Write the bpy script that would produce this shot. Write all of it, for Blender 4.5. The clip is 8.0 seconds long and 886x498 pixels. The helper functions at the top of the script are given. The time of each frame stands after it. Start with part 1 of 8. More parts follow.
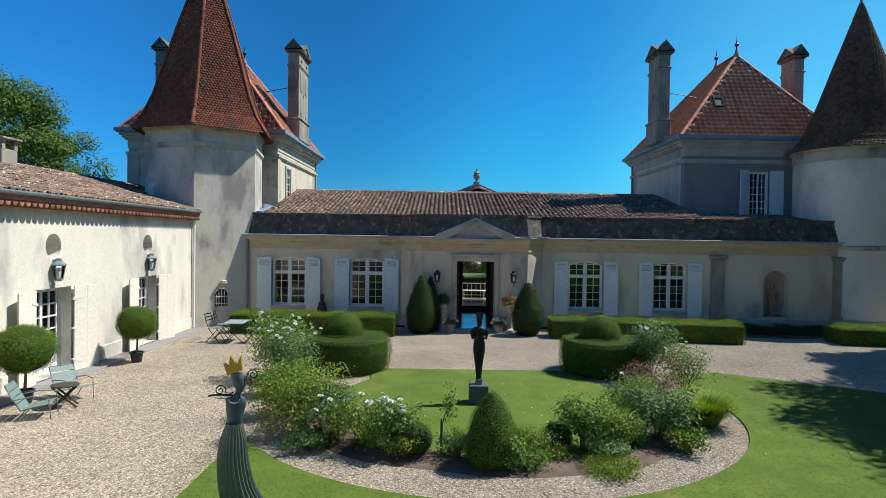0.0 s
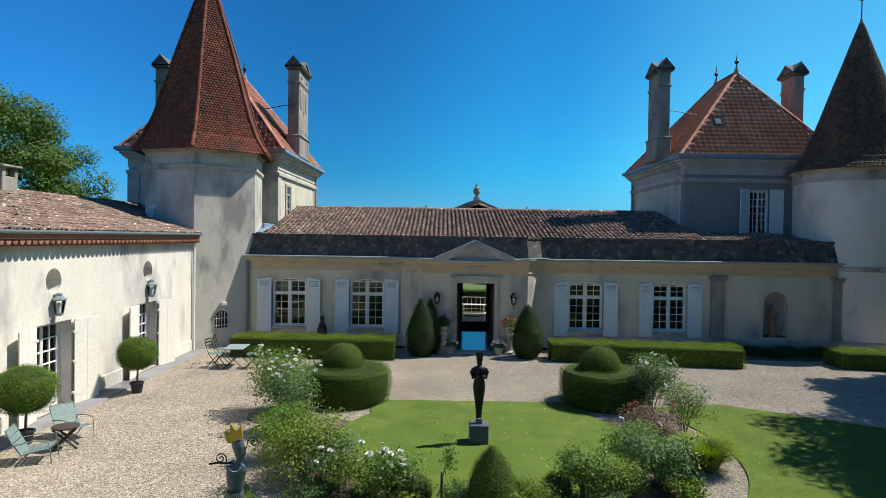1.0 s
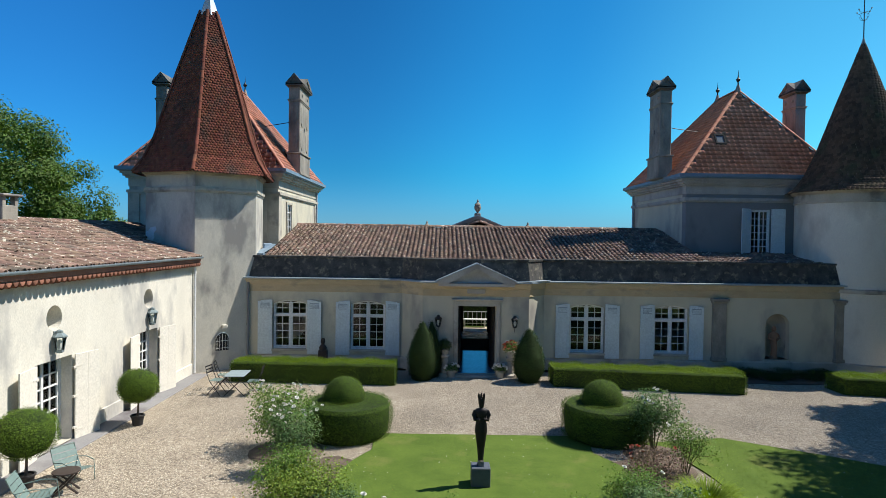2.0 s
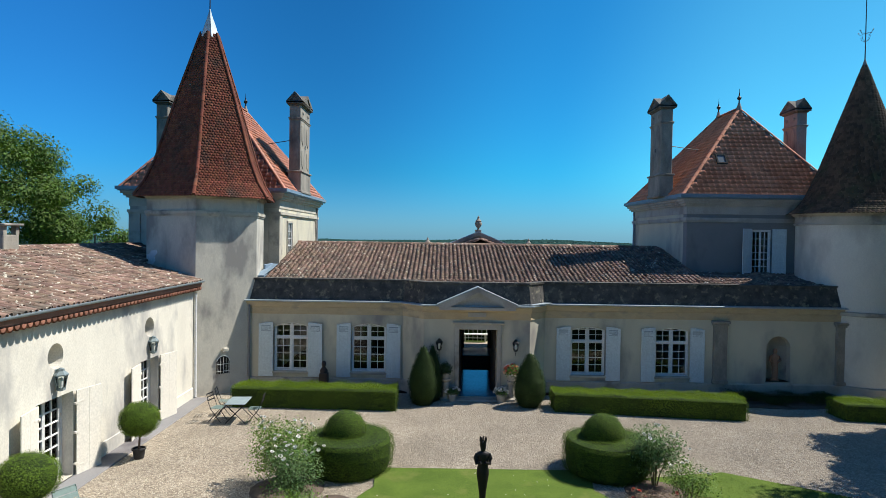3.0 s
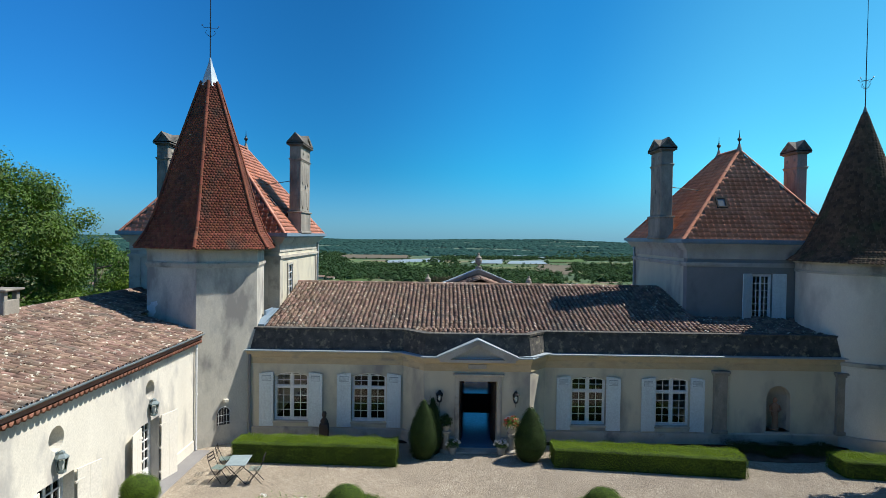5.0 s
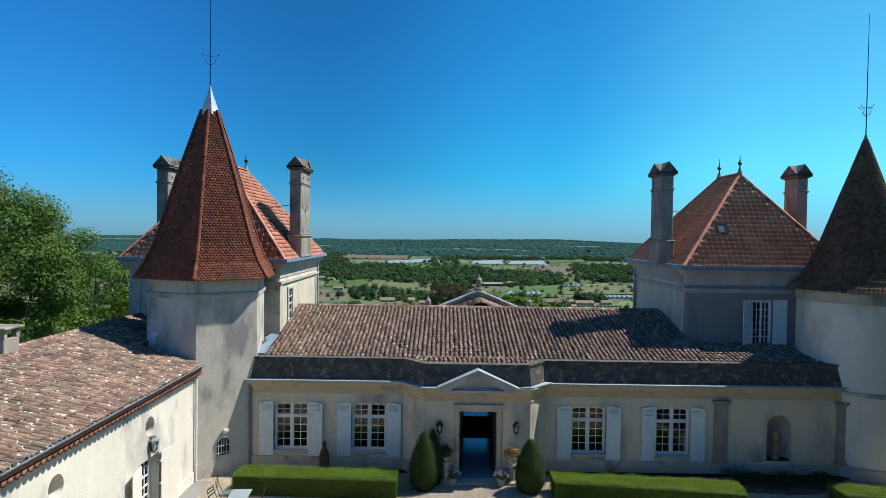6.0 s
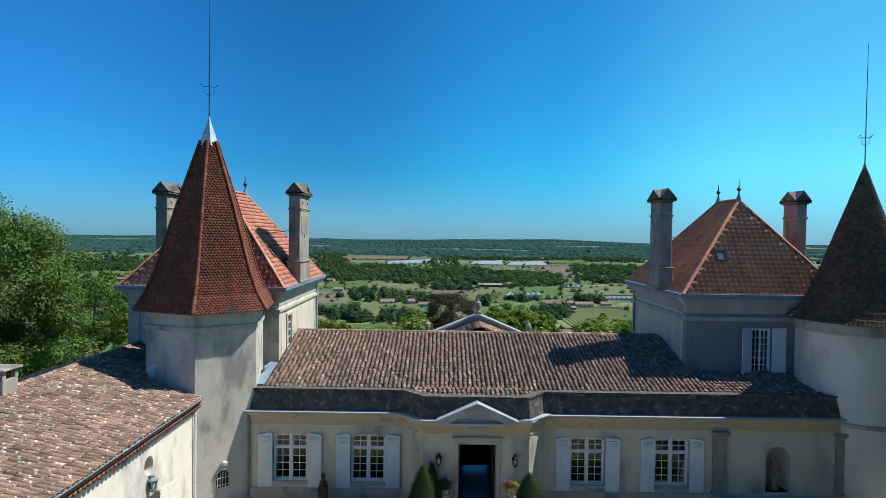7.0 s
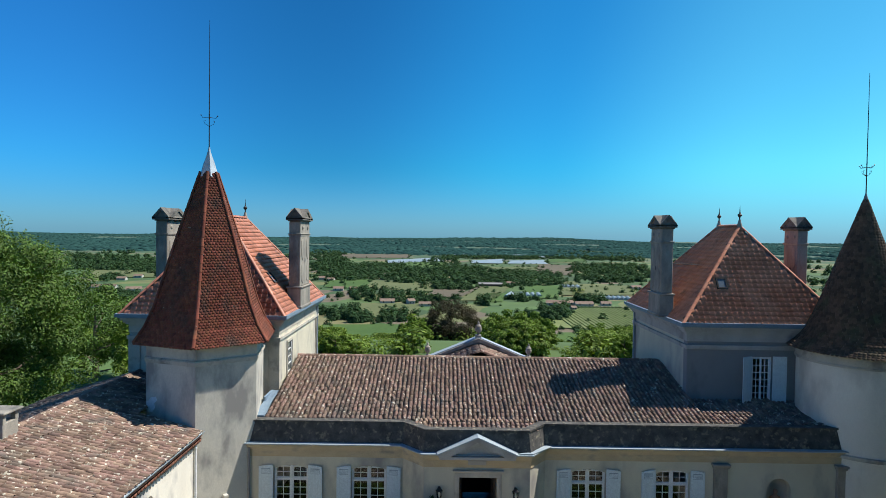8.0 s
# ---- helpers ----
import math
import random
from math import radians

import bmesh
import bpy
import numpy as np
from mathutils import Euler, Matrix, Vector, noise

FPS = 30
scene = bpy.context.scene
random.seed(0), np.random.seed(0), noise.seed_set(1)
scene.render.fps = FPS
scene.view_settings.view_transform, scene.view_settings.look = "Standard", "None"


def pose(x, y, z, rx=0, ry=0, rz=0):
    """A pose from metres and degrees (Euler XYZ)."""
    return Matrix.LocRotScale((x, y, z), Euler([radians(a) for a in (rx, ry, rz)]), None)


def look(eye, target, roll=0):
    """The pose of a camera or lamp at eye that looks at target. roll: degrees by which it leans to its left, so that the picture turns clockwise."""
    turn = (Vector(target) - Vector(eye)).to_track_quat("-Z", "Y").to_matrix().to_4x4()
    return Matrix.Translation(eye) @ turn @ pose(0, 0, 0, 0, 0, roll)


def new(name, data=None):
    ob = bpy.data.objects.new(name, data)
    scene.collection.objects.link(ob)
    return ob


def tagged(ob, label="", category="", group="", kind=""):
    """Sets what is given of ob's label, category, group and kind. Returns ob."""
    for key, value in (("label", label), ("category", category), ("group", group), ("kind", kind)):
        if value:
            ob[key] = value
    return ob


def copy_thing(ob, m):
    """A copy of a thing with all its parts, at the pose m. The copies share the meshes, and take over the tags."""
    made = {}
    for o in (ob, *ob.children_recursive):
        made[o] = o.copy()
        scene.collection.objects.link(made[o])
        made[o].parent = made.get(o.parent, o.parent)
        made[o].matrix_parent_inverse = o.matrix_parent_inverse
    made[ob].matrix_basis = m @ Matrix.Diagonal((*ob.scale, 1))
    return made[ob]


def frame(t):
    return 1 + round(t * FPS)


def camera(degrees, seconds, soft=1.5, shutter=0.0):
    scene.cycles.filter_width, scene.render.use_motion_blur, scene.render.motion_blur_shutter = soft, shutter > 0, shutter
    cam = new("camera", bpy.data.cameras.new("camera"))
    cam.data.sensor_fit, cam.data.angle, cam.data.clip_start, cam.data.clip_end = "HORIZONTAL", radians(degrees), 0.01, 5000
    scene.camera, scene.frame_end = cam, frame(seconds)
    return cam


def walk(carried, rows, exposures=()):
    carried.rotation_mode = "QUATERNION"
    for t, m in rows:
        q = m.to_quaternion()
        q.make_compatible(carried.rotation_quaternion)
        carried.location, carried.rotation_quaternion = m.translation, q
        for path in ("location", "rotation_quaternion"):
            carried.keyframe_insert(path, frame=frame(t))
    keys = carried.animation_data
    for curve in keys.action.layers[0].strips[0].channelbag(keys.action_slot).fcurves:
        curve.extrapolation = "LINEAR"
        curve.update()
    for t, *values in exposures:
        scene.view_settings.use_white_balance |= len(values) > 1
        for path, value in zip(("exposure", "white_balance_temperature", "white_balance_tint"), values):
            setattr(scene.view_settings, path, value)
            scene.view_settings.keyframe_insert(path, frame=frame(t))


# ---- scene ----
cam = camera(71.2, 8.0, soft=0.6)
METRES, EYE, TILT, LEAN, TURN = 8.0, 3.33, -1.0, -0.85, 0.0
ROWS = [
    (0.0, 0.0, 0.0, 0.0, 0.0, 0.0, -0.0),
    (0.5, 0.0, -0.0014, 0.0492, 0.0, -0.01, 0.01),
    (1.0, -0.0003, -0.0007, 0.1, 0.0, -0.03, 0.0),
    (1.5, -0.0017, 0.0014, 0.152, 0.02, -0.05, 0.01),
    (3.0, -0.008, 0.0045, 0.3181, 0.03, -0.21, 0.0),
    (3.5, -0.0089, 0.0027, 0.3724, 0.02, -0.23, 0.0),
    (4.0, -0.0097, 0.0015, 0.4305, 0.01, -0.22, 0.0),
    (4.5, -0.008, 0.0023, 0.4916, 0.03, -0.27, -0.0),
    (6.0, -0.0061, 0.0063, 0.6932, 0.1, -0.29, 0.02),
    (6.5, -0.0032, 0.0065, 0.7662, 0.09, -0.31, 0.02),
    (7.0, -0.0022, 0.007, 0.8413, 0.08, -0.3, 0.03),
    (7.5, -0.0036, 0.0081, 0.9191, 0.07, -0.37, 0.03),
    (8.0, -0.0045, 0.0105, 0.9995, 0.08, -0.47, 0.04),
]
walk(cam, [(t, pose(0, 0, EYE, TILT, LEAN, TURN) @ pose(METRES * x, METRES * 1.365 * y, METRES * z, 90 + pitch, roll, yaw)) for t, x, y, z, yaw, pitch, roll in ROWS])

# ---- world and sun ----
SUN_DIR = Vector((0.68, 0.23, 1.0)).normalized()
world = bpy.data.worlds.new("world")
scene.world = world
world.use_nodes = True
wn = world.node_tree.nodes
sky = wn.new("ShaderNodeTexSky")
sky.sky_type = "NISHITA"
sky.sun_disc = False
sky.sun_elevation = math.asin(SUN_DIR.z)
sky.sun_rotation = math.atan2(SUN_DIR.x, SUN_DIR.y)
sky.altitude = 200
sky.air_density, sky.dust_density, sky.ozone_density = 1.0, 0.25, 2.0
wn["Background"].inputs["Strength"].default_value = 0.092
# deepest blue at right angles to the sun, paler towards it, its opposite and the horizon
where = wn.new("ShaderNodeTexCoord")
side = wn.new("ShaderNodeVectorMath")
side.operation = "DOT_PRODUCT"
side.inputs[1].default_value = Vector((SUN_DIR.x, SUN_DIR.y, 0.0)).normalized()
along = wn.new("ShaderNodeMapRange")
along.inputs["From Min"].default_value, along.inputs["From Max"].default_value = -1.0, 1.0
hue = wn.new("ShaderNodeValToRGB")
hue.color_ramp.interpolation = "EASE"
for k, (q, c) in enumerate(((0.36, (0.10, 0.60, 1.08)), (0.57, (0.060, 0.43, 0.74)), (0.73, (0.078, 0.62, 0.95)), (0.86, (0.24, 0.91, 1.05)), (1.0, (0.45, 1.05, 1.15)))):
    e = hue.color_ramp.elements[k] if k < 2 else hue.color_ramp.elements.new(q)
    e.position, e.color = q, (*c, 1)
split = wn.new("ShaderNodeSeparateXYZ")
low = wn.new("ShaderNodeMapRange")
low.interpolation_type = "SMOOTHSTEP"
low.inputs["From Min"].default_value, low.inputs["From Max"].default_value = 0.115, -0.01
edge = wn.new("ShaderNodeMix")
edge.data_type = "RGBA"
edge.inputs[7].default_value = (0.20, 0.50, 0.93, 1)
high = wn.new("ShaderNodeMapRange")
high.interpolation_type = "SMOOTHSTEP"
high.inputs["From Min"].default_value, high.inputs["From Max"].default_value = 0.36, 0.8
crown = wn.new("ShaderNodeMix")
crown.data_type = "RGBA"
crown.inputs[7].default_value = (0.36, 0.64, 0.86, 1)
deep = wn.new("ShaderNodeMix")
deep.data_type, deep.blend_type = "RGBA", "MULTIPLY"
deep.inputs[0].default_value = 1.0
link = world.node_tree.links.new
link(where.outputs["Generated"], side.inputs[0])
link(where.outputs["Generated"], split.inputs[0])
link(side.outputs["Value"], along.inputs["Value"])
link(along.outputs["Result"], hue.inputs["Fac"])
link(split.outputs["Z"], low.inputs["Value"])
link(low.outputs["Result"], edge.inputs[0])
link(hue.outputs["Color"], edge.inputs[6])
link(sky.outputs["Color"], deep.inputs[6])
link(split.outputs["Z"], high.inputs["Value"])
link(high.outputs["Result"], crown.inputs[0])
link(edge.outputs[2], crown.inputs[6])
link(crown.outputs[2], deep.inputs[7])
link(deep.outputs[2], wn["Background"].inputs["Color"])
sun = new("sun", bpy.data.lights.new("sun", "SUN"))
sun.data.energy, sun.data.angle, sun.data.color = 5.0, radians(0.55), (1.0, 0.95, 0.87)
sun.matrix_world = look(SUN_DIR * 60, (0, 0, 0))
scene.view_settings.exposure = 0.55


# ---- mesh helpers ----
class Build:
    """Collects vertices and faces of one mesh."""

    def __init__(self):
        self.v, self.f, self.slots = [], [], []

    def add(self, verts, faces, slot=0, m=None):
        n = len(self.v)
        self.v += [tuple(m @ Vector(p)) if m is not None else tuple(p) for p in verts]
        self.f += [tuple(i + n for i in f) for f in faces]
        self.slots += [slot] * len(faces)
        return self

    def box(self, x0, x1, y0, y1, z0, z1, slot=0, m=None, bevel=0.0):
        if bevel > 0:
            b = bevel
            ring = [(x0 + b, y0), (x1 - b, y0), (x1, y0 + b), (x1, y1 - b), (x1 - b, y1), (x0 + b, y1), (x0, y1 - b), (x0, y0 + b)]
            inner = [(min(max(x, x0 + b), x1 - b), min(max(y, y0 + b), y1 - b)) for x, y in ring]
            verts = [(x, y, z0 + b) for x, y in ring] + [(x, y, z1 - b) for x, y in ring]
            verts += [(x, y, z0) for x, y in inner] + [(x, y, z1) for x, y in inner]
            faces = []
            for i in range(8):
                j = (i + 1) % 8
                faces += [(i, j, 8 + j, 8 + i), (16 + i, 16 + j, j, i), (8 + i, 8 + j, 24 + j, 24 + i)]
            faces += [tuple(range(23, 15, -1)), tuple(range(24, 32))]
            return self.add(verts, faces, slot, m)
        verts = [(x, y, z) for z in (z0, z1) for x, y in ((x0, y0), (x1, y0), (x1, y1), (x0, y1))]
        return self.add(verts, [(3, 2, 1, 0), (4, 5, 6, 7), (0, 1, 5, 4), (1, 2, 6, 5), (2, 3, 7, 6), (3, 0, 4, 7)], slot, m)

    def prism(self, poly, z0, z1, slot=0, m=None):
        n = len(poly)
        verts = [(x, y, z0) for x, y in poly] + [(x, y, z1) for x, y in poly]
        faces = [(i, (i + 1) % n, n + (i + 1) % n, n + i) for i in range(n)]
        return self.add(verts, faces + [tuple(range(n - 1, -1, -1)), tuple(range(n, 2 * n))], slot, m)

    def lathe(self, profile, sides=16, slot=0, m=None, phase=0.0):
        """profile: (radius, z) from the bottom up."""
        n, verts, faces = sides, [], []
        for r, z in profile:
            verts += [(r * math.cos(2 * math.pi * i / n + phase), r * math.sin(2 * math.pi * i / n + phase), z) for i in range(n)]
        for k in range(len(profile) - 1):
            faces += [(k * n + i, k * n + (i + 1) % n, (k + 1) * n + (i + 1) % n, (k + 1) * n + i) for i in range(n)]
        faces += [tuple(range(n - 1, -1, -1)), tuple(range((len(profile) - 1) * n, len(profile) * n))]
        return self.add(verts, faces, slot, m)

    def tube(self, path, r, sides=6, slot=0, m=None):
        """A round bar along a path; r is one radius or one for each point."""
        pts = [Vector(p) for p in path]
        rs = r if isinstance(r, (list, tuple)) else [r] * len(pts)
        verts, faces = [], []
        for i, p in enumerate(pts):
            d = (pts[min(i + 1, len(pts) - 1)] - pts[max(i - 1, 0)]).normalized()
            a = d.cross(Vector((0, 0, 1)) if abs(d.z) < 0.9 else Vector((1, 0, 0))).normalized()
            b = d.cross(a)
            for k in range(sides):
                w = 2 * math.pi * k / sides
                verts.append(p + rs[i] * (a * math.cos(w) + b * math.sin(w)))
        for i in range(len(pts) - 1):
            faces += [(i * sides + k, (i + 1) * sides + k, (i + 1) * sides + (k + 1) % sides, i * sides + (k + 1) % sides) for k in range(sides)]
        e = (len(pts) - 1) * sides
        faces += [tuple(range(sides)), tuple(range(e + sides - 1, e - 1, -1))]
        return self.add(verts, faces, slot, m)

    def mesh(self, name, mats, smooth=False):
        me = bpy.data.meshes.new(name)
        me.from_pydata(self.v, [], self.f)
        for mt in mats if isinstance(mats, (list, tuple)) else [mats]:
            me.materials.append(mt)
        if any(self.slots):
            me.polygons.foreach_set("material_index", self.slots)
        bm = bmesh.new()
        bm.from_mesh(me)
        bmesh.ops.recalc_face_normals(bm, faces=bm.faces)
        bm.to_mesh(me)
        bm.free()
        if smooth:
            me.shade_smooth()
            me.set_sharp_from_angle(angle=radians(38))
        return me


def thing(name, label, category, at=(0, 0, 0), turn=0.0, group="", kind=""):
    """An empty at the base of a thing, which parents its parts."""
    ob = new(name)
    ob.matrix_world = pose(*at, 0, 0, turn)
    return tagged(ob, label, category, group, kind)


def part(name, build, material, parent=None, label="", smooth=False, m=None):
    """One mesh object from a Build or from mesh data, under a thing or a part."""
    me = build.mesh(name, material, smooth) if isinstance(build, Build) else build
    ob = new(name, me)
    if parent is not None:
        ob.parent = parent
    if m is not None:
        ob.matrix_basis = m
    return tagged(ob, label)


def fast_mesh(name, verts, faces, mats, smooth=False, slots=None):
    """A mesh from arrays whose faces all have the same number of corners."""
    me = bpy.data.meshes.new(name)
    verts, faces = np.asarray(verts, np.float32), np.asarray(faces, np.int32)
    me.vertices.add(len(verts))
    me.vertices.foreach_set("co", verts.ravel())
    me.loops.add(faces.size)
    me.loops.foreach_set("vertex_index", faces.ravel())
    me.polygons.add(len(faces))
    me.polygons.foreach_set("loop_start", np.arange(0, faces.size, faces.shape[1], dtype=np.int32))
    for mt in mats if isinstance(mats, (list, tuple)) else [mats]:
        me.materials.append(mt)
    if slots is not None:
        me.polygons.foreach_set("material_index", np.asarray(slots, np.int32))
    me.update(calc_edges=True)
    me.validate()
    if smooth:
        me.shade_smooth()
    return me


def stamp(template, faces, p, u, v, n):
    """Copies of a small shape, given in (u, v, n), at many places with their own axes."""
    t = np.asarray(template, float)
    k = len(t)
    verts = p[:, None, :] + t[None, :, 0:1] * u[:, None, :] + t[None, :, 1:2] * v[:, None, :] + t[None, :, 2:3] * n[:, None, :]
    fs = np.asarray(faces)[None, :, :] + (np.arange(len(p)) * k)[:, None, None]
    return verts.reshape(-1, 3), fs.reshape(-1, np.asarray(faces).shape[1])


def unit(a):
    return a / np.maximum(np.linalg.norm(a, axis=-1, keepdims=True), 1e-9)


def wall_mesh(name, a, b, thick, outline, holes, mats, back=1):
    """A wall from a to b (plan points); outline and holes in (metres along, height). It thickens to the left of a-b (back=1) or to the right."""
    a2, b2 = Vector((a[0], a[1], 0)), Vector((b[0], b[1], 0))
    d = (b2 - a2).normalized()
    nrm = Vector((-d.y, d.x, 0)) * back
    bm = bmesh.new()
    for loop in [outline, *holes]:
        vs = [bm.verts.new(a2 + d * u + Vector((0, 0, z))) for u, z in loop]
        for i in range(len(vs)):
            bm.edges.new((vs[i], vs[(i + 1) % len(vs)]))
    bmesh.ops.triangle_fill(bm, use_beauty=True, use_dissolve=False, edges=bm.edges[:])
    got = bmesh.ops.extrude_face_region(bm, geom=bm.faces[:])
    bmesh.ops.translate(bm, vec=nrm * thick, verts=[g for g in got["geom"] if isinstance(g, bmesh.types.BMVert)])
    bmesh.ops.recalc_face_normals(bm, faces=bm.faces[:])
    me = bpy.data.meshes.new(name)
    bm.to_mesh(me)
    bm.free()
    for mt in mats if isinstance(mats, (list, tuple)) else [mats]:
        me.materials.append(mt)
    return me


def rect(u0, u1, z0, z1):
    return [(u0, z0), (u1, z0), (u1, z1), (u0, z1)]


def arch(u0, u1, z0, z1, rise, n=10):
    """A rectangle with an arched head; z1 is the crown."""
    w, pts = u1 - u0, [(u0, z0), (u1, z0)]
    r = (w * w / 4 + rise * rise) / (2 * rise)
    a0 = math.asin(min(1.0, w / 2 / r))
    for i in range(n + 1):
        a = a0 - 2 * a0 * i / n
        pts.append((u0 + w / 2 + r * math.sin(a), z1 - r + r * math.cos(a)))
    return pts


def circle(u, z, r, n=24):
    return [(u + r * math.cos(2 * math.pi * i / n), z + r * math.sin(2 * math.pi * i / n)) for i in range(n)]

# ---- materials ----
def surface(name, base, dark=None, light=None, scale=1.0, grain=30.0, rough=0.85, bump=0.3, stretch=(1, 1, 1), stain=None, stain_scale=0.6, stain_amount=0.5, island=0.0, metal=0.0, local=False, spec=0.3, shift=0.0, translucent=0.0, fleck=None, fleck_scale=9.0, fleck_amount=0.3):
    """A rough procedural surface: two scales of variation, fine relief, and stains with a shape of their own."""
    mt = bpy.data.materials.new(name)
    mt.use_nodes = True
    nt = mt.node_tree
    N, L = nt.nodes, nt.links
    p = N["Principled BSDF"]
    p.inputs["Roughness"].default_value = rough
    p.inputs["Metallic"].default_value = metal
    p.inputs["Specular IOR Level"].default_value = spec
    if local:
        co = N.new("ShaderNodeTexCoord").outputs["Object"]
    else:
        co = N.new("ShaderNodeNewGeometry").outputs["Position"]
    mp = N.new("ShaderNodeMapping")
    mp.inputs["Scale"].default_value = stretch
    L.new(co, mp.inputs["Vector"])
    vec = mp.outputs["Vector"]

    def tex(sc, detail=5.0, ro=0.6):
        t = N.new("ShaderNodeTexNoise")
        t.inputs["Scale"].default_value = sc
        t.inputs["Detail"].default_value = detail
        t.inputs["Roughness"].default_value = ro
        L.new(vec, t.inputs["Vector"])
        return t.outputs["Fac"]

    def mix(fac, a, b, mode="MIX"):
        x = N.new("ShaderNodeMix")
        x.data_type, x.blend_type = "RGBA", mode
        for sock, val in ((x.inputs[0], fac), (x.inputs[6], a), (x.inputs[7], b)):
            if isinstance(val, bpy.types.NodeSocket):
                L.new(val, sock)
            elif isinstance(val, (int, float)):
                sock.default_value = val
            else:
                sock.default_value = (*val, 1)
        return x.outputs[2]

    def ramp(src, lo, hi):
        r = N.new("ShaderNodeMapRange")
        r.inputs["From Min"].default_value, r.inputs["From Max"].default_value = lo, hi
        L.new(src, r.inputs["Value"])
        return r.outputs["Result"]

    dark = dark or tuple(c * 0.7 for c in base)
    light = light or tuple(min(0.9, c * 1.2) for c in base)
    col = mix(ramp(tex(scale), 0.35, 0.65), dark, light)
    col = mix(0.45, col, base)
    fine = tex(grain, 3.0)
    col = mix(ramp(fine, 0.3, 0.7), col, mix(1.0, col, (0.78, 0.78, 0.78), "MULTIPLY"))
    if stain:
        s = tex(stain_scale, 5.0, 0.58)
        lo = 0.62 - 0.22 * stain_amount
        col = mix(ramp(s, lo, lo + 0.16), col, stain)
    if fleck:
        s = tex(fleck_scale, 3.0, 0.6)
        lo = 0.72 - 0.2 * fleck_amount
        col = mix(ramp(s, lo, lo + 0.05), col, fleck)
    if island > 0:
        both = N.new("ShaderNodeMath")
        both.operation = "ADD"
        L.new(N.new("ShaderNodeNewGeometry").outputs["Random Per Island"], both.inputs[0])
        L.new(N.new("ShaderNodeObjectInfo").outputs["Random"], both.inputs[1])
        wrap = N.new("ShaderNodeMath")
        wrap.operation = "FRACT"
        L.new(both.outputs[0], wrap.inputs[0])
        g = wrap.outputs[0]
        h = N.new("ShaderNodeHueSaturation")
        L.new(col, h.inputs["Color"])
        v = N.new("ShaderNodeMapRange")
        v.inputs["To Min"].default_value, v.inputs["To Max"].default_value = 1 - island, 1 + island
        L.new(g, v.inputs["Value"])
        L.new(v.outputs["Result"], h.inputs["Value"])
        if shift > 0:
            w = N.new("ShaderNodeMapRange")
            w.inputs["To Min"].default_value, w.inputs["To Max"].default_value = 0.5 - shift, 0.5 + shift
            mul = N.new("ShaderNodeMath")
            mul.operation = "MULTIPLY"
            mul.inputs[1].default_value = 7.31
            fr = N.new("ShaderNodeMath")
            fr.operation = "FRACT"
            L.new(g, mul.inputs[0])
            L.new(mul.outputs[0], fr.inputs[0])
            L.new(fr.outputs[0], w.inputs["Value"])
            L.new(w.outputs["Result"], h.inputs["Hue"])
        col = h.outputs["Color"]
    L.new(col, p.inputs["Base Color"])
    if bump > 0:
        b = N.new("ShaderNodeBump")
        b.inputs["Strength"].default_value = bump
        b.inputs["Distance"].default_value = 0.02
        L.new(fine, b.inputs["Height"])
        L.new(b.outputs["Normal"], p.inputs["Normal"])
    if translucent > 0:
        tr = N.new("ShaderNodeBsdfTranslucent")
        L.new(mix(1.0, col, (1.5, 1.6, 0.7), "MULTIPLY"), tr.inputs["Color"])
        ms = N.new("ShaderNodeMixShader")
        ms.inputs[0].default_value = translucent
        L.new(p.outputs[0], ms.inputs[1])
        L.new(tr.outputs[0], ms.inputs[2])
        L.new(ms.outputs[0], N["Material Output"].inputs["Surface"])
    return mt


def plain(name, base, rough=0.5, metal=0.0, vary=0.12, grain=12.0, bump=0.05, spec=0.4):
    return surface(name, base, tuple(c * (1 - vary) for c in base), tuple(min(1.0, c * (1 + vary)) for c in base), 2.0, grain, rough, bump, metal=metal, spec=spec, local=True)


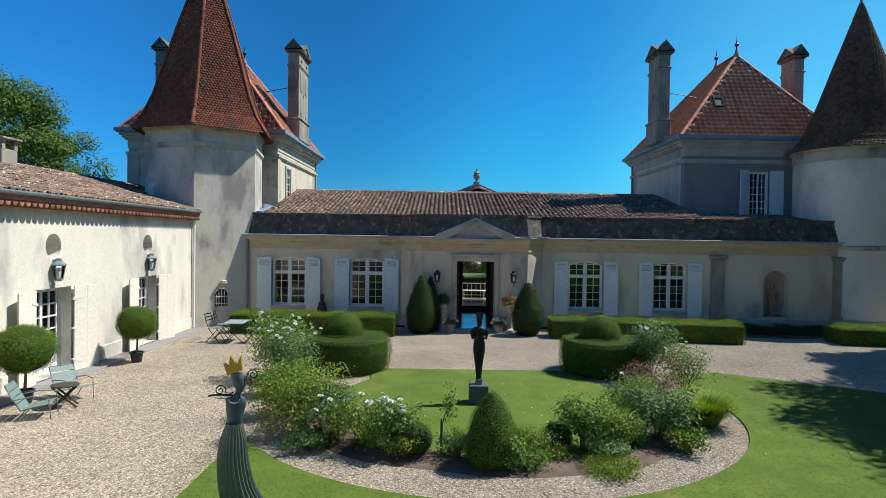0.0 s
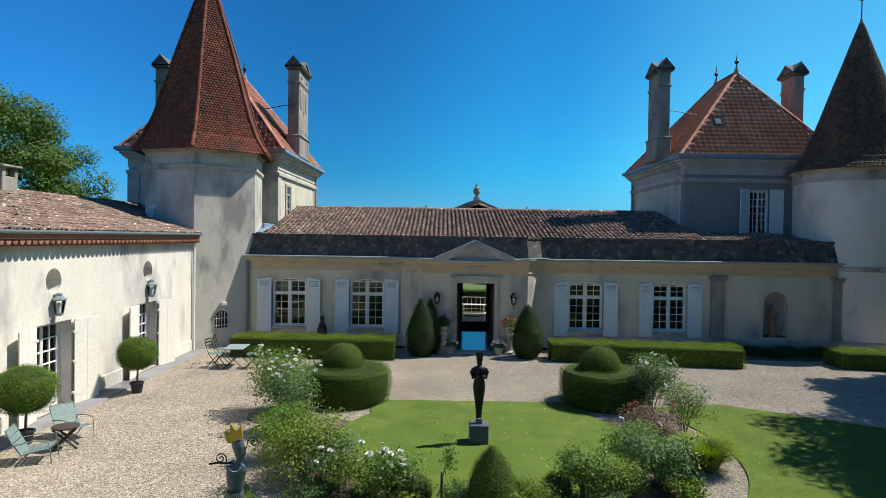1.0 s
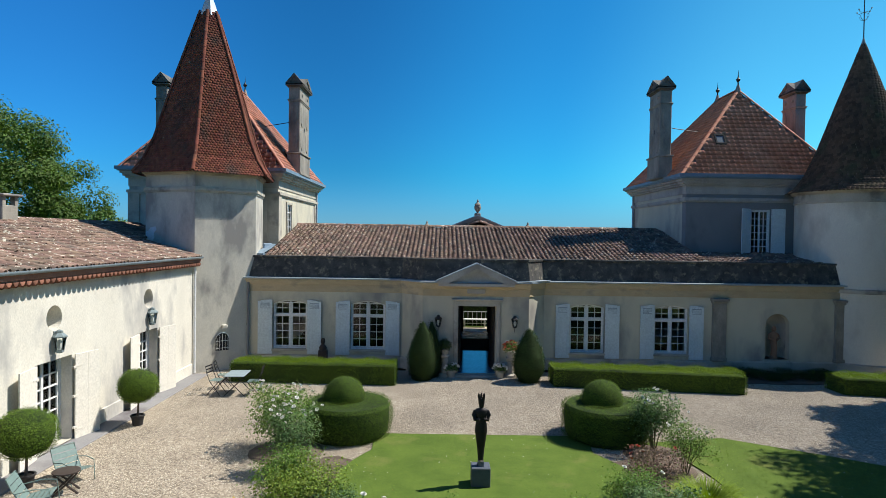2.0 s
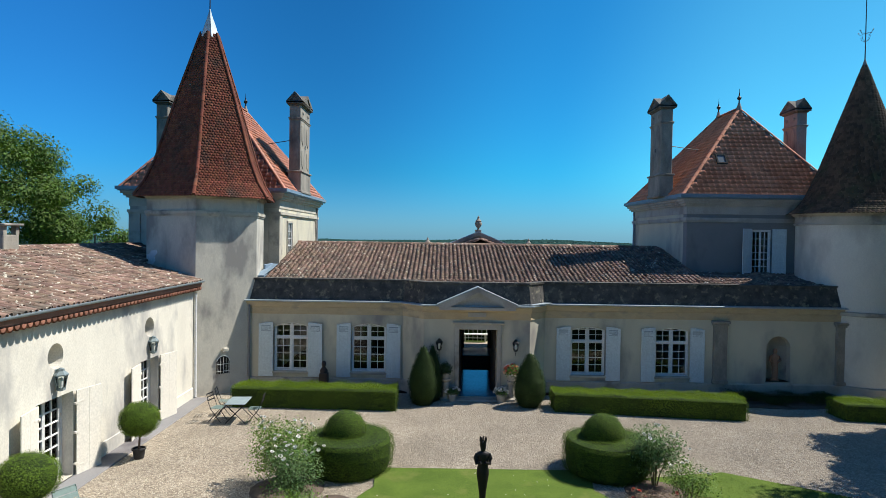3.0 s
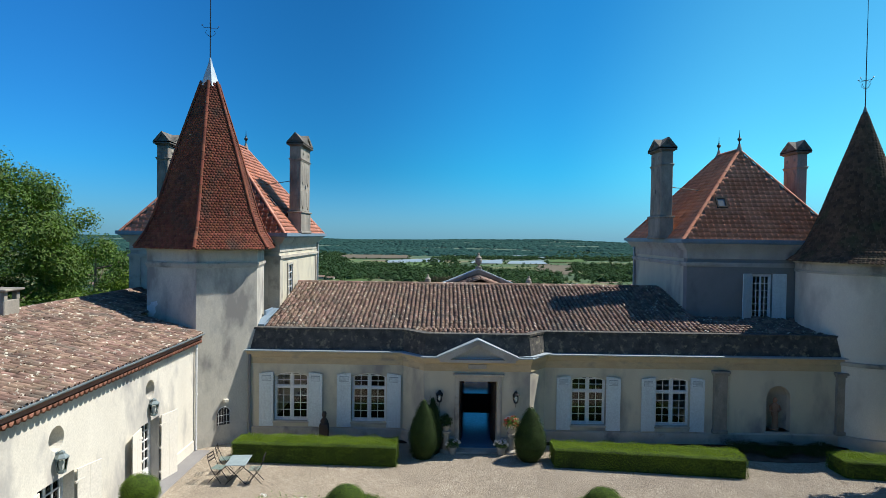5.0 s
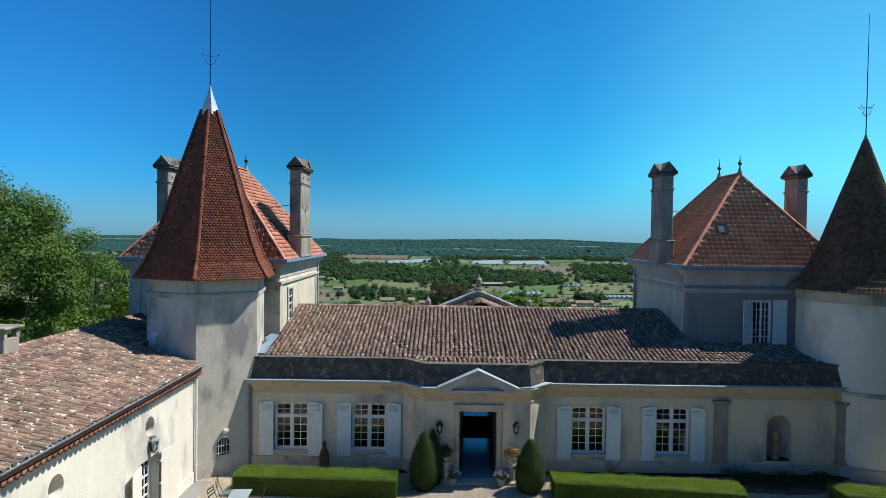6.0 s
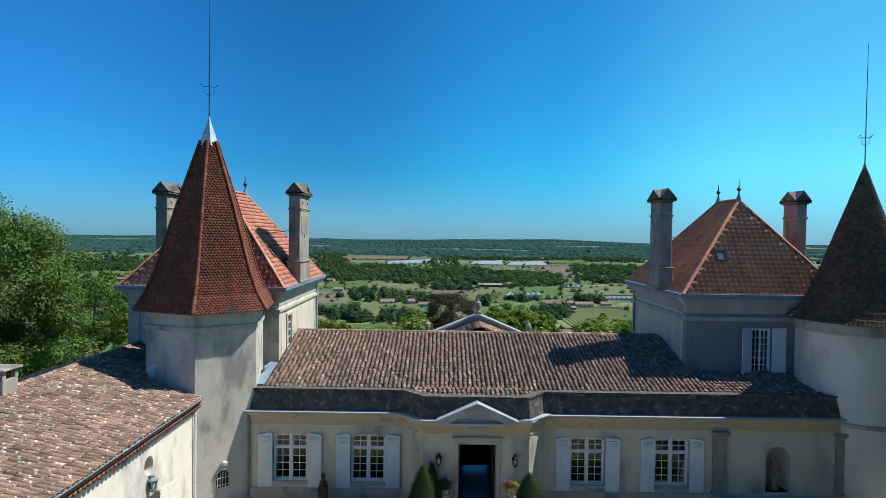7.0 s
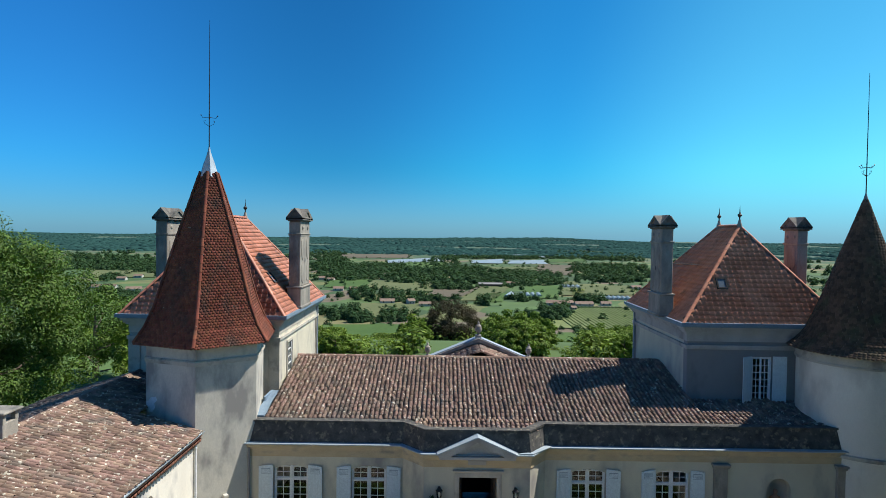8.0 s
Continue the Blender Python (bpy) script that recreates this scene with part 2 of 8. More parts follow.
def gravel_material(name, colours, size=55.0, wear=0.5):
    mt = bpy.data.materials.new(name)
    mt.use_nodes = True
    N, L = mt.node_tree.nodes, mt.node_tree.links
    p = N["Principled BSDF"]
    p.inputs["Roughness"].default_value = 0.9
    p.inputs["Diffuse Roughness"].default_value = 1.0
    co = N.new("ShaderNodeNewGeometry").outputs["Position"]
    v = N.new("ShaderNodeTexVoronoi")
    v.inputs["Scale"].default_value = size
    L.new(co, v.inputs["Vector"])
    r = N.new("ShaderNodeValToRGB")
    r.color_ramp.elements[0].color, r.color_ramp.elements[1].color = (*colours[0], 1), (*colours[-1], 1)
    for i, c in enumerate(colours[1:-1]):
        e = r.color_ramp.elements.new((i + 1) / (len(colours) - 1))
        e.color = (*c, 1)
    L.new(v.outputs["Color"], r.inputs["Fac"])
    n = N.new("ShaderNodeTexNoise")
    n.inputs["Scale"].default_value, n.inputs["Detail"].default_value = wear, 6.0
    L.new(co, n.inputs["Vector"])
    m = N.new("ShaderNodeMapRange")
    m.inputs["From Min"].default_value, m.inputs["From Max"].default_value = 0.3, 0.7
    m.inputs["To Min"].default_value, m.inputs["To Max"].default_value = 0.8, 1.12
    L.new(n.outputs["Fac"], m.inputs["Value"])
    h = N.new("ShaderNodeHueSaturation")
    L.new(r.outputs["Color"], h.inputs["Color"])
    L.new(m.outputs["Result"], h.inputs["Value"])
    # pebble rims darkened: the dimness between stones is put into the colour
    gap_shade = N.new("ShaderNodeMapRange")
    gap_shade.inputs["From Min"].default_value, gap_shade.inputs["From Max"].default_value = 0.3, 0.75
    gap_shade.inputs["To Min"].default_value, gap_shade.inputs["To Max"].default_value = 1.08, 0.74
    L.new(v.outputs["Distance"], gap_shade.inputs["Value"])
    h2 = N.new("ShaderNodeHueSaturation")
    L.new(h.outputs["Color"], h2.inputs["Color"])
    L.new(gap_shade.outputs["Result"], h2.inputs["Value"])
    L.new(h2.outputs["Color"], p.inputs["Base Color"])
    b = N.new("ShaderNodeBump")
    b.inputs["Strength"].default_value, b.inputs["Distance"].default_value = 0.8, 0.018
    b.invert = True
    L.new(v.outputs["Distance"], b.inputs["Height"])
    L.new(b.outputs["Normal"], p.inputs["Normal"])
    return mt


def glass_material(name, rough=0.02, tint=(0.92, 0.96, 0.95)):
    mt = bpy.data.materials.new(name)
    mt.use_nodes = True
    N, L = mt.node_tree.nodes, mt.node_tree.links
    t, g, mx, f = N.new("ShaderNodeBsdfTransparent"), N.new("ShaderNodeBsdfGlossy"), N.new("ShaderNodeMixShader"), N.new("ShaderNodeFresnel")
    t.inputs["Color"].default_value = (*tint, 1)
    g.inputs["Roughness"].default_value = rough
    f.inputs["IOR"].default_value = 1.5
    L.new(f.outputs[0], mx.inputs[0])
    L.new(t.outputs[0], mx.inputs[1])
    L.new(g.outputs[0], mx.inputs[2])
    L.new(mx.outputs[0], N["Material Output"].inputs["Surface"])
    return mt


M_STUCCO = surface("cream_stucco", (0.624, 0.582, 0.450), (0.495, 0.469, 0.375), (0.693, 0.654, 0.500), 0.6, 60, 0.9, 0.12, (1, 1, 0.5), (0.28, 0.265, 0.245), 0.55, 0.45)
M_WING = surface("white_limewash", (0.73, 0.695, 0.6), (0.64, 0.61, 0.53), (0.79, 0.755, 0.655), 0.7, 45, 0.92, 0.1, (1, 1, 0.5), (0.36, 0.35, 0.33), 0.75, 0.55)
M_TOWER = surface("grey_render", (0.62, 0.59, 0.50), (0.47, 0.45, 0.395), (0.72, 0.69, 0.59), 0.9, 40, 0.92, 0.15, (1, 1, 0.5), (0.27, 0.26, 0.24), 0.9, 0.62)
M_RTOWER = surface("pale_limewashed_render", (0.76, 0.72, 0.62), (0.66, 0.62, 0.54), (0.82, 0.78, 0.67), 0.8, 45, 0.92, 0.2, (1, 1, 0.5), (0.42, 0.39, 0.33), 0.55, 0.4)
M_PAVGREY = surface("dark_grey_render", (0.25, 0.245, 0.245), (0.2, 0.195, 0.2), (0.3, 0.295, 0.285), 0.5, 40, 0.92, 0.2, (1, 1, 0.6), (0.13, 0.12, 0.125), 0.5, 0.3)
M_PAVTRIM = surface("grey_weathered_moulding", (0.44, 0.425, 0.395), (0.34, 0.33, 0.31), (0.52, 0.50, 0.46), 1.2, 45, 0.92, 0.3, (1, 1, 0.6), (0.26, 0.25, 0.235), 1.0, 0.45)
M_STONE = surface("pale_stone", (0.52, 0.48, 0.40), (0.38, 0.36, 0.31), (0.60, 0.56, 0.46), 1.5, 50, 0.9, 0.35, (1, 1, 1), (0.22, 0.21, 0.19), 1.4, 0.35)
M_LICHEN = surface("blackened_stone", (0.075, 0.073, 0.070), (0.035, 0.035, 0.036), (0.14, 0.135, 0.12), 3.5, 30, 0.95, 0.9, (1, 1, 1.0), (0.24, 0.22, 0.16), 5.0, 0.32)
M_CHIM = surface("weathered_chimney_stone", (0.30, 0.275, 0.235), (0.17, 0.16, 0.145), (0.40, 0.37, 0.31), 2.4, 35, 0.92, 0.4, (1, 1, 0.5), (0.12, 0.12, 0.11), 1.1, 0.4)
M_ZINC = surface("grey_zinc", (0.36, 0.43, 0.48), (0.29, 0.36, 0.41), (0.44, 0.51, 0.55), 2.0, 20, 0.5, 0.05, metal=0.15)
M_GUTTER = surface("blue_grey_gutter_zinc", (0.20, 0.28, 0.36), (0.16, 0.23, 0.30), (0.26, 0.34, 0.42), 2.0, 20, 0.5, 0.05, metal=0.15)
M_CANAL = surface("old_canal_tile", (0.226, 0.146, 0.109), (0.120, 0.083, 0.065), (0.342, 0.230, 0.176), 3.2, 25, 0.92, 0.5, (1, 1, 1), (0.125, 0.105, 0.088), 1.3, 0.45, island=0.36, shift=0.016, fleck=(0.52, 0.48, 0.39), fleck_scale=7.5, fleck_amount=0.6)
M_CANAL_BASE = surface("roof_underlay", (0.225, 0.158, 0.128), grain=20)
M_MARS = surface("red_interlocking_tile", (0.5, 0.185, 0.105), (0.4, 0.14, 0.08), (0.6, 0.265, 0.175), 0.9, 22, 0.5, 0.15, (1, 1, 1), (0.24, 0.11, 0.07), 1.1, 0.25, island=0.25, spec=0.5, fleck=(0.14, 0.09, 0.06), fleck_scale=6.0, fleck_amount=0.4)
# pinker tile, its colour also lightened to make up for weak sun
M_MARSPINK = surface("brightened_interlocking_tile", (0.620, 0.242, 0.135), (0.489, 0.170, 0.092), (0.714, 0.351, 0.227), 0.9, 22, 0.7, 0.12, (1, 1, 1), (0.30, 0.14, 0.09), 1.4, 0.25, island=0.13, spec=0.2, fleck=(0.14, 0.09, 0.06), fleck_scale=6.0, fleck_amount=0.15)
M_SCALE = surface("red_scale_tile", (0.198, 0.058, 0.033), (0.132, 0.041, 0.024), (0.264, 0.086, 0.051), 0.8, 25, 0.9, 0.3, (1, 1, 1), (0.085, 0.046, 0.034), 0.9, 0.4, island=0.28, shift=0.008, fleck=(0.50, 0.42, 0.33), fleck_scale=7.0, fleck_amount=0.12)
M_MOSSY = surface("dark_mossy_tile", (0.105, 0.068, 0.046), (0.065, 0.047, 0.034), (0.155, 0.095, 0.06), 0.8, 25, 0.94, 0.4, (1, 1, 1), (0.065, 0.064, 0.034), 1.0, 0.45, island=0.35)
M_ORANGE = surface("orange_eave_tile", (0.36, 0.155, 0.1), (0.27, 0.115, 0.075), (0.44, 0.2, 0.135), 1.0, 25, 0.88, 0.3, island=0.3)
M_SHUT = surface("pale_blue_grey_paint", (0.66, 0.74, 0.76), (0.60, 0.68, 0.70), (0.72, 0.79, 0.80), 1.2, 20, 0.55, 0.06)
# darker copy of the shutter paint: shade behind the louvre is in the colour
M_VENT = surface("shaded_vent_paint", (0.36, 0.43, 0.46), grain=20)
M_SHUTW = surface("cream_shutter_paint", (0.80, 0.76, 0.66), (0.75, 0.71, 0.61), (0.83, 0.79, 0.70), 1.2, 20, 0.6, 0.06)
M_WHITE = surface("white_window_paint", (0.78, 0.79, 0.78), (0.72, 0.73, 0.72), (0.82, 0.82, 0.81), 2.0, 20, 0.5, 0.05)
M_GLASS = glass_material("window_glass")
M_IRON = plain("black_iron", (0.03, 0.03, 0.032), 0.5, 0.4)
M_DARKWOOD = plain("dark_wood", (0.05, 0.035, 0.028), 0.5)
# unlit rooms: their darkness is put into the floor and wall colours
M_DIMFLOOR = surface("dark_brown_floor", (0.035, 0.022, 0.017), grain=12, rough=0.95, spec=0.05)
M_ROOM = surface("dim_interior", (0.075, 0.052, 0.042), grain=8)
# base colour carries the blue of the sky mirrored in the floor
M_HALLFLOOR = plain("sky_tinted_hall_tile", (0.17, 0.31, 0.46), 0.12, spec=0.8)
M_GRAVEL = gravel_material("pinkish_gravel", [(0.085, 0.066, 0.045), (0.245, 0.196, 0.142), (0.38, 0.32, 0.238), (0.51, 0.438, 0.33), (0.76, 0.70, 0.565)], 40.0)
M_LAWN = surface("mown_grass", (0.084, 0.138, 0.015), (0.060, 0.105, 0.011), (0.112, 0.170, 0.022), 1.3, 38, 0.97, 0.3, stain=(0.135, 0.155, 0.035), stain_scale=0.9, stain_amount=0.25, fleck=(0.055, 0.098, 0.011), fleck_scale=24.0, fleck_amount=0.6)
M_BLADE = surface("grass_blade", (0.12, 0.19, 0.025), (0.085, 0.14, 0.018), (0.16, 0.22, 0.036), 0.7, 10, 0.9, 0, island=0.35, translucent=0.4)
M_SLOPE = surface("slope_bush_leaf", (0.125, 0.195, 0.026), (0.088, 0.15, 0.02), (0.17, 0.25, 0.036), 0.3, 10, 0.8, 0, island=0.45, shift=0.015, translucent=0.2)
M_SOIL = surface("brown_soil", (0.115, 0.085, 0.066), (0.065, 0.048, 0.038), (0.19, 0.145, 0.115), 2.5, 40, 0.97, 0.8)
M_BOX = surface("boxwood_leaf", (0.08, 0.138, 0.017), (0.056, 0.102, 0.013), (0.11, 0.178, 0.023), 2.0, 10, 0.8, 0, island=0.28, shift=0.012, translucent=0.06, spec=0.15)
# shade between the leaves is put into this dark core's colour
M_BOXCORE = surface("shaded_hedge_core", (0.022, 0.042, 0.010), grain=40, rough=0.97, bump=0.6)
M_YEW = surface("cypress_leaf", (0.03, 0.062, 0.014), (0.02, 0.045, 0.01), (0.046, 0.085, 0.019), 2.0, 10, 0.8, 0, island=0.28, shift=0.01, translucent=0.15)
M_BALL = surface("myrtle_leaf", (0.115, 0.19, 0.022), (0.08, 0.14, 0.017), (0.15, 0.235, 0.03), 2.0, 10, 0.8, 0, island=0.28, shift=0.01, translucent=0.10, spec=0.15)
M_ROSE = surface("rose_leaf", (0.12, 0.212, 0.04), (0.085, 0.16, 0.032), (0.155, 0.255, 0.052), 2.0, 10, 0.55, 0, island=0.5, shift=0.02, translucent=0.32)
M_ROSEY = surface("yellow_green_leaf", (0.165, 0.24, 0.034), (0.12, 0.185, 0.028), (0.21, 0.285, 0.044), 2.0, 10, 0.65, 0, island=0.5, shift=0.02, translucent=0.3)
M_BLUEGREEN = surface("blue_green_leaf", (0.105, 0.188, 0.068), (0.075, 0.142, 0.052), (0.14, 0.23, 0.086), 2.0, 10, 0.55, 0, island=0.5, shift=0.02, translucent=0.3)
M_FRESH = surface("fresh_hedge_shoot", (0.20, 0.29, 0.022), (0.15, 0.23, 0.018), (0.25, 0.34, 0.03), 2.0, 10, 0.8, 0, island=0.3, translucent=0.2)
M_FADED = surface("faded_rose_leaf", (0.20, 0.135, 0.095), (0.12, 0.10, 0.06), (0.28, 0.18, 0.14), 2.0, 10, 0.7, 0, island=0.5, shift=0.03, translucent=0.1)
M_TREE = surface("broad_leaf", (0.078, 0.145, 0.022), (0.055, 0.108, 0.017), (0.105, 0.18, 0.03), 0.4, 10, 0.7, 0, island=0.45, shift=0.015, translucent=0.2)
# leaf colour shifted bluer: a little of the distance haze is put into it
M_WOODS = surface("haze_tinted_foliage", (0.038, 0.080, 0.034), (0.027, 0.059, 0.026), (0.055, 0.102, 0.044), 0.03, 10, 0.9, 0, spec=0.05, island=0.3, shift=0.02, translucent=0.15)
M_OCHRE = surface("ochre_stone", (0.56, 0.44, 0.27), (0.44, 0.35, 0.23), (0.64, 0.52, 0.33), 1.2, 40, 0.9, 0.3, (1, 1, 2), (0.30, 0.26, 0.20), 1.2, 0.35)
# blue of the distance haze is put into the leaf colour of the hills
M_HILLS = surface("hazy_hill_foliage", (0.026, 0.072, 0.066), (0.021, 0.060, 0.057), (0.035, 0.087, 0.073), 0.0035, 0.02, 0.97, 0, island=0.08, spec=0.02, translucent=0.1)
M_BUST = plain("dark_brown_clay", (0.055, 0.038, 0.032), 0.7)
M_COPPER = surface("copper_leaf", (0.068, 0.062, 0.042), (0.046, 0.046, 0.031), (0.095, 0.081, 0.053), 0.4, 10, 0.95, 0, island=0.3, spec=0.1, shift=0.02, translucent=0.2)
M_BARK = surface("brown_bark", (0.16, 0.12, 0.09), (0.10, 0.075, 0.055), (0.22, 0.17, 0.13), 4.0, 30, 0.95, 0.7, (1, 1, 0.3))
M_STEM = surface("green_brown_stem", (0.12, 0.11, 0.05), grain=20)
M_PETAL = plain("white_petal", (0.84, 0.84, 0.78), 0.6)
M_PETALRED = plain("salmon_petal", (0.60, 0.16, 0.10), 0.6)
M_PETALPEACH = plain("peach_petal", (0.75, 0.45, 0.25), 0.6)
M_BLACK = plain("dark_bronze", (0.022, 0.020, 0.020), 0.55, 0.5)
M_SLATE = plain("blue_grey_slate", (0.085, 0.10, 0.125), 0.55)
M_QBLUE = plain("blue_grey_sheet_steel", (0.075, 0.105, 0.14), 0.5, 0.4)
M_QGREEN = plain("green_grey_sheet_steel", (0.115, 0.145, 0.13), 0.5, 0.4)
M_GOLD = plain("gilded_steel", (0.55, 0.36, 0.06), 0.45, 0.6)
M_MINT = plain("grey_green_metal_paint", (0.17, 0.245, 0.225), 0.5)
M_TABLETOP = plain("pale_blue_grey_tabletop", (0.27, 0.34, 0.36), 0.45)
M_POT = plain("black_plastic_pot", (0.035, 0.033, 0.033), 0.6)
M_TERRA = plain("terracotta", (0.36, 0.20, 0.13), 0.85)
M_VERDI = plain("green_copper_lantern", (0.24, 0.30, 0.31), 0.55, 0.4)
M_TILEFLOOR = surface("beige_terrace_stone", (0.50, 0.44, 0.34), grain=20)

# ---- terrain ----
def height(x, y):
    """The plateau of the house, the slope behind it, the flat valley and the far hills."""
    s = np.clip((y - 58) / 150, 0, 1)
    z = -46 * s * s * (3 - 2 * s)
    far = np.clip((y - 1500) / 2600, 0, 1)
    z = z + 17 * far * (1 + 0.35 * np.sin(x / 530 + 0.7) + 0.25 * np.sin(x / 210 + y / 400))
    z = z + 5.0 * np.clip((y - 3700) / 500, 0, 1) * (np.sin(x / 330) + 0.6 * np.sin(x / 140 + 1.3)) - 0.03
    return z


def field_material():
    mt = bpy.data.materials.new("farmland")
    mt.use_nodes = True
    N, L = mt.node_tree.nodes, mt.node_tree.links
    p = N["Principled BSDF"]
    p.inputs["Roughness"].default_value = 0.95
    co = N.new("ShaderNodeNewGeometry").outputs["Position"]
    mp = N.new("ShaderNodeMapping")
    mp.inputs["Scale"].default_value = (0.006, 0.0045, 0.0)
    mp.inputs["Rotation"].default_value = (0, 0, 0.3)
    L.new(co, mp.inputs["Vector"])
    v = N.new("ShaderNodeTexVoronoi")
    v.inputs["Randomness"].default_value = 0.8
    L.new(mp.outputs["Vector"], v.inputs["Vector"])
    r = N.new("ShaderNodeValToRGB")
    r.color_ramp.interpolation = "CONSTANT"
    stops = [(0.0, (0.030, 0.066, 0.018)), (0.22, (0.050, 0.098, 0.023)), (0.38, (0.112, 0.128, 0.042)), (0.5, (0.040, 0.085, 0.021)), (0.66, (0.144, 0.140, 0.057)), (0.76, (0.060, 0.111, 0.028)), (0.9, (0.120, 0.098, 0.062))]
    r.color_ramp.elements[0].color = (*stops[0][1], 1)
    r.color_ramp.elements[1].position, r.color_ramp.elements[1].color = stops[1][0], (*stops[1][1], 1)
    for q, c in stops[2:]:
        r.color_ramp.elements.new(q).color = (*c, 1)
    sep = N.new("ShaderNodeSeparateColor")
    L.new(v.outputs["Color"], sep.inputs[0])
    L.new(sep.outputs[0], r.inputs["Fac"])
    n = N.new("ShaderNodeTexNoise")
    n.inputs["Scale"].default_value, n.inputs["Detail"].default_value = 0.05, 6
    L.new(co, n.inputs["Vector"])
    h = N.new("ShaderNodeHueSaturation")
    m = N.new("ShaderNodeMapRange")
    m.inputs["From Min"].default_value, m.inputs["From Max"].default_value = 0.3, 0.7
    m.inputs["To Min"].default_value, m.inputs["To Max"].default_value = 0.75, 1.2
    L.new(n.outputs["Fac"], m.inputs["Value"])
    # far ground turns wooded green, with some haze blue in the colour
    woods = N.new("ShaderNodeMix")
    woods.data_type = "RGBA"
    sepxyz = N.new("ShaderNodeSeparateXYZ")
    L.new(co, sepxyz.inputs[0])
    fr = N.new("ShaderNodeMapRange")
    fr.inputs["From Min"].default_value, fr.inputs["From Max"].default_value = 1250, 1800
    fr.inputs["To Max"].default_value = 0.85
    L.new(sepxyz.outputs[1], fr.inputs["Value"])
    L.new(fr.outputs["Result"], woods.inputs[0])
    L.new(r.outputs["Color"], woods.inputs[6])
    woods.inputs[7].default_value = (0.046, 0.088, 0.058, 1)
    near = N.new("ShaderNodeMix")
    near.data_type = "RGBA"
    nr = N.new("ShaderNodeMapRange")
    nr.inputs["From Min"].default_value, nr.inputs["From Max"].default_value = 330, 270
    L.new(sepxyz.outputs[1], nr.inputs["Value"])
    L.new(nr.outputs["Result"], near.inputs[0])
    L.new(woods.outputs[2], near.inputs[6])
    near.inputs[7].default_value = (0.06, 0.11, 0.026, 1)
    L.new(near.outputs[2], h.inputs["Color"])
    L.new(m.outputs["Result"], h.inputs["Value"])
    L.new(h.outputs["Color"], p.inputs["Base Color"])
    return mt


M_FIELD = field_material()
gx = np.concatenate([-np.geomspace(4700, 30, 60), np.linspace(-28, 28, 15), np.geomspace(30, 4700, 60)])
gy = np.concatenate([[-400, -200, -100, -60], np.linspace(-40, 60, 11), np.linspace(65, 280, 36), np.geomspace(300, 4650, 70)])
GX, GY = np.meshgrid(gx, gy)
tv = np.stack([GX, GY, height(GX, GY)], -1).reshape(-1, 3)
w = len(gx)
ti = (np.arange(len(gy) - 1)[:, None] * w + np.arange(w - 1)[None, :]).ravel()
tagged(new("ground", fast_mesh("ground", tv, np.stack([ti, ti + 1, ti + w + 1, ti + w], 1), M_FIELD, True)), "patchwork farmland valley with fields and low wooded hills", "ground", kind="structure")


def sheet(name, poly, z, material, label, category, depth=0.12):
    ob = part(name, Build().prism(poly, z - depth, z), material)
    return tagged(ob, label, category, kind="structure")


# ---- court: gravel, lawns, bed ----
BC, BR = (0.95, 12.45), 4.75


def ring(r, a0, a1, n=40, c=BC, wob=0.0):
    out = []
    for i in range(n + 1):
        a = radians(a0 + (a1 - a0) * i / n)
        q = r + wob * math.sin(5 * a + 1) + 0.6 * wob * math.sin(11 * a)
        out.append((c[0] + q * math.cos(a), c[1] + q * math.sin(a)))
    return out


sheet("gravel_court", [(-9.2, -30), (30, -30), (30, 23.6), (-9.2, 23.6)], 0.0, M_GRAVEL, "pale pinkish gravel courtyard in front of the house", "gravel")
BACK = 15.52
sheet("inner_lawn", ring(3.15, -216, 36, 60, wob=0.04) + [(3.62, BACK), (-1.72, BACK)], 0.035, M_LAWN, "round mown lawn inside the rose bed", "lawn")
outer = [(-3.6, -28), (28, -28), (28, 9.5), (18, 10.5), (11.5, 12.7), (8.9, 14.4), (7.0, 15.55)]
a_hi = math.degrees(math.atan2(15.3 - BC[1], 5.2 - BC[0]))
sheet("outer_lawn", outer + ring(BR, a_hi, -153, 60), 0.03, M_LAWN, "mown grass round the circular gravel path", "lawn")
soil = Build()
o, i = ring(3.88, -202, 24, 60, wob=0.06), ring(3.1, -202, 24, 60)
n = len(o)
verts = [(x, y, 0.0) for x, y in o] + [(0.55 * x + 0.45 * u, 0.55 * y + 0.45 * v, 0.07) for (x, y), (u, v) in zip(o, i)] + [(x, y, 0.03) for x, y in i]
soil.add(verts, [(k, k + 1, n + k + 1, n + k) for k in range(n - 1)] + [(n + k, n + k + 1, 2 * n + k + 1, 2 * n + k) for k in range(n - 1)])
for x, y, r in ((-3.6, 14.2, 0.85), (-3.15, 13.2, 0.7), (4.95, 14.3, 0.75), (4.9, 13.4, 0.6)):
    soil.lathe([(r, 0.0), (r * 0.8, 0.045), (0.02, 0.07)], 18, m=Matrix.Translation((x, y, 0)))
tagged(part("flower_bed", soil, M_SOIL, smooth=True), "ring-shaped bed of brown soil between lawn and gravel", "flower bed", kind="structure")

# ---- the low front range ----
FRONT = [(-7.5, 23.3), (-1.58, 23.3), (-0.76, 22.45), (3.09, 22.45), (3.76, 23.3), (15.6, 23.3)]


def house_wall(name, a, b, h, holes, material, label, thick=0.5, z0=-0.1):
    ln = math.hypot(b[0] - a[0], b[1] - a[1])
    return tagged(new(name, wall_mesh(name, a, b, thick, rect(0, ln, z0, h), holes, material)), label, "wall", kind="structure")


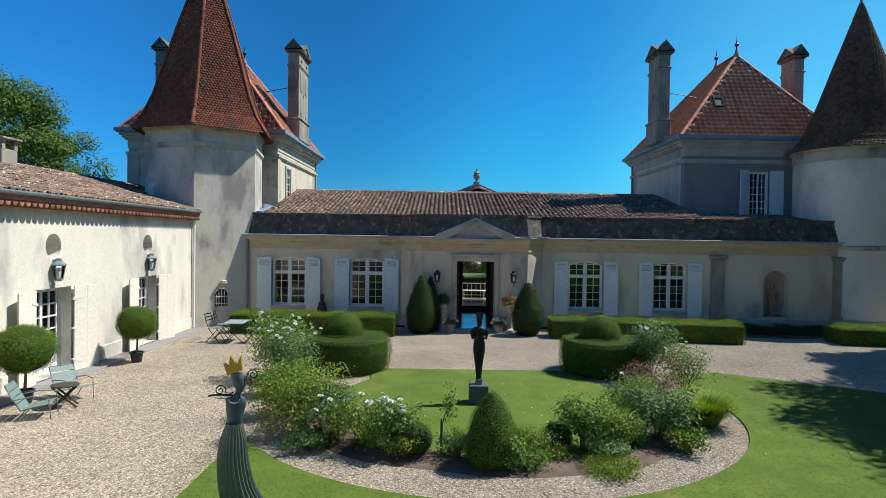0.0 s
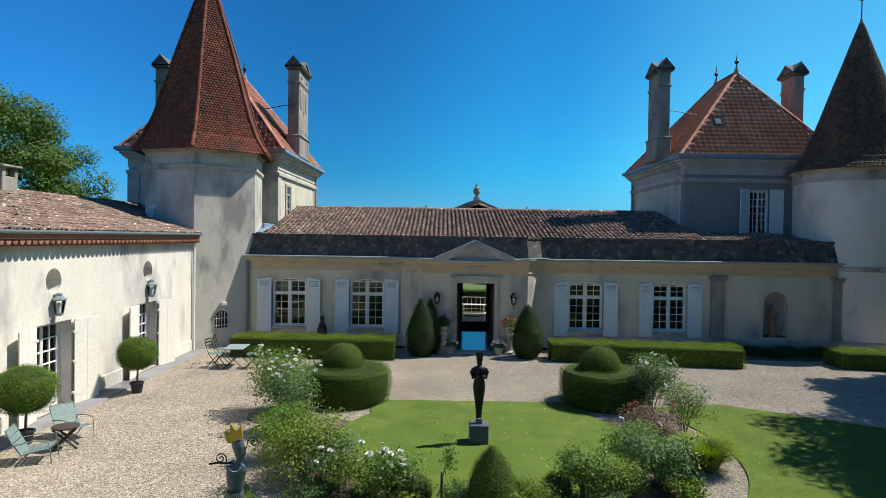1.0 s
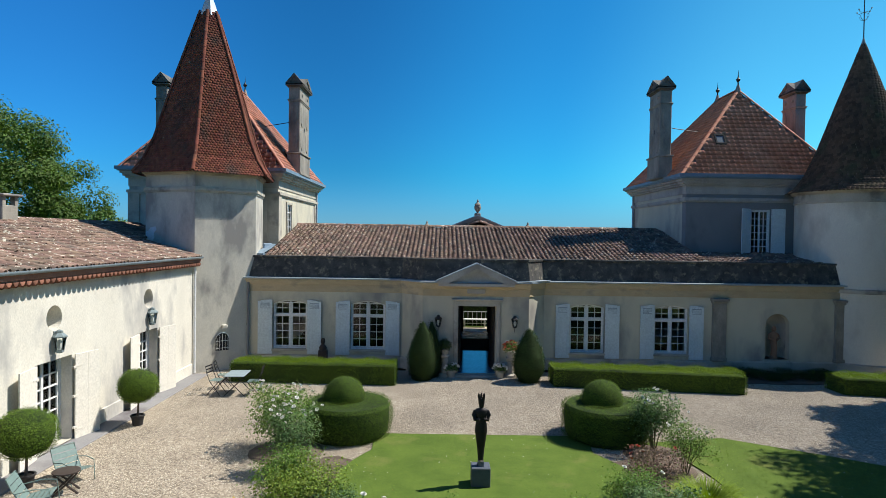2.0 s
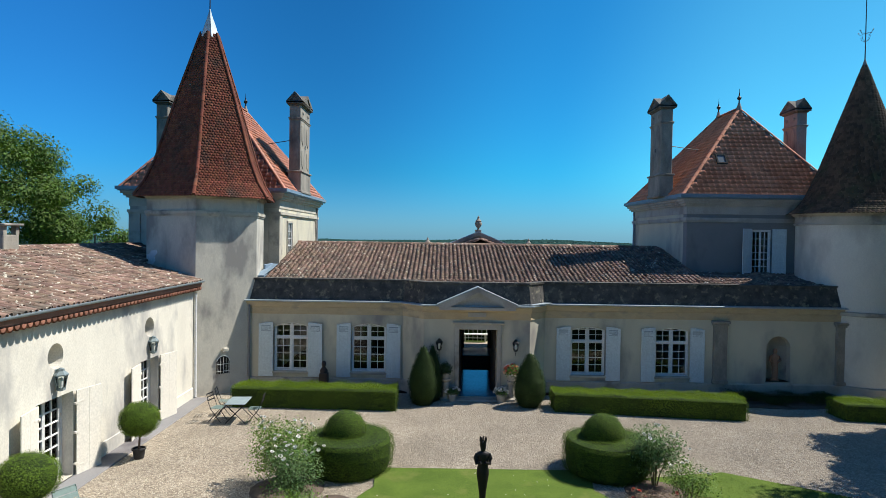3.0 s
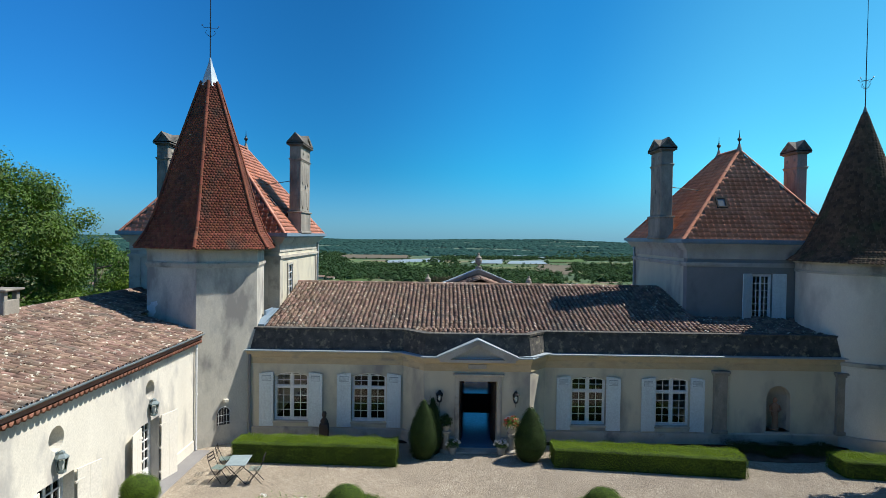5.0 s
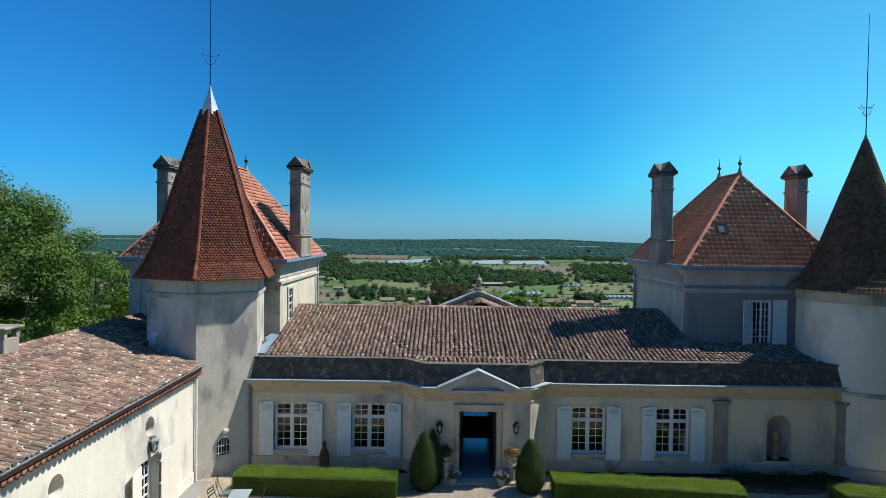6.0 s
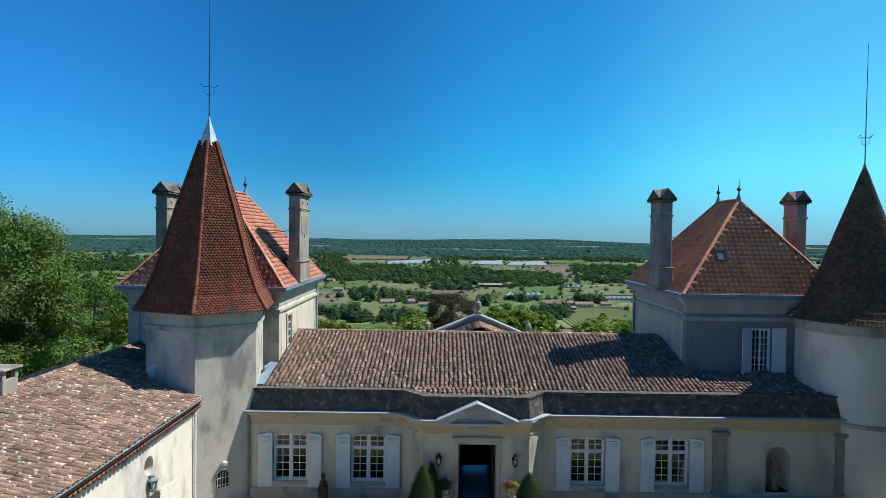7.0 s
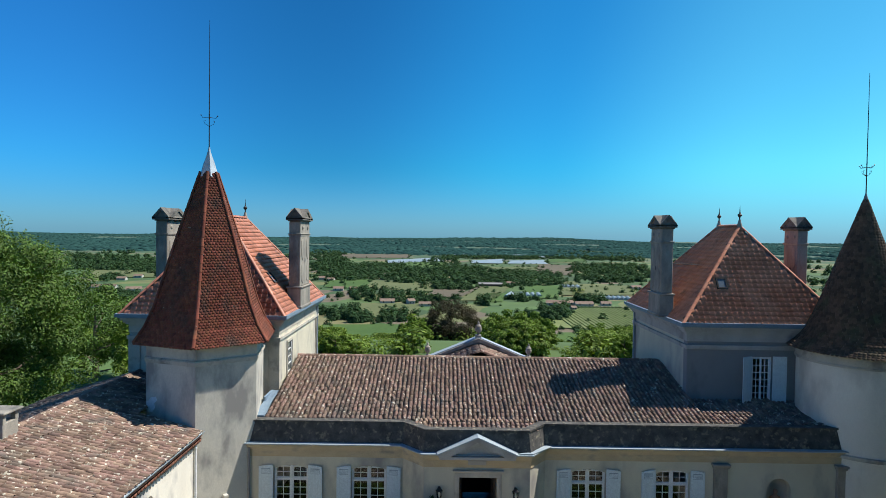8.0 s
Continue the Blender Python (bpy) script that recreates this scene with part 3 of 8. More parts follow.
WIN = [(-5.78, 1.28), (-2.85, 1.30), (5.4, 1.30), (8.57, 1.28)]
W0, W1, WR = 0.70, 2.53, 0.13
h1 = [arch(x - w / 2 + 7.5, x + w / 2 + 7.5, W0, W1, WR) for x, w in WIN[:2]]
house_wall("wall_front_west", FRONT[0], FRONT[1], 3.4, h1, M_STUCCO, "cream stucco front wall with stone plinth and grey stains")
house_wall("wall_bay_west", FRONT[1], FRONT[2], 3.4, [], M_STUCCO, "canted cream stucco side of the entrance bay")
house_wall("wall_bay", FRONT[2], FRONT[3], 3.4, [rect(0.53 + 0.76, 1.9 + 0.76, 0.06, 2.5)], M_STUCCO, "cream stucco wall of the entrance bay")
house_wall("wall_bay_east", FRONT[3], FRONT[4], 3.4, [], M_STUCCO, "canted cream stucco side of the entrance bay")
h2 = [arch(x - w / 2 - 3.76, x + w / 2 - 3.76, W0, W1, WR) for x, w in WIN[2:]] + [arch(12.12 - 3.76, 13.02 - 3.76, 0.56, 2.28, 0.44, 14)]
house_wall("wall_front_east", FRONT[4], FRONT[5], 3.4, h2, M_STUCCO, "cream stucco front wall with stone pilasters and a niche")


def offset_line(pts, d):
    """A plan line moved d metres towards the court."""
    out = []
    for i, p in enumerate(pts):
        ns = []
        for j in (i - 1, i):
            if 0 <= j < len(pts) - 1:
                a, b = Vector(pts[j]), Vector(pts[j + 1])
                t = (b - a).normalized()
                ns.append(Vector((t.y, -t.x)))
        n = (ns[0] + ns[-1]).normalized()
        out.append(tuple(Vector(p) + n * (d / max(0.3, n.dot(ns[0])))))
    return out


def moulding(line, profile):
    """A band along a plan line; profile: (towards the court, height) round the section."""
    rows = [offset_line(line, d) for d, z in profile]
    k, n = len(profile), len(line)
    verts = [(*rows[j][i], profile[j][1]) for i in range(n) for j in range(k)]
    faces = [(i * k + j, i * k + (j + 1) % k, (i + 1) * k + (j + 1) % k, (i + 1) * k + j) for i in range(n - 1) for j in range(k)]
    return Build().add(verts, faces + [tuple(range(k)), tuple(range((n - 1) * k + k - 1, (n - 1) * k - 1, -1))])


def band(name, line, profile, material, label, category="trim", smooth=False):
    return tagged(part(name, moulding(line, profile), material, smooth=smooth), label, category, kind="structure")


for line in (FRONT[:3] + [(0.36, 22.45)], [(2.07, 22.45)] + FRONT[3:]):
    band("trim_plinth", line, [(0.0, -0.1), (0.06, -0.1), (0.06, 0.44), (0.03, 0.48), (0.0, 0.48)], M_STONE, "grey stone plinth along the foot of the front wall")
band("trim_frieze", FRONT, [(0.0, 2.86), (0.03, 2.86), (0.035, 3.12), (0.08, 3.14), (0.10, 3.22), (0.12, 3.28), (0.12, 3.33), (0.0, 3.33)], M_OCHRE, "plain stone frieze and cornice under the parapet")
band("trim_gutter", FRONT, [(-0.1, 3.335), (0.15, 3.335), (0.19, 3.345), (0.195, 3.385), (0.18, 3.39), (0.0, 3.41), (-0.1, 3.41)], M_ZINC, "thin grey zinc sheet folded over the cornice")
b = Build().prism([(2.62, 22.30), (3.16, 22.28), (3.98, 23.10), (3.78, 23.32), (3.05, 22.46)], 3.412, 3.435)
tagged(part("trim_bay_flashing", b, M_ZINC), "pale zinc sheet over the corner of the entrance bay", "flashing", kind="structure")
prof = [(-0.4, 3.40), (0.03, 3.40), (-0.03, 3.75), (-0.10, 4.12), (-0.06, 4.13), (-0.06, 4.20), (-0.4, 4.20)]
band("parapet", FRONT, prof, M_LICHEN, "low parapet of blackened lichen-spotted stone", "parapet")

# pediment over the door
px0, px1, pzb, pza, pyf = -0.25, 2.58, 3.33, 4.03, 22.1
pc = (px0 + px1) / 2
b = Build()
for s in (-1, 1):
    e = px0 if s < 0 else px1
    q = [(e, pzb), (e - s * 0.02, pzb + 0.10), (pc, pza), (pc, pza - 0.15), (e - s * 0.42, pzb)]
    verts = [(x, pyf, z) for x, z in q] + [(x, 22.75, z) for x, z in q]
    b.add(verts, [(0, 1, 2, 3, 4), (9, 8, 7, 6, 5)] + [(i, (i + 1) % 5, 5 + (i + 1) % 5, 5 + i) for i in range(5)])
b.add([(px0 + 0.2, 22.3, pzb), (px1 - 0.2, 22.3, pzb), (pc, 22.3, pza - 0.08), (px0 + 0.2, 22.75, pzb), (px1 - 0.2, 22.75, pzb), (pc, 22.75, pza - 0.08)], [(0, 1, 2), (5, 4, 3), (0, 3, 4, 1), (1, 4, 5, 2), (2, 5, 3, 0)])
b.box(px0 + 0.05, px1 - 0.05, pyf + 0.03, 22.6, pzb - 0.1, pzb)
b.box(pc - 0.33, pc + 0.33, 22.38, 22.5, 2.96, 3.12, bevel=0.01)
tagged(part("pediment", b, M_PAVTRIM), "triangular stone pediment over the entrance door", "pediment", kind="structure")
b = Build()
for s in (-1, 1):
    e = px0 if s < 0 else px1
    b.add([(e - s * -0.03, pyf - 0.03, pzb + 0.07), (pc, pyf - 0.03, pza + 0.01), (pc, pyf - 0.03, pza + 0.05), (e + s * 0.04, pyf - 0.03, pzb + 0.11),
           (e + s * 0.03, 22.78, pzb + 0.07), (pc, 22.78, pza + 0.01), (pc, 22.78, pza + 0.05), (e + s * 0.04, 22.78, pzb + 0.11)], [(0, 1, 2, 3), (7, 6, 5, 4), (0, 4, 5, 1), (1, 5, 6, 2), (2, 6, 7, 3), (3, 7, 4, 0)])
tagged(part("trim_pediment_flashing", b, M_ZINC), "grey zinc flashing along the pediment slopes", "flashing", kind="structure")

# pilasters of the east range
for x in (10.34, 14.95):
    b = Build().box(x - 0.25, x + 0.25, 23.16, 23.32, 0.5, 2.68, bevel=0.01)
    b.box(x - 0.28, x + 0.28, 23.12, 23.32, 0.48, 0.62, bevel=0.015)
    b.box(x - 0.29, x + 0.29, 23.12, 23.32, 2.66, 2.74, bevel=0.015)
    b.box(x - 0.33, x + 0.33, 23.08, 23.32, 2.74, 2.84, bevel=0.02)
    tagged(part("trim_pilaster", b, M_CHIM), "grey weathered stone pilaster with a moulded cap", "pilaster", kind="structure")

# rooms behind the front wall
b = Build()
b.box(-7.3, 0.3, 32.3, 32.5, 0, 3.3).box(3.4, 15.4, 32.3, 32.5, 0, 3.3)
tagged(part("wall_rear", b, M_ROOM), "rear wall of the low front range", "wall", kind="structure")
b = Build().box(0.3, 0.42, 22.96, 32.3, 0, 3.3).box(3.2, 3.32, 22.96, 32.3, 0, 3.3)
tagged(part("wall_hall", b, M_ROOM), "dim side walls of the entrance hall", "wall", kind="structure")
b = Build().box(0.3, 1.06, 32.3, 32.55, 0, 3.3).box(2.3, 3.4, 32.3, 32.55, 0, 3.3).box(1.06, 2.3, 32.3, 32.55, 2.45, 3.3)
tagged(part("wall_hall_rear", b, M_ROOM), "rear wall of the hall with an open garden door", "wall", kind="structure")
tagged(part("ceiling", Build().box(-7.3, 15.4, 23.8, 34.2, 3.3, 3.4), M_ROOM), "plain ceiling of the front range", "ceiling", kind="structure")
tagged(part("floor", Build().box(-7.3, 15.4, 23.0, 32.5, -0.05, 0.05), M_DIMFLOOR), "dark floor of the rooms", "floor", kind="structure")
tagged(part("hall_floor", Build().box(0.42, 3.2, 22.46, 26.9, 0.0, 0.065).box(0.42, 3.2, 30.2, 32.6, 0.0, 0.065), M_HALLFLOOR), "polished hall floor with the sky's blue reflection in its colour", "floor", kind="structure")
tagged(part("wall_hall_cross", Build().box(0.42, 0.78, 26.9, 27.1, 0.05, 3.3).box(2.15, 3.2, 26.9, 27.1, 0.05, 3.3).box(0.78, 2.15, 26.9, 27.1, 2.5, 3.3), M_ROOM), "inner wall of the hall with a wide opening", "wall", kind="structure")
b = Build().box(0.2, 2.25, 22.0, 22.45, -0.05, 0.05, bevel=0.02)
tagged(part("doorstep", b, M_STONE), "low worn stone step before the entrance", "step", kind="structure")

# ---- west wing ----
WX = -8.86
DOORS = [(14.08, 1.33), (18.55, 1.2)]
ln = 22.05 + 8
h3 = []
for y, w in DOORS:
    h3 += [rect(y - w / 2 + 8, y + w / 2 + 8, 0.04, 2.06), circle(y + 8 + (0.0 if y < 16 else 0.02), 3.02, 0.285, 28)]
tagged(new("wall_wing", wall_mesh("wall_wing", (WX, -8), (WX, 22.05), 0.55, rect(0, ln, -0.1, 4.05), h3, M_WING)), "sunlit cream limewashed wing wall with round windows and grey patches", "wall", kind="structure")
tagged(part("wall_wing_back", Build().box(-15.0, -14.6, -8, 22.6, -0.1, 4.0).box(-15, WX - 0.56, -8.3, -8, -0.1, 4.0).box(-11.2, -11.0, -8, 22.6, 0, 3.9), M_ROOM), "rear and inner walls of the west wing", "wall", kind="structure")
tagged(part("trim_wing_plinth", Build().box(WX - 0.02, WX + 0.03, 15.6, 17.1, -0.05, 0.40, bevel=0.02).box(WX - 0.02, WX + 0.03, 19.95, 22.0, -0.05, 0.40, bevel=0.02).box(WX - 0.02, WX + 0.03, -8, 12.6, -0.05, 0.40, bevel=0.02), M_WING), "low rendered plinth of the wing wall", "plinth", kind="structure")
tagged(part("kerb", Build().box(WX, -8.3, -8, 21.9, -0.1, 0.03, bevel=0.02), M_PAVGREY), "grey concrete strip along the wing wall", "pavement", kind="structure")

# ---- hexagonal tower ----
HC, HR = (-9.25, 24.2), 2.25


def hexagon(r, c=HC, a0=10.0):
    """Corners, from the one that faces the court, clockwise seen from the south."""
    return [(c[0] + r * math.sin(radians(a0 + 60 * i)), c[1] - r * math.cos(radians(a0 + 60 * i))) for i in range(6)]


b = Build().prism(hexagon(HR), -0.1, 7.2)
tagged(part("wall_tower_west", b, M_TOWER), "six-sided tower of grey weathered render", "tower", kind="structure")
b = Build().prism(hexagon(HR + 0.04), 6.46, 6.52).prism(hexagon(HR + 0.08), 6.52, 6.62).prism(hexagon(HR + 0.05), 6.62, 6.66)
b.prism(hexagon(HR + 0.05), 7.08, 7.14).prism(hexagon(HR + 0.12), 7.14, 7.22)
tagged(part("trim_tower_west", b, M_STONE), "moulded stone string course round the tower", "trim", kind="structure")

# ---- round tower ----
RC, RR = (16.52, 24.8), 2.25
b = Build().lathe([(RR, -0.1), (RR, 6.9)], 64, m=Matrix.Translation((*RC, 0)))
tagged(part("wall_tower_east", b, M_RTOWER, smooth=True), "round tower of cream weathered render", "tower", kind="structure")
b = Build().lathe([(RR, 6.5), (RR + 0.05, 6.5), (RR + 0.07, 6.56), (RR + 0.05, 6.6), (RR + 0.03, 6.6), (RR + 0.03, 6.85), (RR + 0.14, 6.92), (RR + 0.17, 7.05), (RR + 0.1, 7.1)], 64, m=Matrix.Translation((*RC, 0)))
b.lathe([(RR, 3.1), (RR + 0.09, 3.12), (RR + 0.10, 3.24), (RR, 3.27)], 64, m=Matrix.Translation((*RC, 0)))
b.lathe([(RR, -0.1), (RR + 0.06, -0.1), (RR + 0.06, 0.46), (RR, 0.5)], 64, m=Matrix.Translation((*RC, 0)))
tagged(part("trim_tower_east", b, M_STONE, smooth=True), "moulded stone cornice round the round tower", "trim", kind="structure")

# ---- pavilions ----
PW = (-13.4, -7.08, 26.35, 34.2)
PE = (10.1, 16.3, 26.05, 33.3)


def pavilion(tag, x0, x1, y0, y1, front, side, win_front, win_side):
    lx, ly = x1 - x0, y1 - y0
    hf = [rect(win_front[0] - x0, win_front[1] - x0, win_front[2], win_front[3])] if win_front else []
    hs = [rect(win_side[0] - y0, win_side[1] - y0, win_side[2], win_side[3])] if win_side else []
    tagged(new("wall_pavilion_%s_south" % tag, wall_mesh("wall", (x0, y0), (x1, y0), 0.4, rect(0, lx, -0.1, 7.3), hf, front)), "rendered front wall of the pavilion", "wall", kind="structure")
    tagged(new("wall_pavilion_%s_north" % tag, wall_mesh("wall", (x0, y1), (x1, y1), 0.4, rect(0, lx, -0.1, 7.3), [], front, -1)), "rendered rear wall of the pavilion", "wall", kind="structure")
    tagged(new("wall_pavilion_%s_east" % tag, wall_mesh("wall", (x1, y0 + 0.4), (x1, y1 - 0.4), 0.4, rect(0, ly - 0.8, -0.1, 7.3), [[(u - 0.4, z) for u, z in h] for h in hs], side)), "rendered east wall of the pavilion", "wall", kind="structure")
    tagged(new("wall_pavilion_%s_west" % tag, wall_mesh("wall", (x0, y0 + 0.4), (x0, y1 - 0.4), 0.4, rect(0, ly - 0.8, -0.1, 7.3), [], side, -1)), "rendered west wall of the pavilion", "wall", kind="structure")
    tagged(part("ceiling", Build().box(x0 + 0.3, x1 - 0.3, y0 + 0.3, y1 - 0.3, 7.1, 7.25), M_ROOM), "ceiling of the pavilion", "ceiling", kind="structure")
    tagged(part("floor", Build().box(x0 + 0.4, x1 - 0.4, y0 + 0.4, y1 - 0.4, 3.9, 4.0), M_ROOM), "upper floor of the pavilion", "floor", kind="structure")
    loop = [(x0, y0), (x1, y0), (x1, y1), (x0, y1)]

    def belt(bd, d, z0, z1):
        bd.box(x0 - d, x1 + d, y0 - d, y0 + 0.001, z0, z1).box(x0 - d, x1 + d, y1 - 0.001, y1 + d, z0, z1)
        bd.box(x0 - d, x0 + 0.001, y0, y1, z0, z1).box(x1 - 0.001, x1 + d, y0, y1, z0, z1)

    b = Build()
    belt(b, 0.05, 6.62, 6.68)
    belt(b, 0.09, 6.68, 6.80)
    belt(b, 0.03, 6.95, 7.3)
    belt(b, 0.12, 7.3, 7.38)
    belt(b, 0.2, 7.38, 7.48)
    belt(b, 0.28, 7.48, 7.58)
    for cx in ((x0, x1) if tag == "west" else ()):
        for cy in (y0, y1):
            b.box(cx - 0.04 if cx == x0 else cx - 0.45, cx + 0.45 if cx == x0 else cx + 0.04, cy - 0.04 if cy == y0 else cy - 0.45, cy + 0.45 if cy == y0 else cy + 0.04, 0, 6.62)
    tagged(part("trim_pavilion_%s" % tag, b, M_STONE if tag == "west" else M_PAVTRIM), "stone corner strips and moulded cornice of the pavilion", "trim", kind="structure")
    b = Build()
    for z0, z1, d in ((7.58, 7.63, 0.36), (7.63, 7.77, 0.43)):
        belt(b, d, z0, z1)
    tagged(part("trim_gutter_%s" % tag, b, M_GUTTER), "blue-grey zinc gutter round the pavilion roof", "gutter", kind="structure")


pavilion("west", *PW, M_TOWER, M_STUCCO, None, (27.75, 28.55, 5.0, 6.35))
# east pavilion: dark grey on the south and north walls, cream on the sides
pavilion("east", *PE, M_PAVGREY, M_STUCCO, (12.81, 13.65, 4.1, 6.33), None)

# ---- roofs: each tile has its own shape ----
def canal_shape(w, l, h, seg=5):
    """A half-round cover tile, wider at its lower end."""
    verts, faces = [], []
    for j, (v, k, up) in enumerate(((0.0, 0.82, 0.0), (l, 1.0, 0.02))):
        for ring_r in (1.0, 0.78):
            for i in range(seg + 1):
                a = math.pi * i / seg
                verts.append((-math.cos(a) * w / 2 * k * ring_r, v, math.sin(a) * h * k * ring_r + up))
    s = seg + 1
    for i in range(seg):
        faces += [(i, i + 1, 2 * s + i + 1, 2 * s + i), (2 * s + i, 2 * s + i + 1, 3 * s + i + 1, 3 * s + i)]
    return verts, faces


def scale_shape(w, l, t):
    verts = [(-w / 2, 0, 0), (w / 2, 0, 0), (w / 2, l * 0.6, t), (w * 0.28, l * 0.93, t), (-w * 0.28, l * 0.93, t), (-w / 2, l * 0.6, t),
             (w * 0.28, l * 0.93, 0), (-w * 0.28, l * 0.93, 0), (w / 2, l * 0.6, 0), (-w / 2, l * 0.6, 0)]
    return verts, [(0, 1, 2, 5), (5, 2, 3, 4), (4, 3, 6, 7), (2, 8, 6, 3), (5, 4, 7, 9)]


def mars_shape(w, l, t):
    """An interlocking tile with a raised roll down one side."""
    xs = [(-0.52, 0.0), (-0.45, 0.75), (-0.32, 1.0), (-0.14, 0.85), (0.0, 0.2), (0.22, 0.0), (0.52, 0.3)]
    k = len(xs)
    verts = [(x * w, 0, z * t) for x, z in xs] + [(x * w, l, z * t + 0.042) for x, z in xs] + [(x * w, l - 0.004, z * t + 0.014) for x, z in xs]
    faces = []
    for i in range(k - 1):
        faces += [(i, i + 1, k + i + 1, k + i), (k + i, k + i + 1, 2 * k + i + 1, 2 * k + i)]
    return verts, faces


rng = np.random.default_rng(7)


def tile_slope(shape, a, b, c, d, col, row, jit=0.01, stagger=False, lift=0.02):
    """Places of tiles on a slope: a-b is the eave from left to right seen from outside, d-c the top. Returns verts, faces and the places."""
    a, b, c, d = [np.array(p, float) for p in (a, b, c, d)]
    n = unit(np.cross(b - a, d - a))
    slope = np.linalg.norm(np.cross(unit(b - a), d - a))
    rows = max(1, int(round(slope / row)))
    P, U, V = [], [], []
    for r in range(rows):
        f = (r + 1) / rows
        l0, l1 = a + (d - a) * f, b + (c - b) * f
        e0, e1 = a + (d - a) * (f - 1 / rows), b + (c - b) * (f - 1 / rows)
        u = unit(b - a)
        m0 = max((e0 - a) @ u, (l0 - a) @ u)
        m1 = min((e1 - a) @ u, (l1 - a) @ u)
        if m1 - m0 < col * 0.5:
            m0, m1 = ((e0 + l0) / 2 - a) @ u, ((e1 + l1) / 2 - a) @ u
        up = unit(np.cross(n, u))
        base = a + up * (slope * f)
        off = (col / 2 if (stagger and r % 2) else 0)
        k0, k1 = math.ceil((m0 - off) / col - 0.35), math.floor((m1 - off) / col + 0.35)
        for k in range(k0, k1):
            x = off + (k + 0.5) * col
            P.append(base + u * (x + rng.normal(0, jit)) + n * (lift + abs(rng.normal(0, jit * 0.6))) + up * rng.normal(0, jit))
            tw = rng.normal(0, jit * 2.2)
            U.append(-u - up * tw)
            V.append(-up + u * tw)
    P, U, V = np.array(P), unit(np.array(U)), unit(np.array(V))
    N = np.repeat(n[None], len(P), 0)
    return P, U, V, N


def tiled(name, label, slopes, shape, col, row, material, base_material, jit=0.01, stagger=False, pick=None, tile_name="tile", base=True):
    """A roof of tiles: the deck is the roof's own mesh; up to 300 tiles picked by a stretch of the plan are objects, the rest is one mesh."""
    deck = Build()
    for s in slopes:
        deck.add(s, [tuple(range(len(s)))])
    roof = tagged(part(name, deck, base_material), label, "roof", kind="structure")
    VS, FS, n0, singles = [], [], 0, []
    tv_, tf_ = shape
    for s in slopes:
        q = s if len(s) == 4 else (s[0], s[1], s[2], s[2])
        P, U, V, N = tile_slope(shape, *q, col, row, jit, stagger)
        keep = np.ones(len(P), bool)
        if pick is not None:
            sel = np.array([pick(p) for p in P])
            idx = np.nonzero(sel)[0][:max(0, 300 - len(singles))]
            keep[idx] = False
            singles += [(P[i], U[i], V[i], N[i]) for i in idx]
        vv, ff = stamp(tv_, tf_, P[keep], U[keep], V[keep], N[keep])
        VS.append(vv)
        FS.append(ff + n0)
        n0 += len(vv)
    rest = part("tiles", fast_mesh("tiles", np.concatenate(VS), np.concatenate(FS), material), None, roof)
    rest["kind"] = "stuff"
    TILES.append((roof, shape, material, singles, tile_name))
    return roof


TILES = []


def ridge_tiles(name, a, b, r, material, parent, step=0.38):
    a, b = Vector(a), Vector(b)
    k = max(1, int((b - a).length / step))
    d = (b - a) / k
    bd = Build()
    z = d.normalized()
    x = z.cross(Vector((0, 0, 1))).normalized()
    y = x.cross(z)
    for i in range(k):
        p0, p1 = a + d * i, a + d * (i + 1.08)
        verts = []
        for p, rr in ((p0, r), (p1, r * 0.9)):
            for j in range(7):
                w = math.pi * j / 6
                verts.append(p + x * math.cos(w) * rr + y * (math.sin(w) * rr * 0.8))
        bd.add(verts, [(j, j + 1, 8 + j, 7 + j) for j in range(6)] + [tuple(range(6, -1, -1)), tuple(range(7, 14))])
    return part(name, bd, material, parent, smooth=True)


# central range
RY, RZ, EYF, EZ = 29.3, 5.42, 23.85, 4.12
LX, RX = -6.95, 9.95
main = tiled("roof_main", "long low roof of weathered pinkish-brown canal tiles",
             [((LX, EYF, EZ), (RX + 0.2, EYF, EZ), (RX + 0.2, RY, RZ), (LX, RY, RZ)), ((RX + 0.25, EYF, EZ), (14.9, EYF, EZ), (14.9, 26.4, EZ + 0.36), (RX + 0.25, 26.4, EZ + 0.36)),
              ((-1.2, 22.95, 4.07), (3.45, 22.95, 4.07), (3.45, EYF, EZ + 0.01), (-1.2, EYF, EZ + 0.01)), ((RX + 0.2, 34.6, 4.2), (LX, 34.6, 4.2), (LX, RY, RZ), (RX + 0.2, RY, RZ))],
             canal_shape(0.160, 0.36, 0.078), 0.182, 0.285, M_CANAL, M_CANAL_BASE, 0.013, pick=lambda p: p[1] < 25.2 and -6.9 < p[0] < 9.9)
ridge_tiles("ridge", (LX, RY, RZ + 0.03), (RX, RY, RZ + 0.03), 0.14, M_CANAL, main)

# wing
WE, WRX, WRZ = -8.70, -12.9, 5.28
wing = tiled("roof_wing", "wing roof of weathered brown and pink canal tiles",
             [((WE, -8, 4.13), (WE, 22.1, 4.13), (WRX, 22.1, WRZ), (WRX, -8, WRZ)), ((-11.0, 22.1, 4.76), (-11.0, 26.2, 4.76), (WRX, 26.2, WRZ), (WRX, 22.1, WRZ)), ((-16.6, 26.2, 4.1), (-16.6, -8, 4.1), (WRX, -8, WRZ), (WRX, 26.2, WRZ))],
             canal_shape(0.160, 0.38, 0.08), 0.182, 0.30, M_CANAL, M_CANAL_BASE, 0.016, pick=lambda p: 10.5 < p[1] < 16 and -10.0 < p[0])
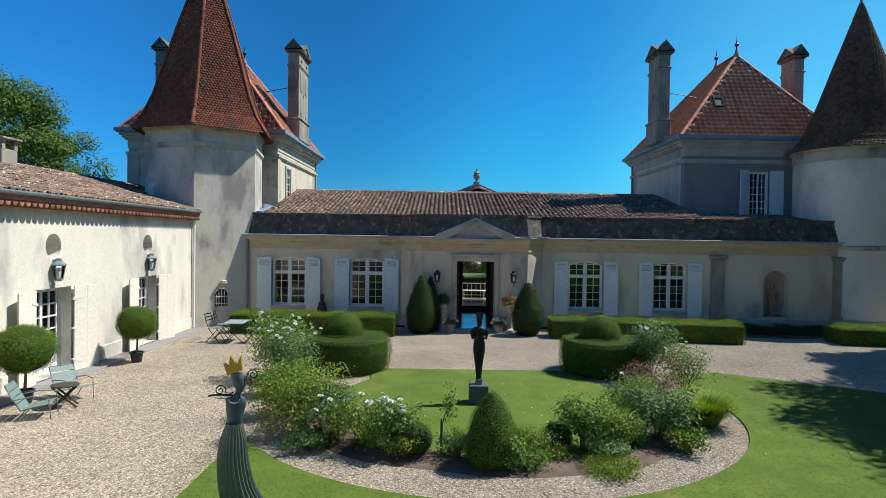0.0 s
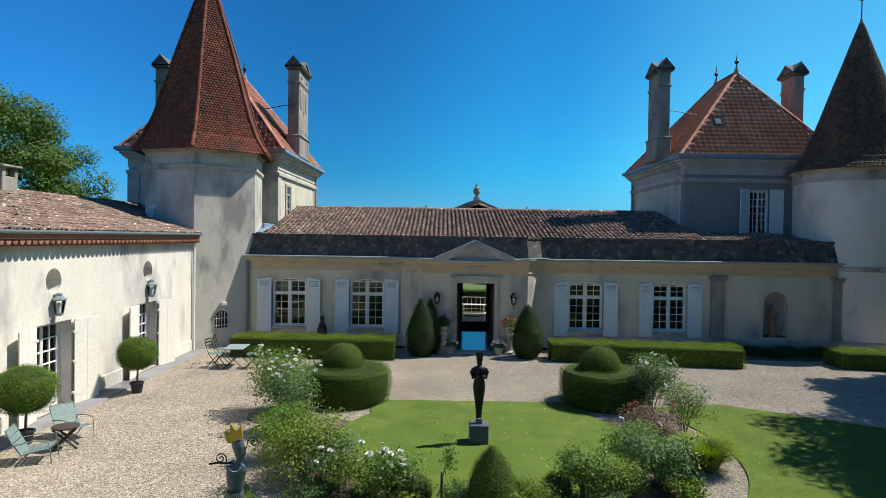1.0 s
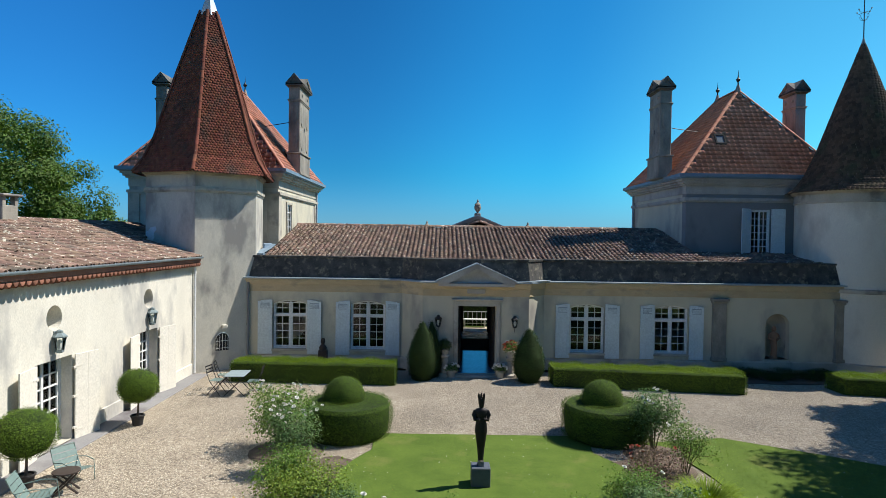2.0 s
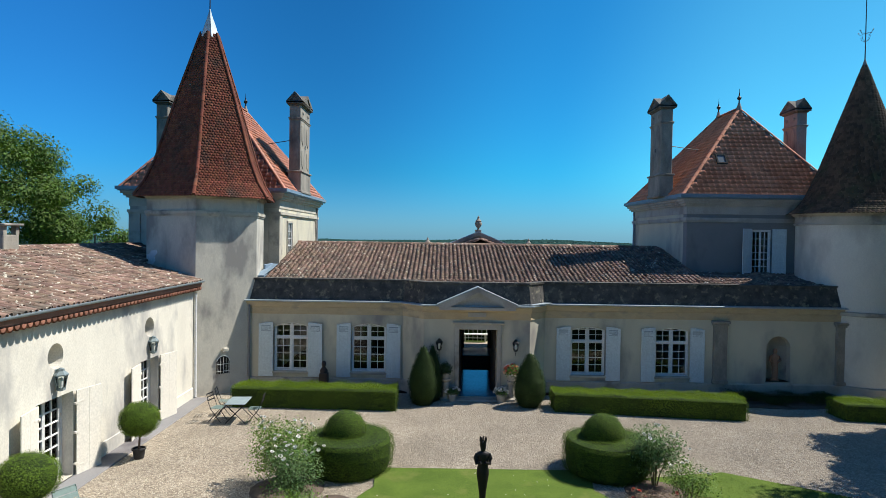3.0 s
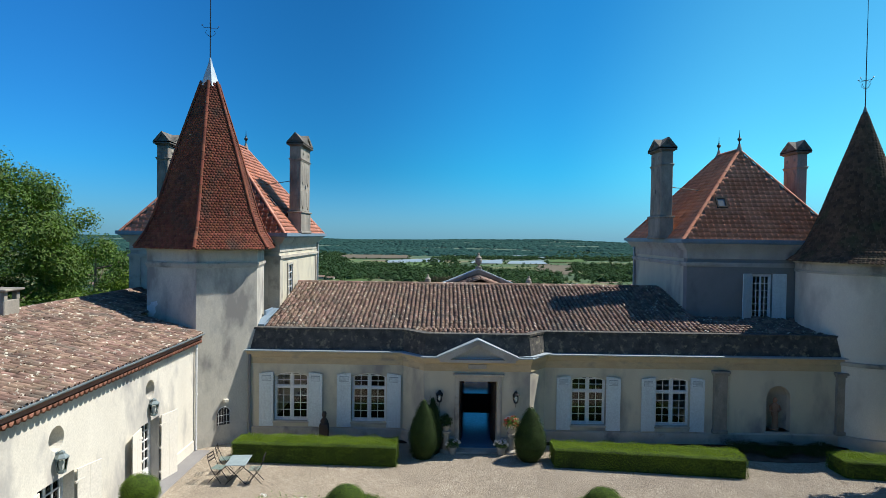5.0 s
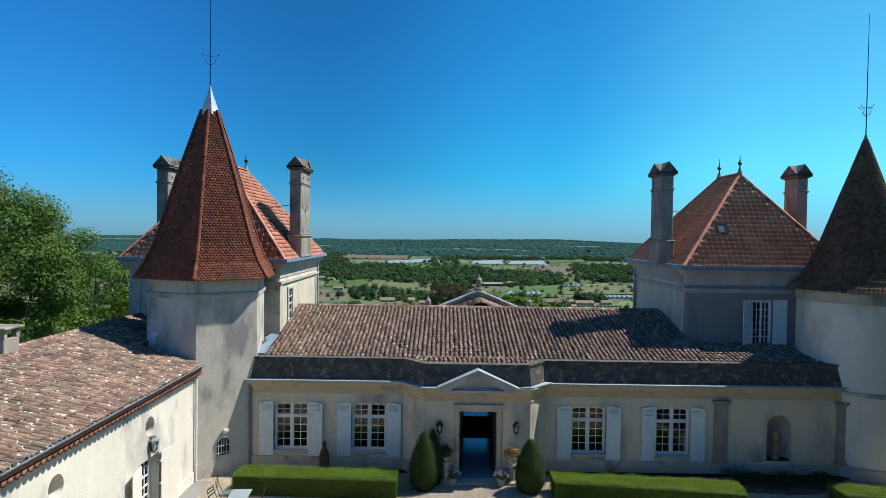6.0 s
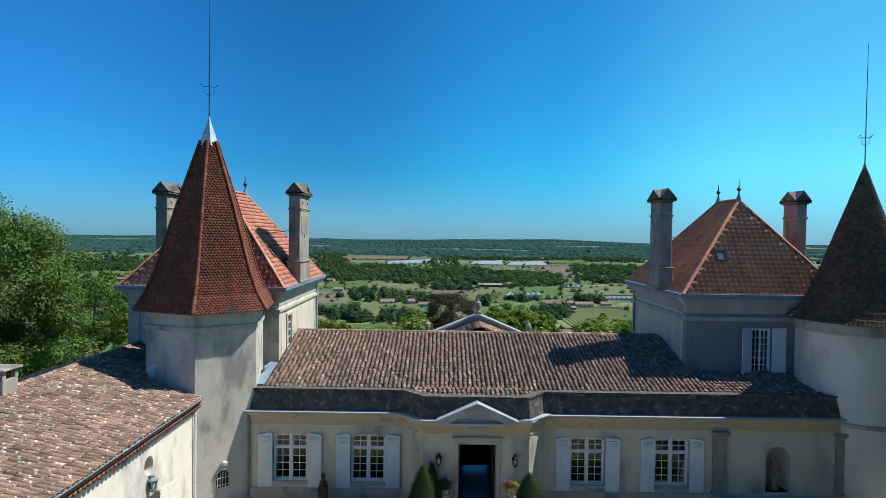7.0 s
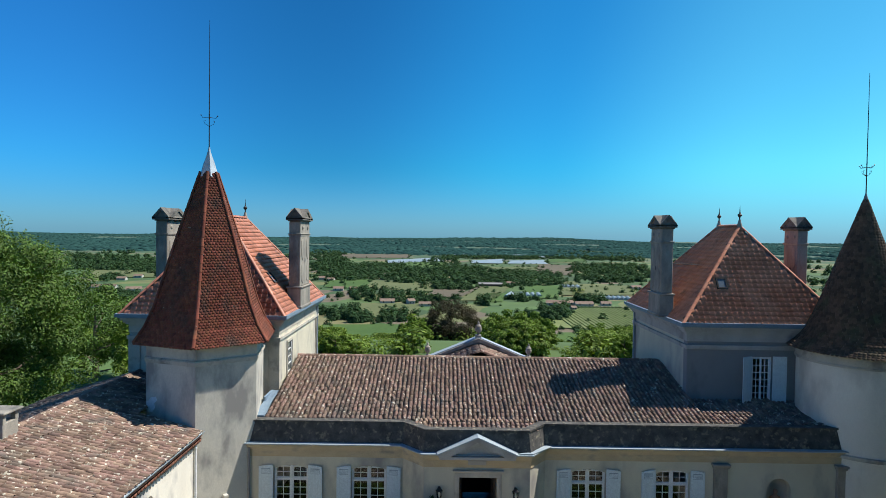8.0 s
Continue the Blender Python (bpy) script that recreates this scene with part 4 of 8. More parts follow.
ridge_tiles("ridge", (WRX, -8, WRZ + 0.03), (WRX, 26.2, WRZ + 0.03), 0.14, M_CANAL, wing)

# pavilions
def hip(x0, x1, y0, y1, z, r0, r1, rz, cx):
    return [((x0, y0, z), (x1, y0, z), (cx, r0, rz)), ((x1, y0, z), (x1, y1, z), (cx, r1, rz), (cx, r0, rz)),
            ((x1, y1, z), (x0, y1, z), (cx, r1, rz)), ((x0, y1, z), (x0, y0, z), (cx, r0, rz), (cx, r1, rz))]


def pavilion_roof(name, x0, x1, y0, y1, r0, r1, rz, cx, label, material):
    z = 7.70
    ob = tiled(name, label, hip(x0, x1, y0, y1, z, r0, r1, rz, cx), mars_shape(0.235, 0.275, 0.022), 0.235, 0.222, material, M_CANAL_BASE, 0.004, pick=lambda p: p[1] < y0 + 1.45 and abs(p[0] - cx) < (r0 - p[1]) * 1.35)
    ridge_tiles("ridge", (cx, r0, rz + 0.02), (cx, r1, rz + 0.02), 0.12, material, ob)
    for q, e in (((x0, y0), r0), ((x1, y0), r0), ((x1, y1), r1), ((x0, y1), r1)):
        ridge_tiles("hip", (*q, z + 0.02), (cx, e, rz + 0.03), 0.09, material, ob)
    return ob


pavilion_roof("roof_pavilion_west", -13.72, -6.76, 26.05, 34.5, 28.5, 31.2, 11.92, -10.09, "steep hipped roof of orange-red interlocking tiles", M_MARS)
pavilion_roof("roof_pavilion_east", 9.78, 16.62, 25.72, 33.6, 28.3, 30.4, 11.80, 13.225, "steep hipped roof of lightened pinkish-red interlocking tiles", M_MARSPINK)

# towers
def spire(name, label, centre, sides, a0, profile, shape, col, row, material, jit):
    """profile: (radius, height) from the eave to the tip."""
    slopes = []
    def pt(i, r, z):
        a = radians(a0 + 360 / sides * i)
        return (centre[0] + r * math.sin(a), centre[1] - r * math.cos(a), z)
    for i in range(sides):
        for (r0, z0), (r1, z1) in zip(profile, profile[1:]):
            slopes.append((pt(i, r0, z0), pt(i + 1, r0, z0), pt(i + 1, r1, z1), pt(i, r1, z1)))
    ob = tiled(name, label, slopes, shape, col, row, material, M_CANAL_BASE, jit, True, pick=lambda p: p[1] < centre[1] - 1.1 and p[2] < 9.6)
    return ob, pt


HEXP = [(2.68, 7.18), (2.28, 7.75), (1.95, 8.5), (1.17, 11.0), (0.32, 13.5)]
hexroof, hpt = spire("roof_tower_west", "tall six-sided spire of red scale tiles with flared eaves", HC, 6, 10.0, HEXP, scale_shape(0.128, 0.165, 0.015), 0.128, 0.102, M_SCALE, 0.004)
for i in range(6):
    for (r0, z0), (r1, z1) in zip(HEXP, HEXP[1:]):
        ridge_tiles("hip", hpt(i, r0 + 0.02, z0 + 0.02), hpt(i, r1 + 0.02, z1 + 0.02), 0.075, M_SCALE, hexroof, 0.3)
b = Build().lathe([(0.39, 13.36), (0.36, 13.42), (0.24, 13.82), (0.12, 14.15), (0.045, 14.4), (0.03, 14.5)], 6, m=Matrix.Translation((*HC, 0)))
part("lead_cap", b, M_ZINC, hexroof, smooth=True)


def cone_roof(name, label, centre, profile, shape, col, row, material):
    """A round roof: every course is a ring of staggered tiles on a smooth flared cone."""
    rs, zs = [p[0] for p in profile], [p[1] for p in profile]
    deck = Build().lathe([(r - 0.02, z) for r, z in profile], 40, m=Matrix.Translation((*centre, 0)))
    roof = tagged(part(name, deck, M_CANAL_BASE), label, "roof", kind="structure")
    P, U, V, N, z, k = [], [], [], [], zs[0], 0
    while z < zs[-1] - 0.12:
        r, r2 = np.interp(z, zs, rs), np.interp(z + 0.02, zs, rs)
        down = unit(np.array([r - r2, 0, -0.02]))
        zt = z - down[2] * row
        rt = max(0.03, np.interp(zt, zs, rs))
        n = max(7, int(round(2 * math.pi * r / col)))
        for i in range(n):
            a = 2 * math.pi * (i + 0.5 * (k % 2)) / n + rng.normal(0, 0.004)
            ca, sa = math.cos(a), math.sin(a)
            v = np.array([down[0] * ca, down[0] * sa, down[2]]) + rng.normal(0, 0.006, 3)
            u = np.array([sa, -ca, 0.0]) * (2 * math.pi * r / n / col)
            P.append((centre[0] + rt * ca, centre[1] + rt * sa, zt))
            V.append(v)
            U.append(u)
            N.append(np.array([-down[2] * ca, -down[2] * sa, down[0]]) * 1.0)
        z, k = zt, k + 1
    P, U, V, N = map(np.array, (P, U, V, N))
    near = np.nonzero((P[:, 1] < centre[1] - 0.9) & (P[:, 2] < 9.2))[0][:300]
    keep = np.ones(len(P), bool)
    keep[near] = False
    vv, ff = stamp(shape[0], shape[1], P[keep], U[keep], V[keep], N[keep])
    part("tiles", fast_mesh("tiles", vv, ff, material), None, roof)["kind"] = "stuff"
    TILES.append((roof, shape, material, [(P[i], U[i], V[i], N[i]) for i in near], "tile"))


CONE = [(2.56, 6.98), (2.32, 7.16), (2.12, 7.40), (1.92, 7.75), (1.72, 8.20), (1.50, 8.75), (1.24, 9.5), (0.92, 10.45), (0.55, 11.5), (0.04, 12.98)]
cone_roof("roof_tower_east", "tall conical roof of dark mossy scale tiles", RC, CONE, scale_shape(0.14, 0.19, 0.016), 0.14, 0.115, M_MOSSY)
part("lead_cap", Build().lathe([(0.13, 12.72), (0.07, 12.95), (0.02, 13.15)], 10, m=Matrix.Translation((*RC, 0))), M_PAVGREY, bpy.data.objects["roof_tower_east"], smooth=True)

# ---- windows, doors and shutters ----
def pane_mesh(w, h):
    return Build().box(-w / 2, w / 2, -0.003, 0.003, -h / 2, h / 2).mesh("pane", M_GLASS)


def glazed(parent, w, z0, z1, cols, rows, bar=0.02, y=0.0, x0=0.0, name="casement"):
    """A glazed leaf centred on x0: a frame, bars, and a pane in each field. rows: heights, as shares."""
    st = 0.038
    leaf = Build()
    leaf.box(x0 - w / 2, x0 - w / 2 + st, y - 0.025, y + 0.025, z0, z1).box(x0 + w / 2 - st, x0 + w / 2, y - 0.025, y + 0.025, z0, z1)
    leaf.box(x0 - w / 2, x0 + w / 2, y - 0.024, y + 0.024, z0, z0 + st).box(x0 - w / 2, x0 + w / 2, y - 0.024, y + 0.024, z1 - st, z1)
    cw, ch = (w - 2 * st) / cols, (z1 - z0 - 2 * st) / rows
    for i in range(1, cols):
        xx = x0 - w / 2 + st + cw * i
        leaf.box(xx - bar / 2, xx + bar / 2, y - 0.018, y + 0.018, z0 + st, z1 - st)
    for j in range(1, rows):
        zz = z0 + st + ch * j
        leaf.box(x0 - w / 2 + st, x0 + w / 2 - st, y - 0.017, y + 0.017, zz - bar / 2, zz + bar / 2)
    ob = part(name, leaf, M_WHITE, parent)
    me = pane_mesh(cw, ch)
    for i in range(cols):
        for j in range(rows):
            g = part("pane", me, None, ob, m=Matrix.Translation((x0 - w / 2 + st + cw * (i + 0.5), y, z0 + st + ch * (j + 0.5))))
            g.visible_shadow = False
    return ob


def shutter(parent, w, h, material, x, z, turn=0.0, y=-0.05, louvre=True, mirror=1, name="shutter", boards=5):
    """A boarded leaf hinged at x: boards, two ledges behind, a louvred vent near the top."""
    b = Build()
    n = boards
    bw = w / n
    for i in range(n):
        drop = 0.07 * ((i + 0.5) / n) ** 2 if louvre else 0.0
        b.box(mirror * (i * bw + 0.001) if mirror > 0 else -((i + 1) * bw - 0.001), mirror * ((i + 1) * bw - 0.001) if mirror > 0 else -(i * bw + 0.001), -0.016, 0.016, 0, h - drop, bevel=0.0025)
    e0, e1 = (0.02, w - 0.02) if mirror > 0 else (-w + 0.02, -0.02)
    for zz in (0.18, h - 0.32, h * 0.5):
        b.box(e0, e1, 0.014, 0.034, zz, zz + 0.1, bevel=0.006)
    for zz in (0.2, h - 0.3):
        b.box(-0.02 if mirror > 0 else -0.2, 0.2 if mirror > 0 else 0.02, -0.024, -0.014, zz, zz + 0.035)
    ob = part(name, b, material, parent, smooth=False, m=Matrix.Translation((x, y, z)) @ Matrix.Rotation(radians(turn), 4, "Z"))
    if louvre:
        # backing whose darker colour stands for the shade between the slats
        part("vent", Build().box(min(mirror * w * 0.18, mirror * w * 0.82), max(mirror * w * 0.18, mirror * w * 0.82), -0.019, -0.012, h - 0.33, h - 0.12), M_VENT, ob)
        f = Build()
        for k in range(4):
            f.box(min(mirror * w * 0.2, mirror * w * 0.8), max(mirror * w * 0.2, mirror * w * 0.8), -0.026, -0.012, h - 0.31 + k * 0.042, h - 0.285 + k * 0.042)
        part("louvre", f, M_SHUT, ob)
    return ob


def front_window(index, x, w, label):
    win = thing("window_%d" % index, label, "window", (x, 23.3, 0), kind="structure")
    y = 0.16
    fr = Build()
    pts_o, pts_i = arch(-w / 2, w / 2, W0, W1, WR), arch(-w / 2 + 0.045, w / 2 - 0.045, W0 + 0.06, W1 - 0.045, WR * 0.9)
    n = len(pts_o)
    verts = [(u, y - 0.05, z) for u, z in pts_o] + [(u, y - 0.05, z) for u, z in pts_i] + [(u, y + 0.06, z) for u, z in pts_o] + [(u, y + 0.06, z) for u, z in pts_i]
    fr.add(verts, [(i, (i + 1) % n, n + (i + 1) % n, n + i) for i in range(n)] + [(n + i, n + (i + 1) % n, 3 * n + (i + 1) % n, 3 * n + i) for i in range(n)] + [(2 * n + i, 3 * n + i, 3 * n + (i + 1) % n, 2 * n + (i + 1) % n) for i in range(n)])
    fr.box(-w / 2 + 0.04, w / 2 - 0.04, y - 0.055, y + 0.05, 1.935, 1.995)
    fr.box(-0.04, 0.04, y - 0.05, y + 0.05, W0 + 0.05, W1 - 0.05)
    part("window_frame", fr, M_WHITE, win)
    half = w / 2 - 0.08
    for s in (-1, 1):
        glazed(win, half, W0 + 0.07, 1.94, 2, 4, x0=s * (half / 2 + 0.036), y=y)
        glazed(win, half, 1.99, W1 - 0.085, 2, 2, x0=s * (half / 2 + 0.036), y=y + 0.002, name="fanlight")
        shutter(win, 0.53, 2.04, M_SHUT, s * (w / 2 + 0.02), 0.51, s * -3.0, mirror=s)
    part("window_sill", Build().box(-w / 2 - 0.05, w / 2 + 0.05, -0.07, 0.3, W0 - 0.08, W0 + 0.004, bevel=0.012), M_STONE, win)
    return win


for i, (x, w) in enumerate(WIN):
    front_window(i + 1, x, w, "arched white casement window with open pale blue-grey shutters")

# pavilion windows
win = thing("window_5", "tall white small-paned window with pale blue shutters, one half closed", "window", (13.23, 26.05, 0), kind="structure")
part("window_frame", Build().box(-0.42, -0.36, 0.06, 0.16, 4.1, 6.33).box(0.36, 0.42, 0.06, 0.16, 4.1, 6.33).box(-0.36, 0.36, 0.061, 0.16, 6.27, 6.33).box(-0.36, 0.36, 0.061, 0.16, 4.1, 4.17), M_WHITE, win)
for s in (-1, 1):
    glazed(win, 0.36, 4.17, 6.27, 2, 7, x0=s * 0.18, y=0.11, bar=0.03)
shutter(win, 0.58, 2.28, M_SHUT, 0.44, 4.08, -2, louvre=False)
shutter(win, 0.56, 2.28, M_SHUT, -0.44, 4.08, 30, mirror=-1, louvre=False)
part("window_sill", Build().box(-0.5, 0.5, -0.08, 0.1, 4.03, 4.102, bevel=0.012), M_STONE, win)
win = thing("window_6", "tall white pavilion window in a plain stone surround", "window", (-7.08, 28.15, 0), 90, kind="structure")
part("window_frame", Build().box(-0.5, -0.4, -0.05, 0.12, 4.95, 6.45).box(0.4, 0.5, -0.05, 0.12, 4.95, 6.45).box(-0.4, 0.4, -0.049, 0.12, 6.35, 6.45).box(-0.5, 0.5, -0.09, 0.12, 4.88, 4.95), M_STONE, win)
glazed(win, 0.8, 4.98, 6.35, 2, 4, y=0.02, bar=0.035)

# entrance: stone surround, opened dark leaves
door = thing("door_1", "open dark wooden double door in a moulded stone surround", "door", (1.215, 22.45, 0), kind="structure")
b = Build().box(-0.85, -0.69, -0.06, 0.10, 0.06, 2.66, bevel=0.012).box(0.69, 0.85, -0.06, 0.10, 0.06, 2.66, bevel=0.012).box(-0.85, 0.85, -0.062, 0.10, 2.5, 2.70, bevel=0.012)
b.box(-0.93, 0.93, -0.12, 0.08, 2.70, 2.77, bevel=0.015).box(-0.80, -0.74, -0.075, -0.05, 0.2, 2.6).box(0.74, 0.80, -0.075, -0.05, 0.2, 2.6)
part("surround", b, M_STONE, door)
for s in (-1, 1):
    lf = Build().box(0, 0.66, -0.03, 0.03, 0.08, 2.48)
    for z0, z1 in ((0.2, 0.95), (1.05, 1.7), (1.8, 2.35)):
        lf.box(0.1, 0.56, -0.045, 0.045, z0, z1, bevel=0.015)
    ob = part("leaf", lf, M_DARKWOOD, door, m=Matrix.Translation((s * 0.66, 0.48, 0)) @ Matrix.Rotation(radians(90 + s * 8), 4, "Z"))
    part("handle", Build().tube([(0.58, -0.03, 1.1), (0.58, -0.09, 1.1), (0.48, -0.09, 1.1)], 0.012), M_IRON, ob, "black lever handle")

# wing doors
def wing_door(index, y, w, turns, label):
    d = thing("door_%d" % index, label, "door", (WX, y, 0), 90, kind="structure")
    fy = 0.30
    part("door_frame", Build().box(-w / 2, -w / 2 + 0.07, fy - 0.04, fy + 0.06, 0.04, 2.06).box(w / 2 - 0.07, w / 2, fy - 0.04, fy + 0.06, 0.04, 2.06).box(-w / 2, w / 2, fy - 0.041, fy + 0.06, 2.0, 2.06), M_WHITE, d)
    half = w / 2 - 0.08
    for s in (-1, 1):
        lf = glazed(d, half, 0.46, 2.0, 2, 5, bar=0.03, x0=s * (half / 2 + 0.003), y=fy, name="leaf")
        part("panel", Build().box(s * (half / 2) - half / 2 + 0.006, s * (half / 2) + half / 2, fy - 0.025, fy + 0.025, 0.06, 0.46).box(s * (half / 2) - half / 2 + 0.07, s * (half / 2) + half / 2 - 0.07, fy - 0.035, fy, 0.13, 0.40, bevel=0.01), M_WHITE, lf)
    part("threshold", Build().box(-w / 2, w / 2, 0.0, 0.5, 0.0, 0.05, bevel=0.01), M_STONE, d)
    for s, tn in zip((-1, 1), turns):
        sh = shutter(d, 0.76, 2.03, M_SHUTW, s * (w / 2 + 0.03), 0.03, -s * tn, y=-0.06, louvre=False, mirror=s, boards=2)
        for zz in (0.25, 1.0, 1.7):
            part("hinge", Build().box(-0.05, 0.05, -0.03, 0.03, zz, zz + 0.05), M_SHUTW, sh)
    return d


wing_door(2, DOORS[0][0], DOORS[0][1], (10, 14), "glazed white garden door with open cream shutters")
wing_door(3, DOORS[1][0], DOORS[1][1], (9, 14), "glazed white garden door with open cream shutters")
for i, (y, w) in enumerate(DOORS):
    o = thing("window_%d" % (7 + i), "round unglazed window in the cream wing wall", "window", (WX, y + 0.02 * i, 3.02), 90, kind="structure")
    n = 28
    c0, c1 = circle(0, 0, 0.29, n), circle(0, 0, 0.25, n)
    verts = [(u, yy, z) for yy, cc in ((0.36, c0), (0.36, c1), (0.42, c1), (0.42, c0)) for u, z in cc]
    part("window_frame", Build().add(verts, [(q * n + k, q * n + (k + 1) % n, (q + 1) % 4 * n + (k + 1) % n, (q + 1) % 4 * n + k) for q in range(4) for k in range(n)]), M_WHITE, o, smooth=True)
    g = part("pane", Build().prism(c1, 0.0, 0.006).mesh("pane", M_GLASS), None, o, m=Matrix.Translation((0, 0.39, 0)) @ Matrix.Rotation(radians(90), 4, "X"))
    part("glazing_bar", Build().box(-0.012, 0.012, 0.375, 0.405, -0.25, 0.25).box(-0.25, 0.25, 0.376, 0.404, -0.012, 0.012), M_WHITE, o)

# barred window in the tower
HX = hexagon(HR)
fa, fb = Vector(HX[0]), Vector(HX[1])
fdir = (fb - fa).normalized()
fang = math.degrees(math.atan2(fdir.y, fdir.x))


def on_tower(u, z):
    p = fa + fdir * u
    return (p.x, p.y, z)


gw = thing("window_9", "small arched cellar window with pale iron bars", "window", on_tower(1.0, 0.72), fang, kind="structure")
# no hole in the wall: a flat black sheet gives the dark inside
b = Build()
pts = arch(-0.24, 0.24, 0, 0.66, 0.2, 10)
b.add([(u, -0.012, z) for u, z in pts], [tuple(range(len(pts)))])
part("opening", b, M_IRON, gw)
b = Build()
for k in range(5):
    u = -0.2 + 0.1 * k
    b.tube([(u, -0.05, 0.02), (u, -0.05, 0.62 - 0.16 * (u / 0.2) ** 2)], 0.007)
for zz in (0.1, 0.36):
    b.tube([(-0.24, -0.05, zz), (0.24, -0.05, zz)], 0.008)
b.tube([(u, -0.045, z) for u, z in pts[2:]], 0.016)
part("grille", b, M_WHITE, gw, "pale painted iron grille")

# niche
b = Build()
n, r0, cx, cy = 12, 0.45, 12.57, 23.55
verts = []
for z in (0.56, 1.3, 1.84):
    verts += [(cx + r0 * math.cos(math.pi * i / n), cy + 0.0 + 0.42 * math.sin(math.pi * i / n), z) for i in range(n + 1)]
faces = [(k * (n + 1) + i, k * (n + 1) + i + 1, (k + 1) * (n + 1) + i + 1, (k + 1) * (n + 1) + i) for k in range(2) for i in range(n)]
b.add(verts, faces)
dome = []
for j in range(5):
    a = math.pi / 2 * j / 4
    dome += [(cx + r0 * math.cos(a) * math.cos(math.pi * i / n), cy + 0.42 * math.cos(a) * math.sin(math.pi * i / n), 1.84 + 0.45 * math.sin(a)) for i in range(n + 1)]
b.add(dome, [(k * (n + 1) + i, k * (n + 1) + i + 1, (k + 1) * (n + 1) + i + 1, (k + 1) * (n + 1) + i) for k in range(4) for i in range(n)])
b.box(cx - 0.5, cx + 0.5, 23.27, 24.0, 0.48, 0.56)
tagged(part("niche", b, M_STONE, smooth=True), "arched stone niche hollowed into the front wall", "niche", kind="structure")

# ---- chimneys, finials, gutters, lamps ----
def chimney(x, y, z0, top, material, label, w=0.52, d=1.4):
    """A base, a shaft with raised carved panels, a ledge and a cap with a pediment on each side."""
    c = thing("chimney", label, "chimney", (x, y, z0))
    h = top - z0 - 0.60
    hw, hd = w / 2, d / 2
    b = Build().box(-hw - 0.05, hw + 0.05, -hd - 0.05, hd + 0.05, -0.02, 0.95, bevel=0.02).box(-hw - 0.10, hw + 0.10, -hd - 0.10, hd + 0.10, 0.95, 1.03, bevel=0.02)
    b.box(-hw - 0.09, hw + 0.09, -hd - 0.09, hd + 0.09, 0.0, 0.12, bevel=0.02)
    part("base", b, material, c)
    b = Build().box(-hw, hw, -hd, hd, 1.03, h, bevel=0.025)
    shaft = part("shaft", b, material, c)
    part("ledge", Build().box(-hw - 0.05, hw + 0.05, -hd - 0.05, hd + 0.05, h - 0.60, h - 0.55, bevel=0.015).box(-hw - 0.025, hw + 0.025, -hd - 0.025, hd + 0.025, h - 0.66, h - 0.60, bevel=0.01), material, c)

    def lozenge(face, at, half, lo, hi, out=0.028):
        """A long raised panel, pointed at both ends, on one face of the shaft."""
        q = [(-half, lo + 0.18), (0, lo), (half, lo + 0.18), (half, hi - 0.18), (0, hi), (-half, hi - 0.18)]
        e = hw if abs(face[0]) else hd
        vs = []
        for o, k in ((e - 0.01, 1.0), (e + out * 0.5, 1.0), (e + out, 0.62)):
            for u, v in q:
                u = u * k + at
                vs.append((face[0] * o, u, v) if abs(face[0]) else (u, face[1] * o, v))
        fs = [tuple(range(12, 18))] + [(j * 6 + i, j * 6 + (i + 1) % 6, j * 6 + 6 + (i + 1) % 6, j * 6 + 6 + i) for j in (0, 1) for i in range(6)]
        part("panel", Build().add(vs, fs), material, shaft)

    mid = (1.03 + h - 0.66) / 2
    for s in (-1, 1):
        for q in (-0.27, 0.27):
            lozenge((s, 0), q * d, 0.13 * d, 1.15, mid - 0.05)
            lozenge((s, 0), q * d, 0.13 * d, mid + 0.05, h - 0.72)
            part("rosette", Build().lathe([(0.0, 0.05), (0.05, 0.045), (0.09, 0.02), (0.1, -0.01)], 10, m=Matrix.Translation((s * hw, q * d, h - 0.28)) @ Matrix.Rotation(radians(90 * s), 4, "Y")), material, shaft)
        lozenge((0, s), 0.0, 0.15, 1.15, mid - 0.05)
        lozenge((0, s), 0.0, 0.15, mid + 0.05, h - 0.72)
        # raised black block: the hole's darkness is only its colour
        part("vent", Build().box(s * hw - 0.01, s * hw + 0.012, -0.05, 0.05, mid - 0.09, mid + 0.09), M_IRON, shaft, "small dark block standing for a vent hole")
    b = Build().box(-hw - 0.05, hw + 0.05, -hd - 0.05, hd + 0.05, h, h + 0.05, bevel=0.015).box(-hw - 0.13, hw + 0.13, -hd - 0.13, hd + 0.13, h + 0.05, h + 0.12, bevel=0.02)
    e, f, z1, z2 = hw + 0.13, hd + 0.13, h + 0.121, h + 0.62

    def gable(along, half, reach, hi):
        """A little pitched roof through the cap with a recessed pediment at both ends."""
        q = [(-half, z1), (half, z1), (half, z1 + 0.05), (0, hi), (-half, z1 + 0.05)]
        inn = [(-half * 0.62, z1 + 0.03), (half * 0.62, z1 + 0.03), (0, hi - 0.13)]
        for k in (-1, 1):
            r0, r1 = k * reach, k * (reach - 0.05)
            ring_ = [(u, r0, v) for u, v in (q[0], q[1], q[2], q[3], q[4])] + [(u, r0, v) for u, v in inn] + [(u, r1, v) for u, v in inn]
            if along == "x":
                ring_ = [(b_, a_, c_) for a_, b_, c_ in ring_]
            b.add(ring_, [(0, 1, 6, 5), (1, 2, 3, 7, 6), (3, 4, 0, 5, 7), (5, 6, 9, 8), (6, 7, 10, 9), (7, 5, 8, 10), (8, 9, 10)])
        vs = [(u, v, w_) for v in (-reach, reach) for u, w_ in q]
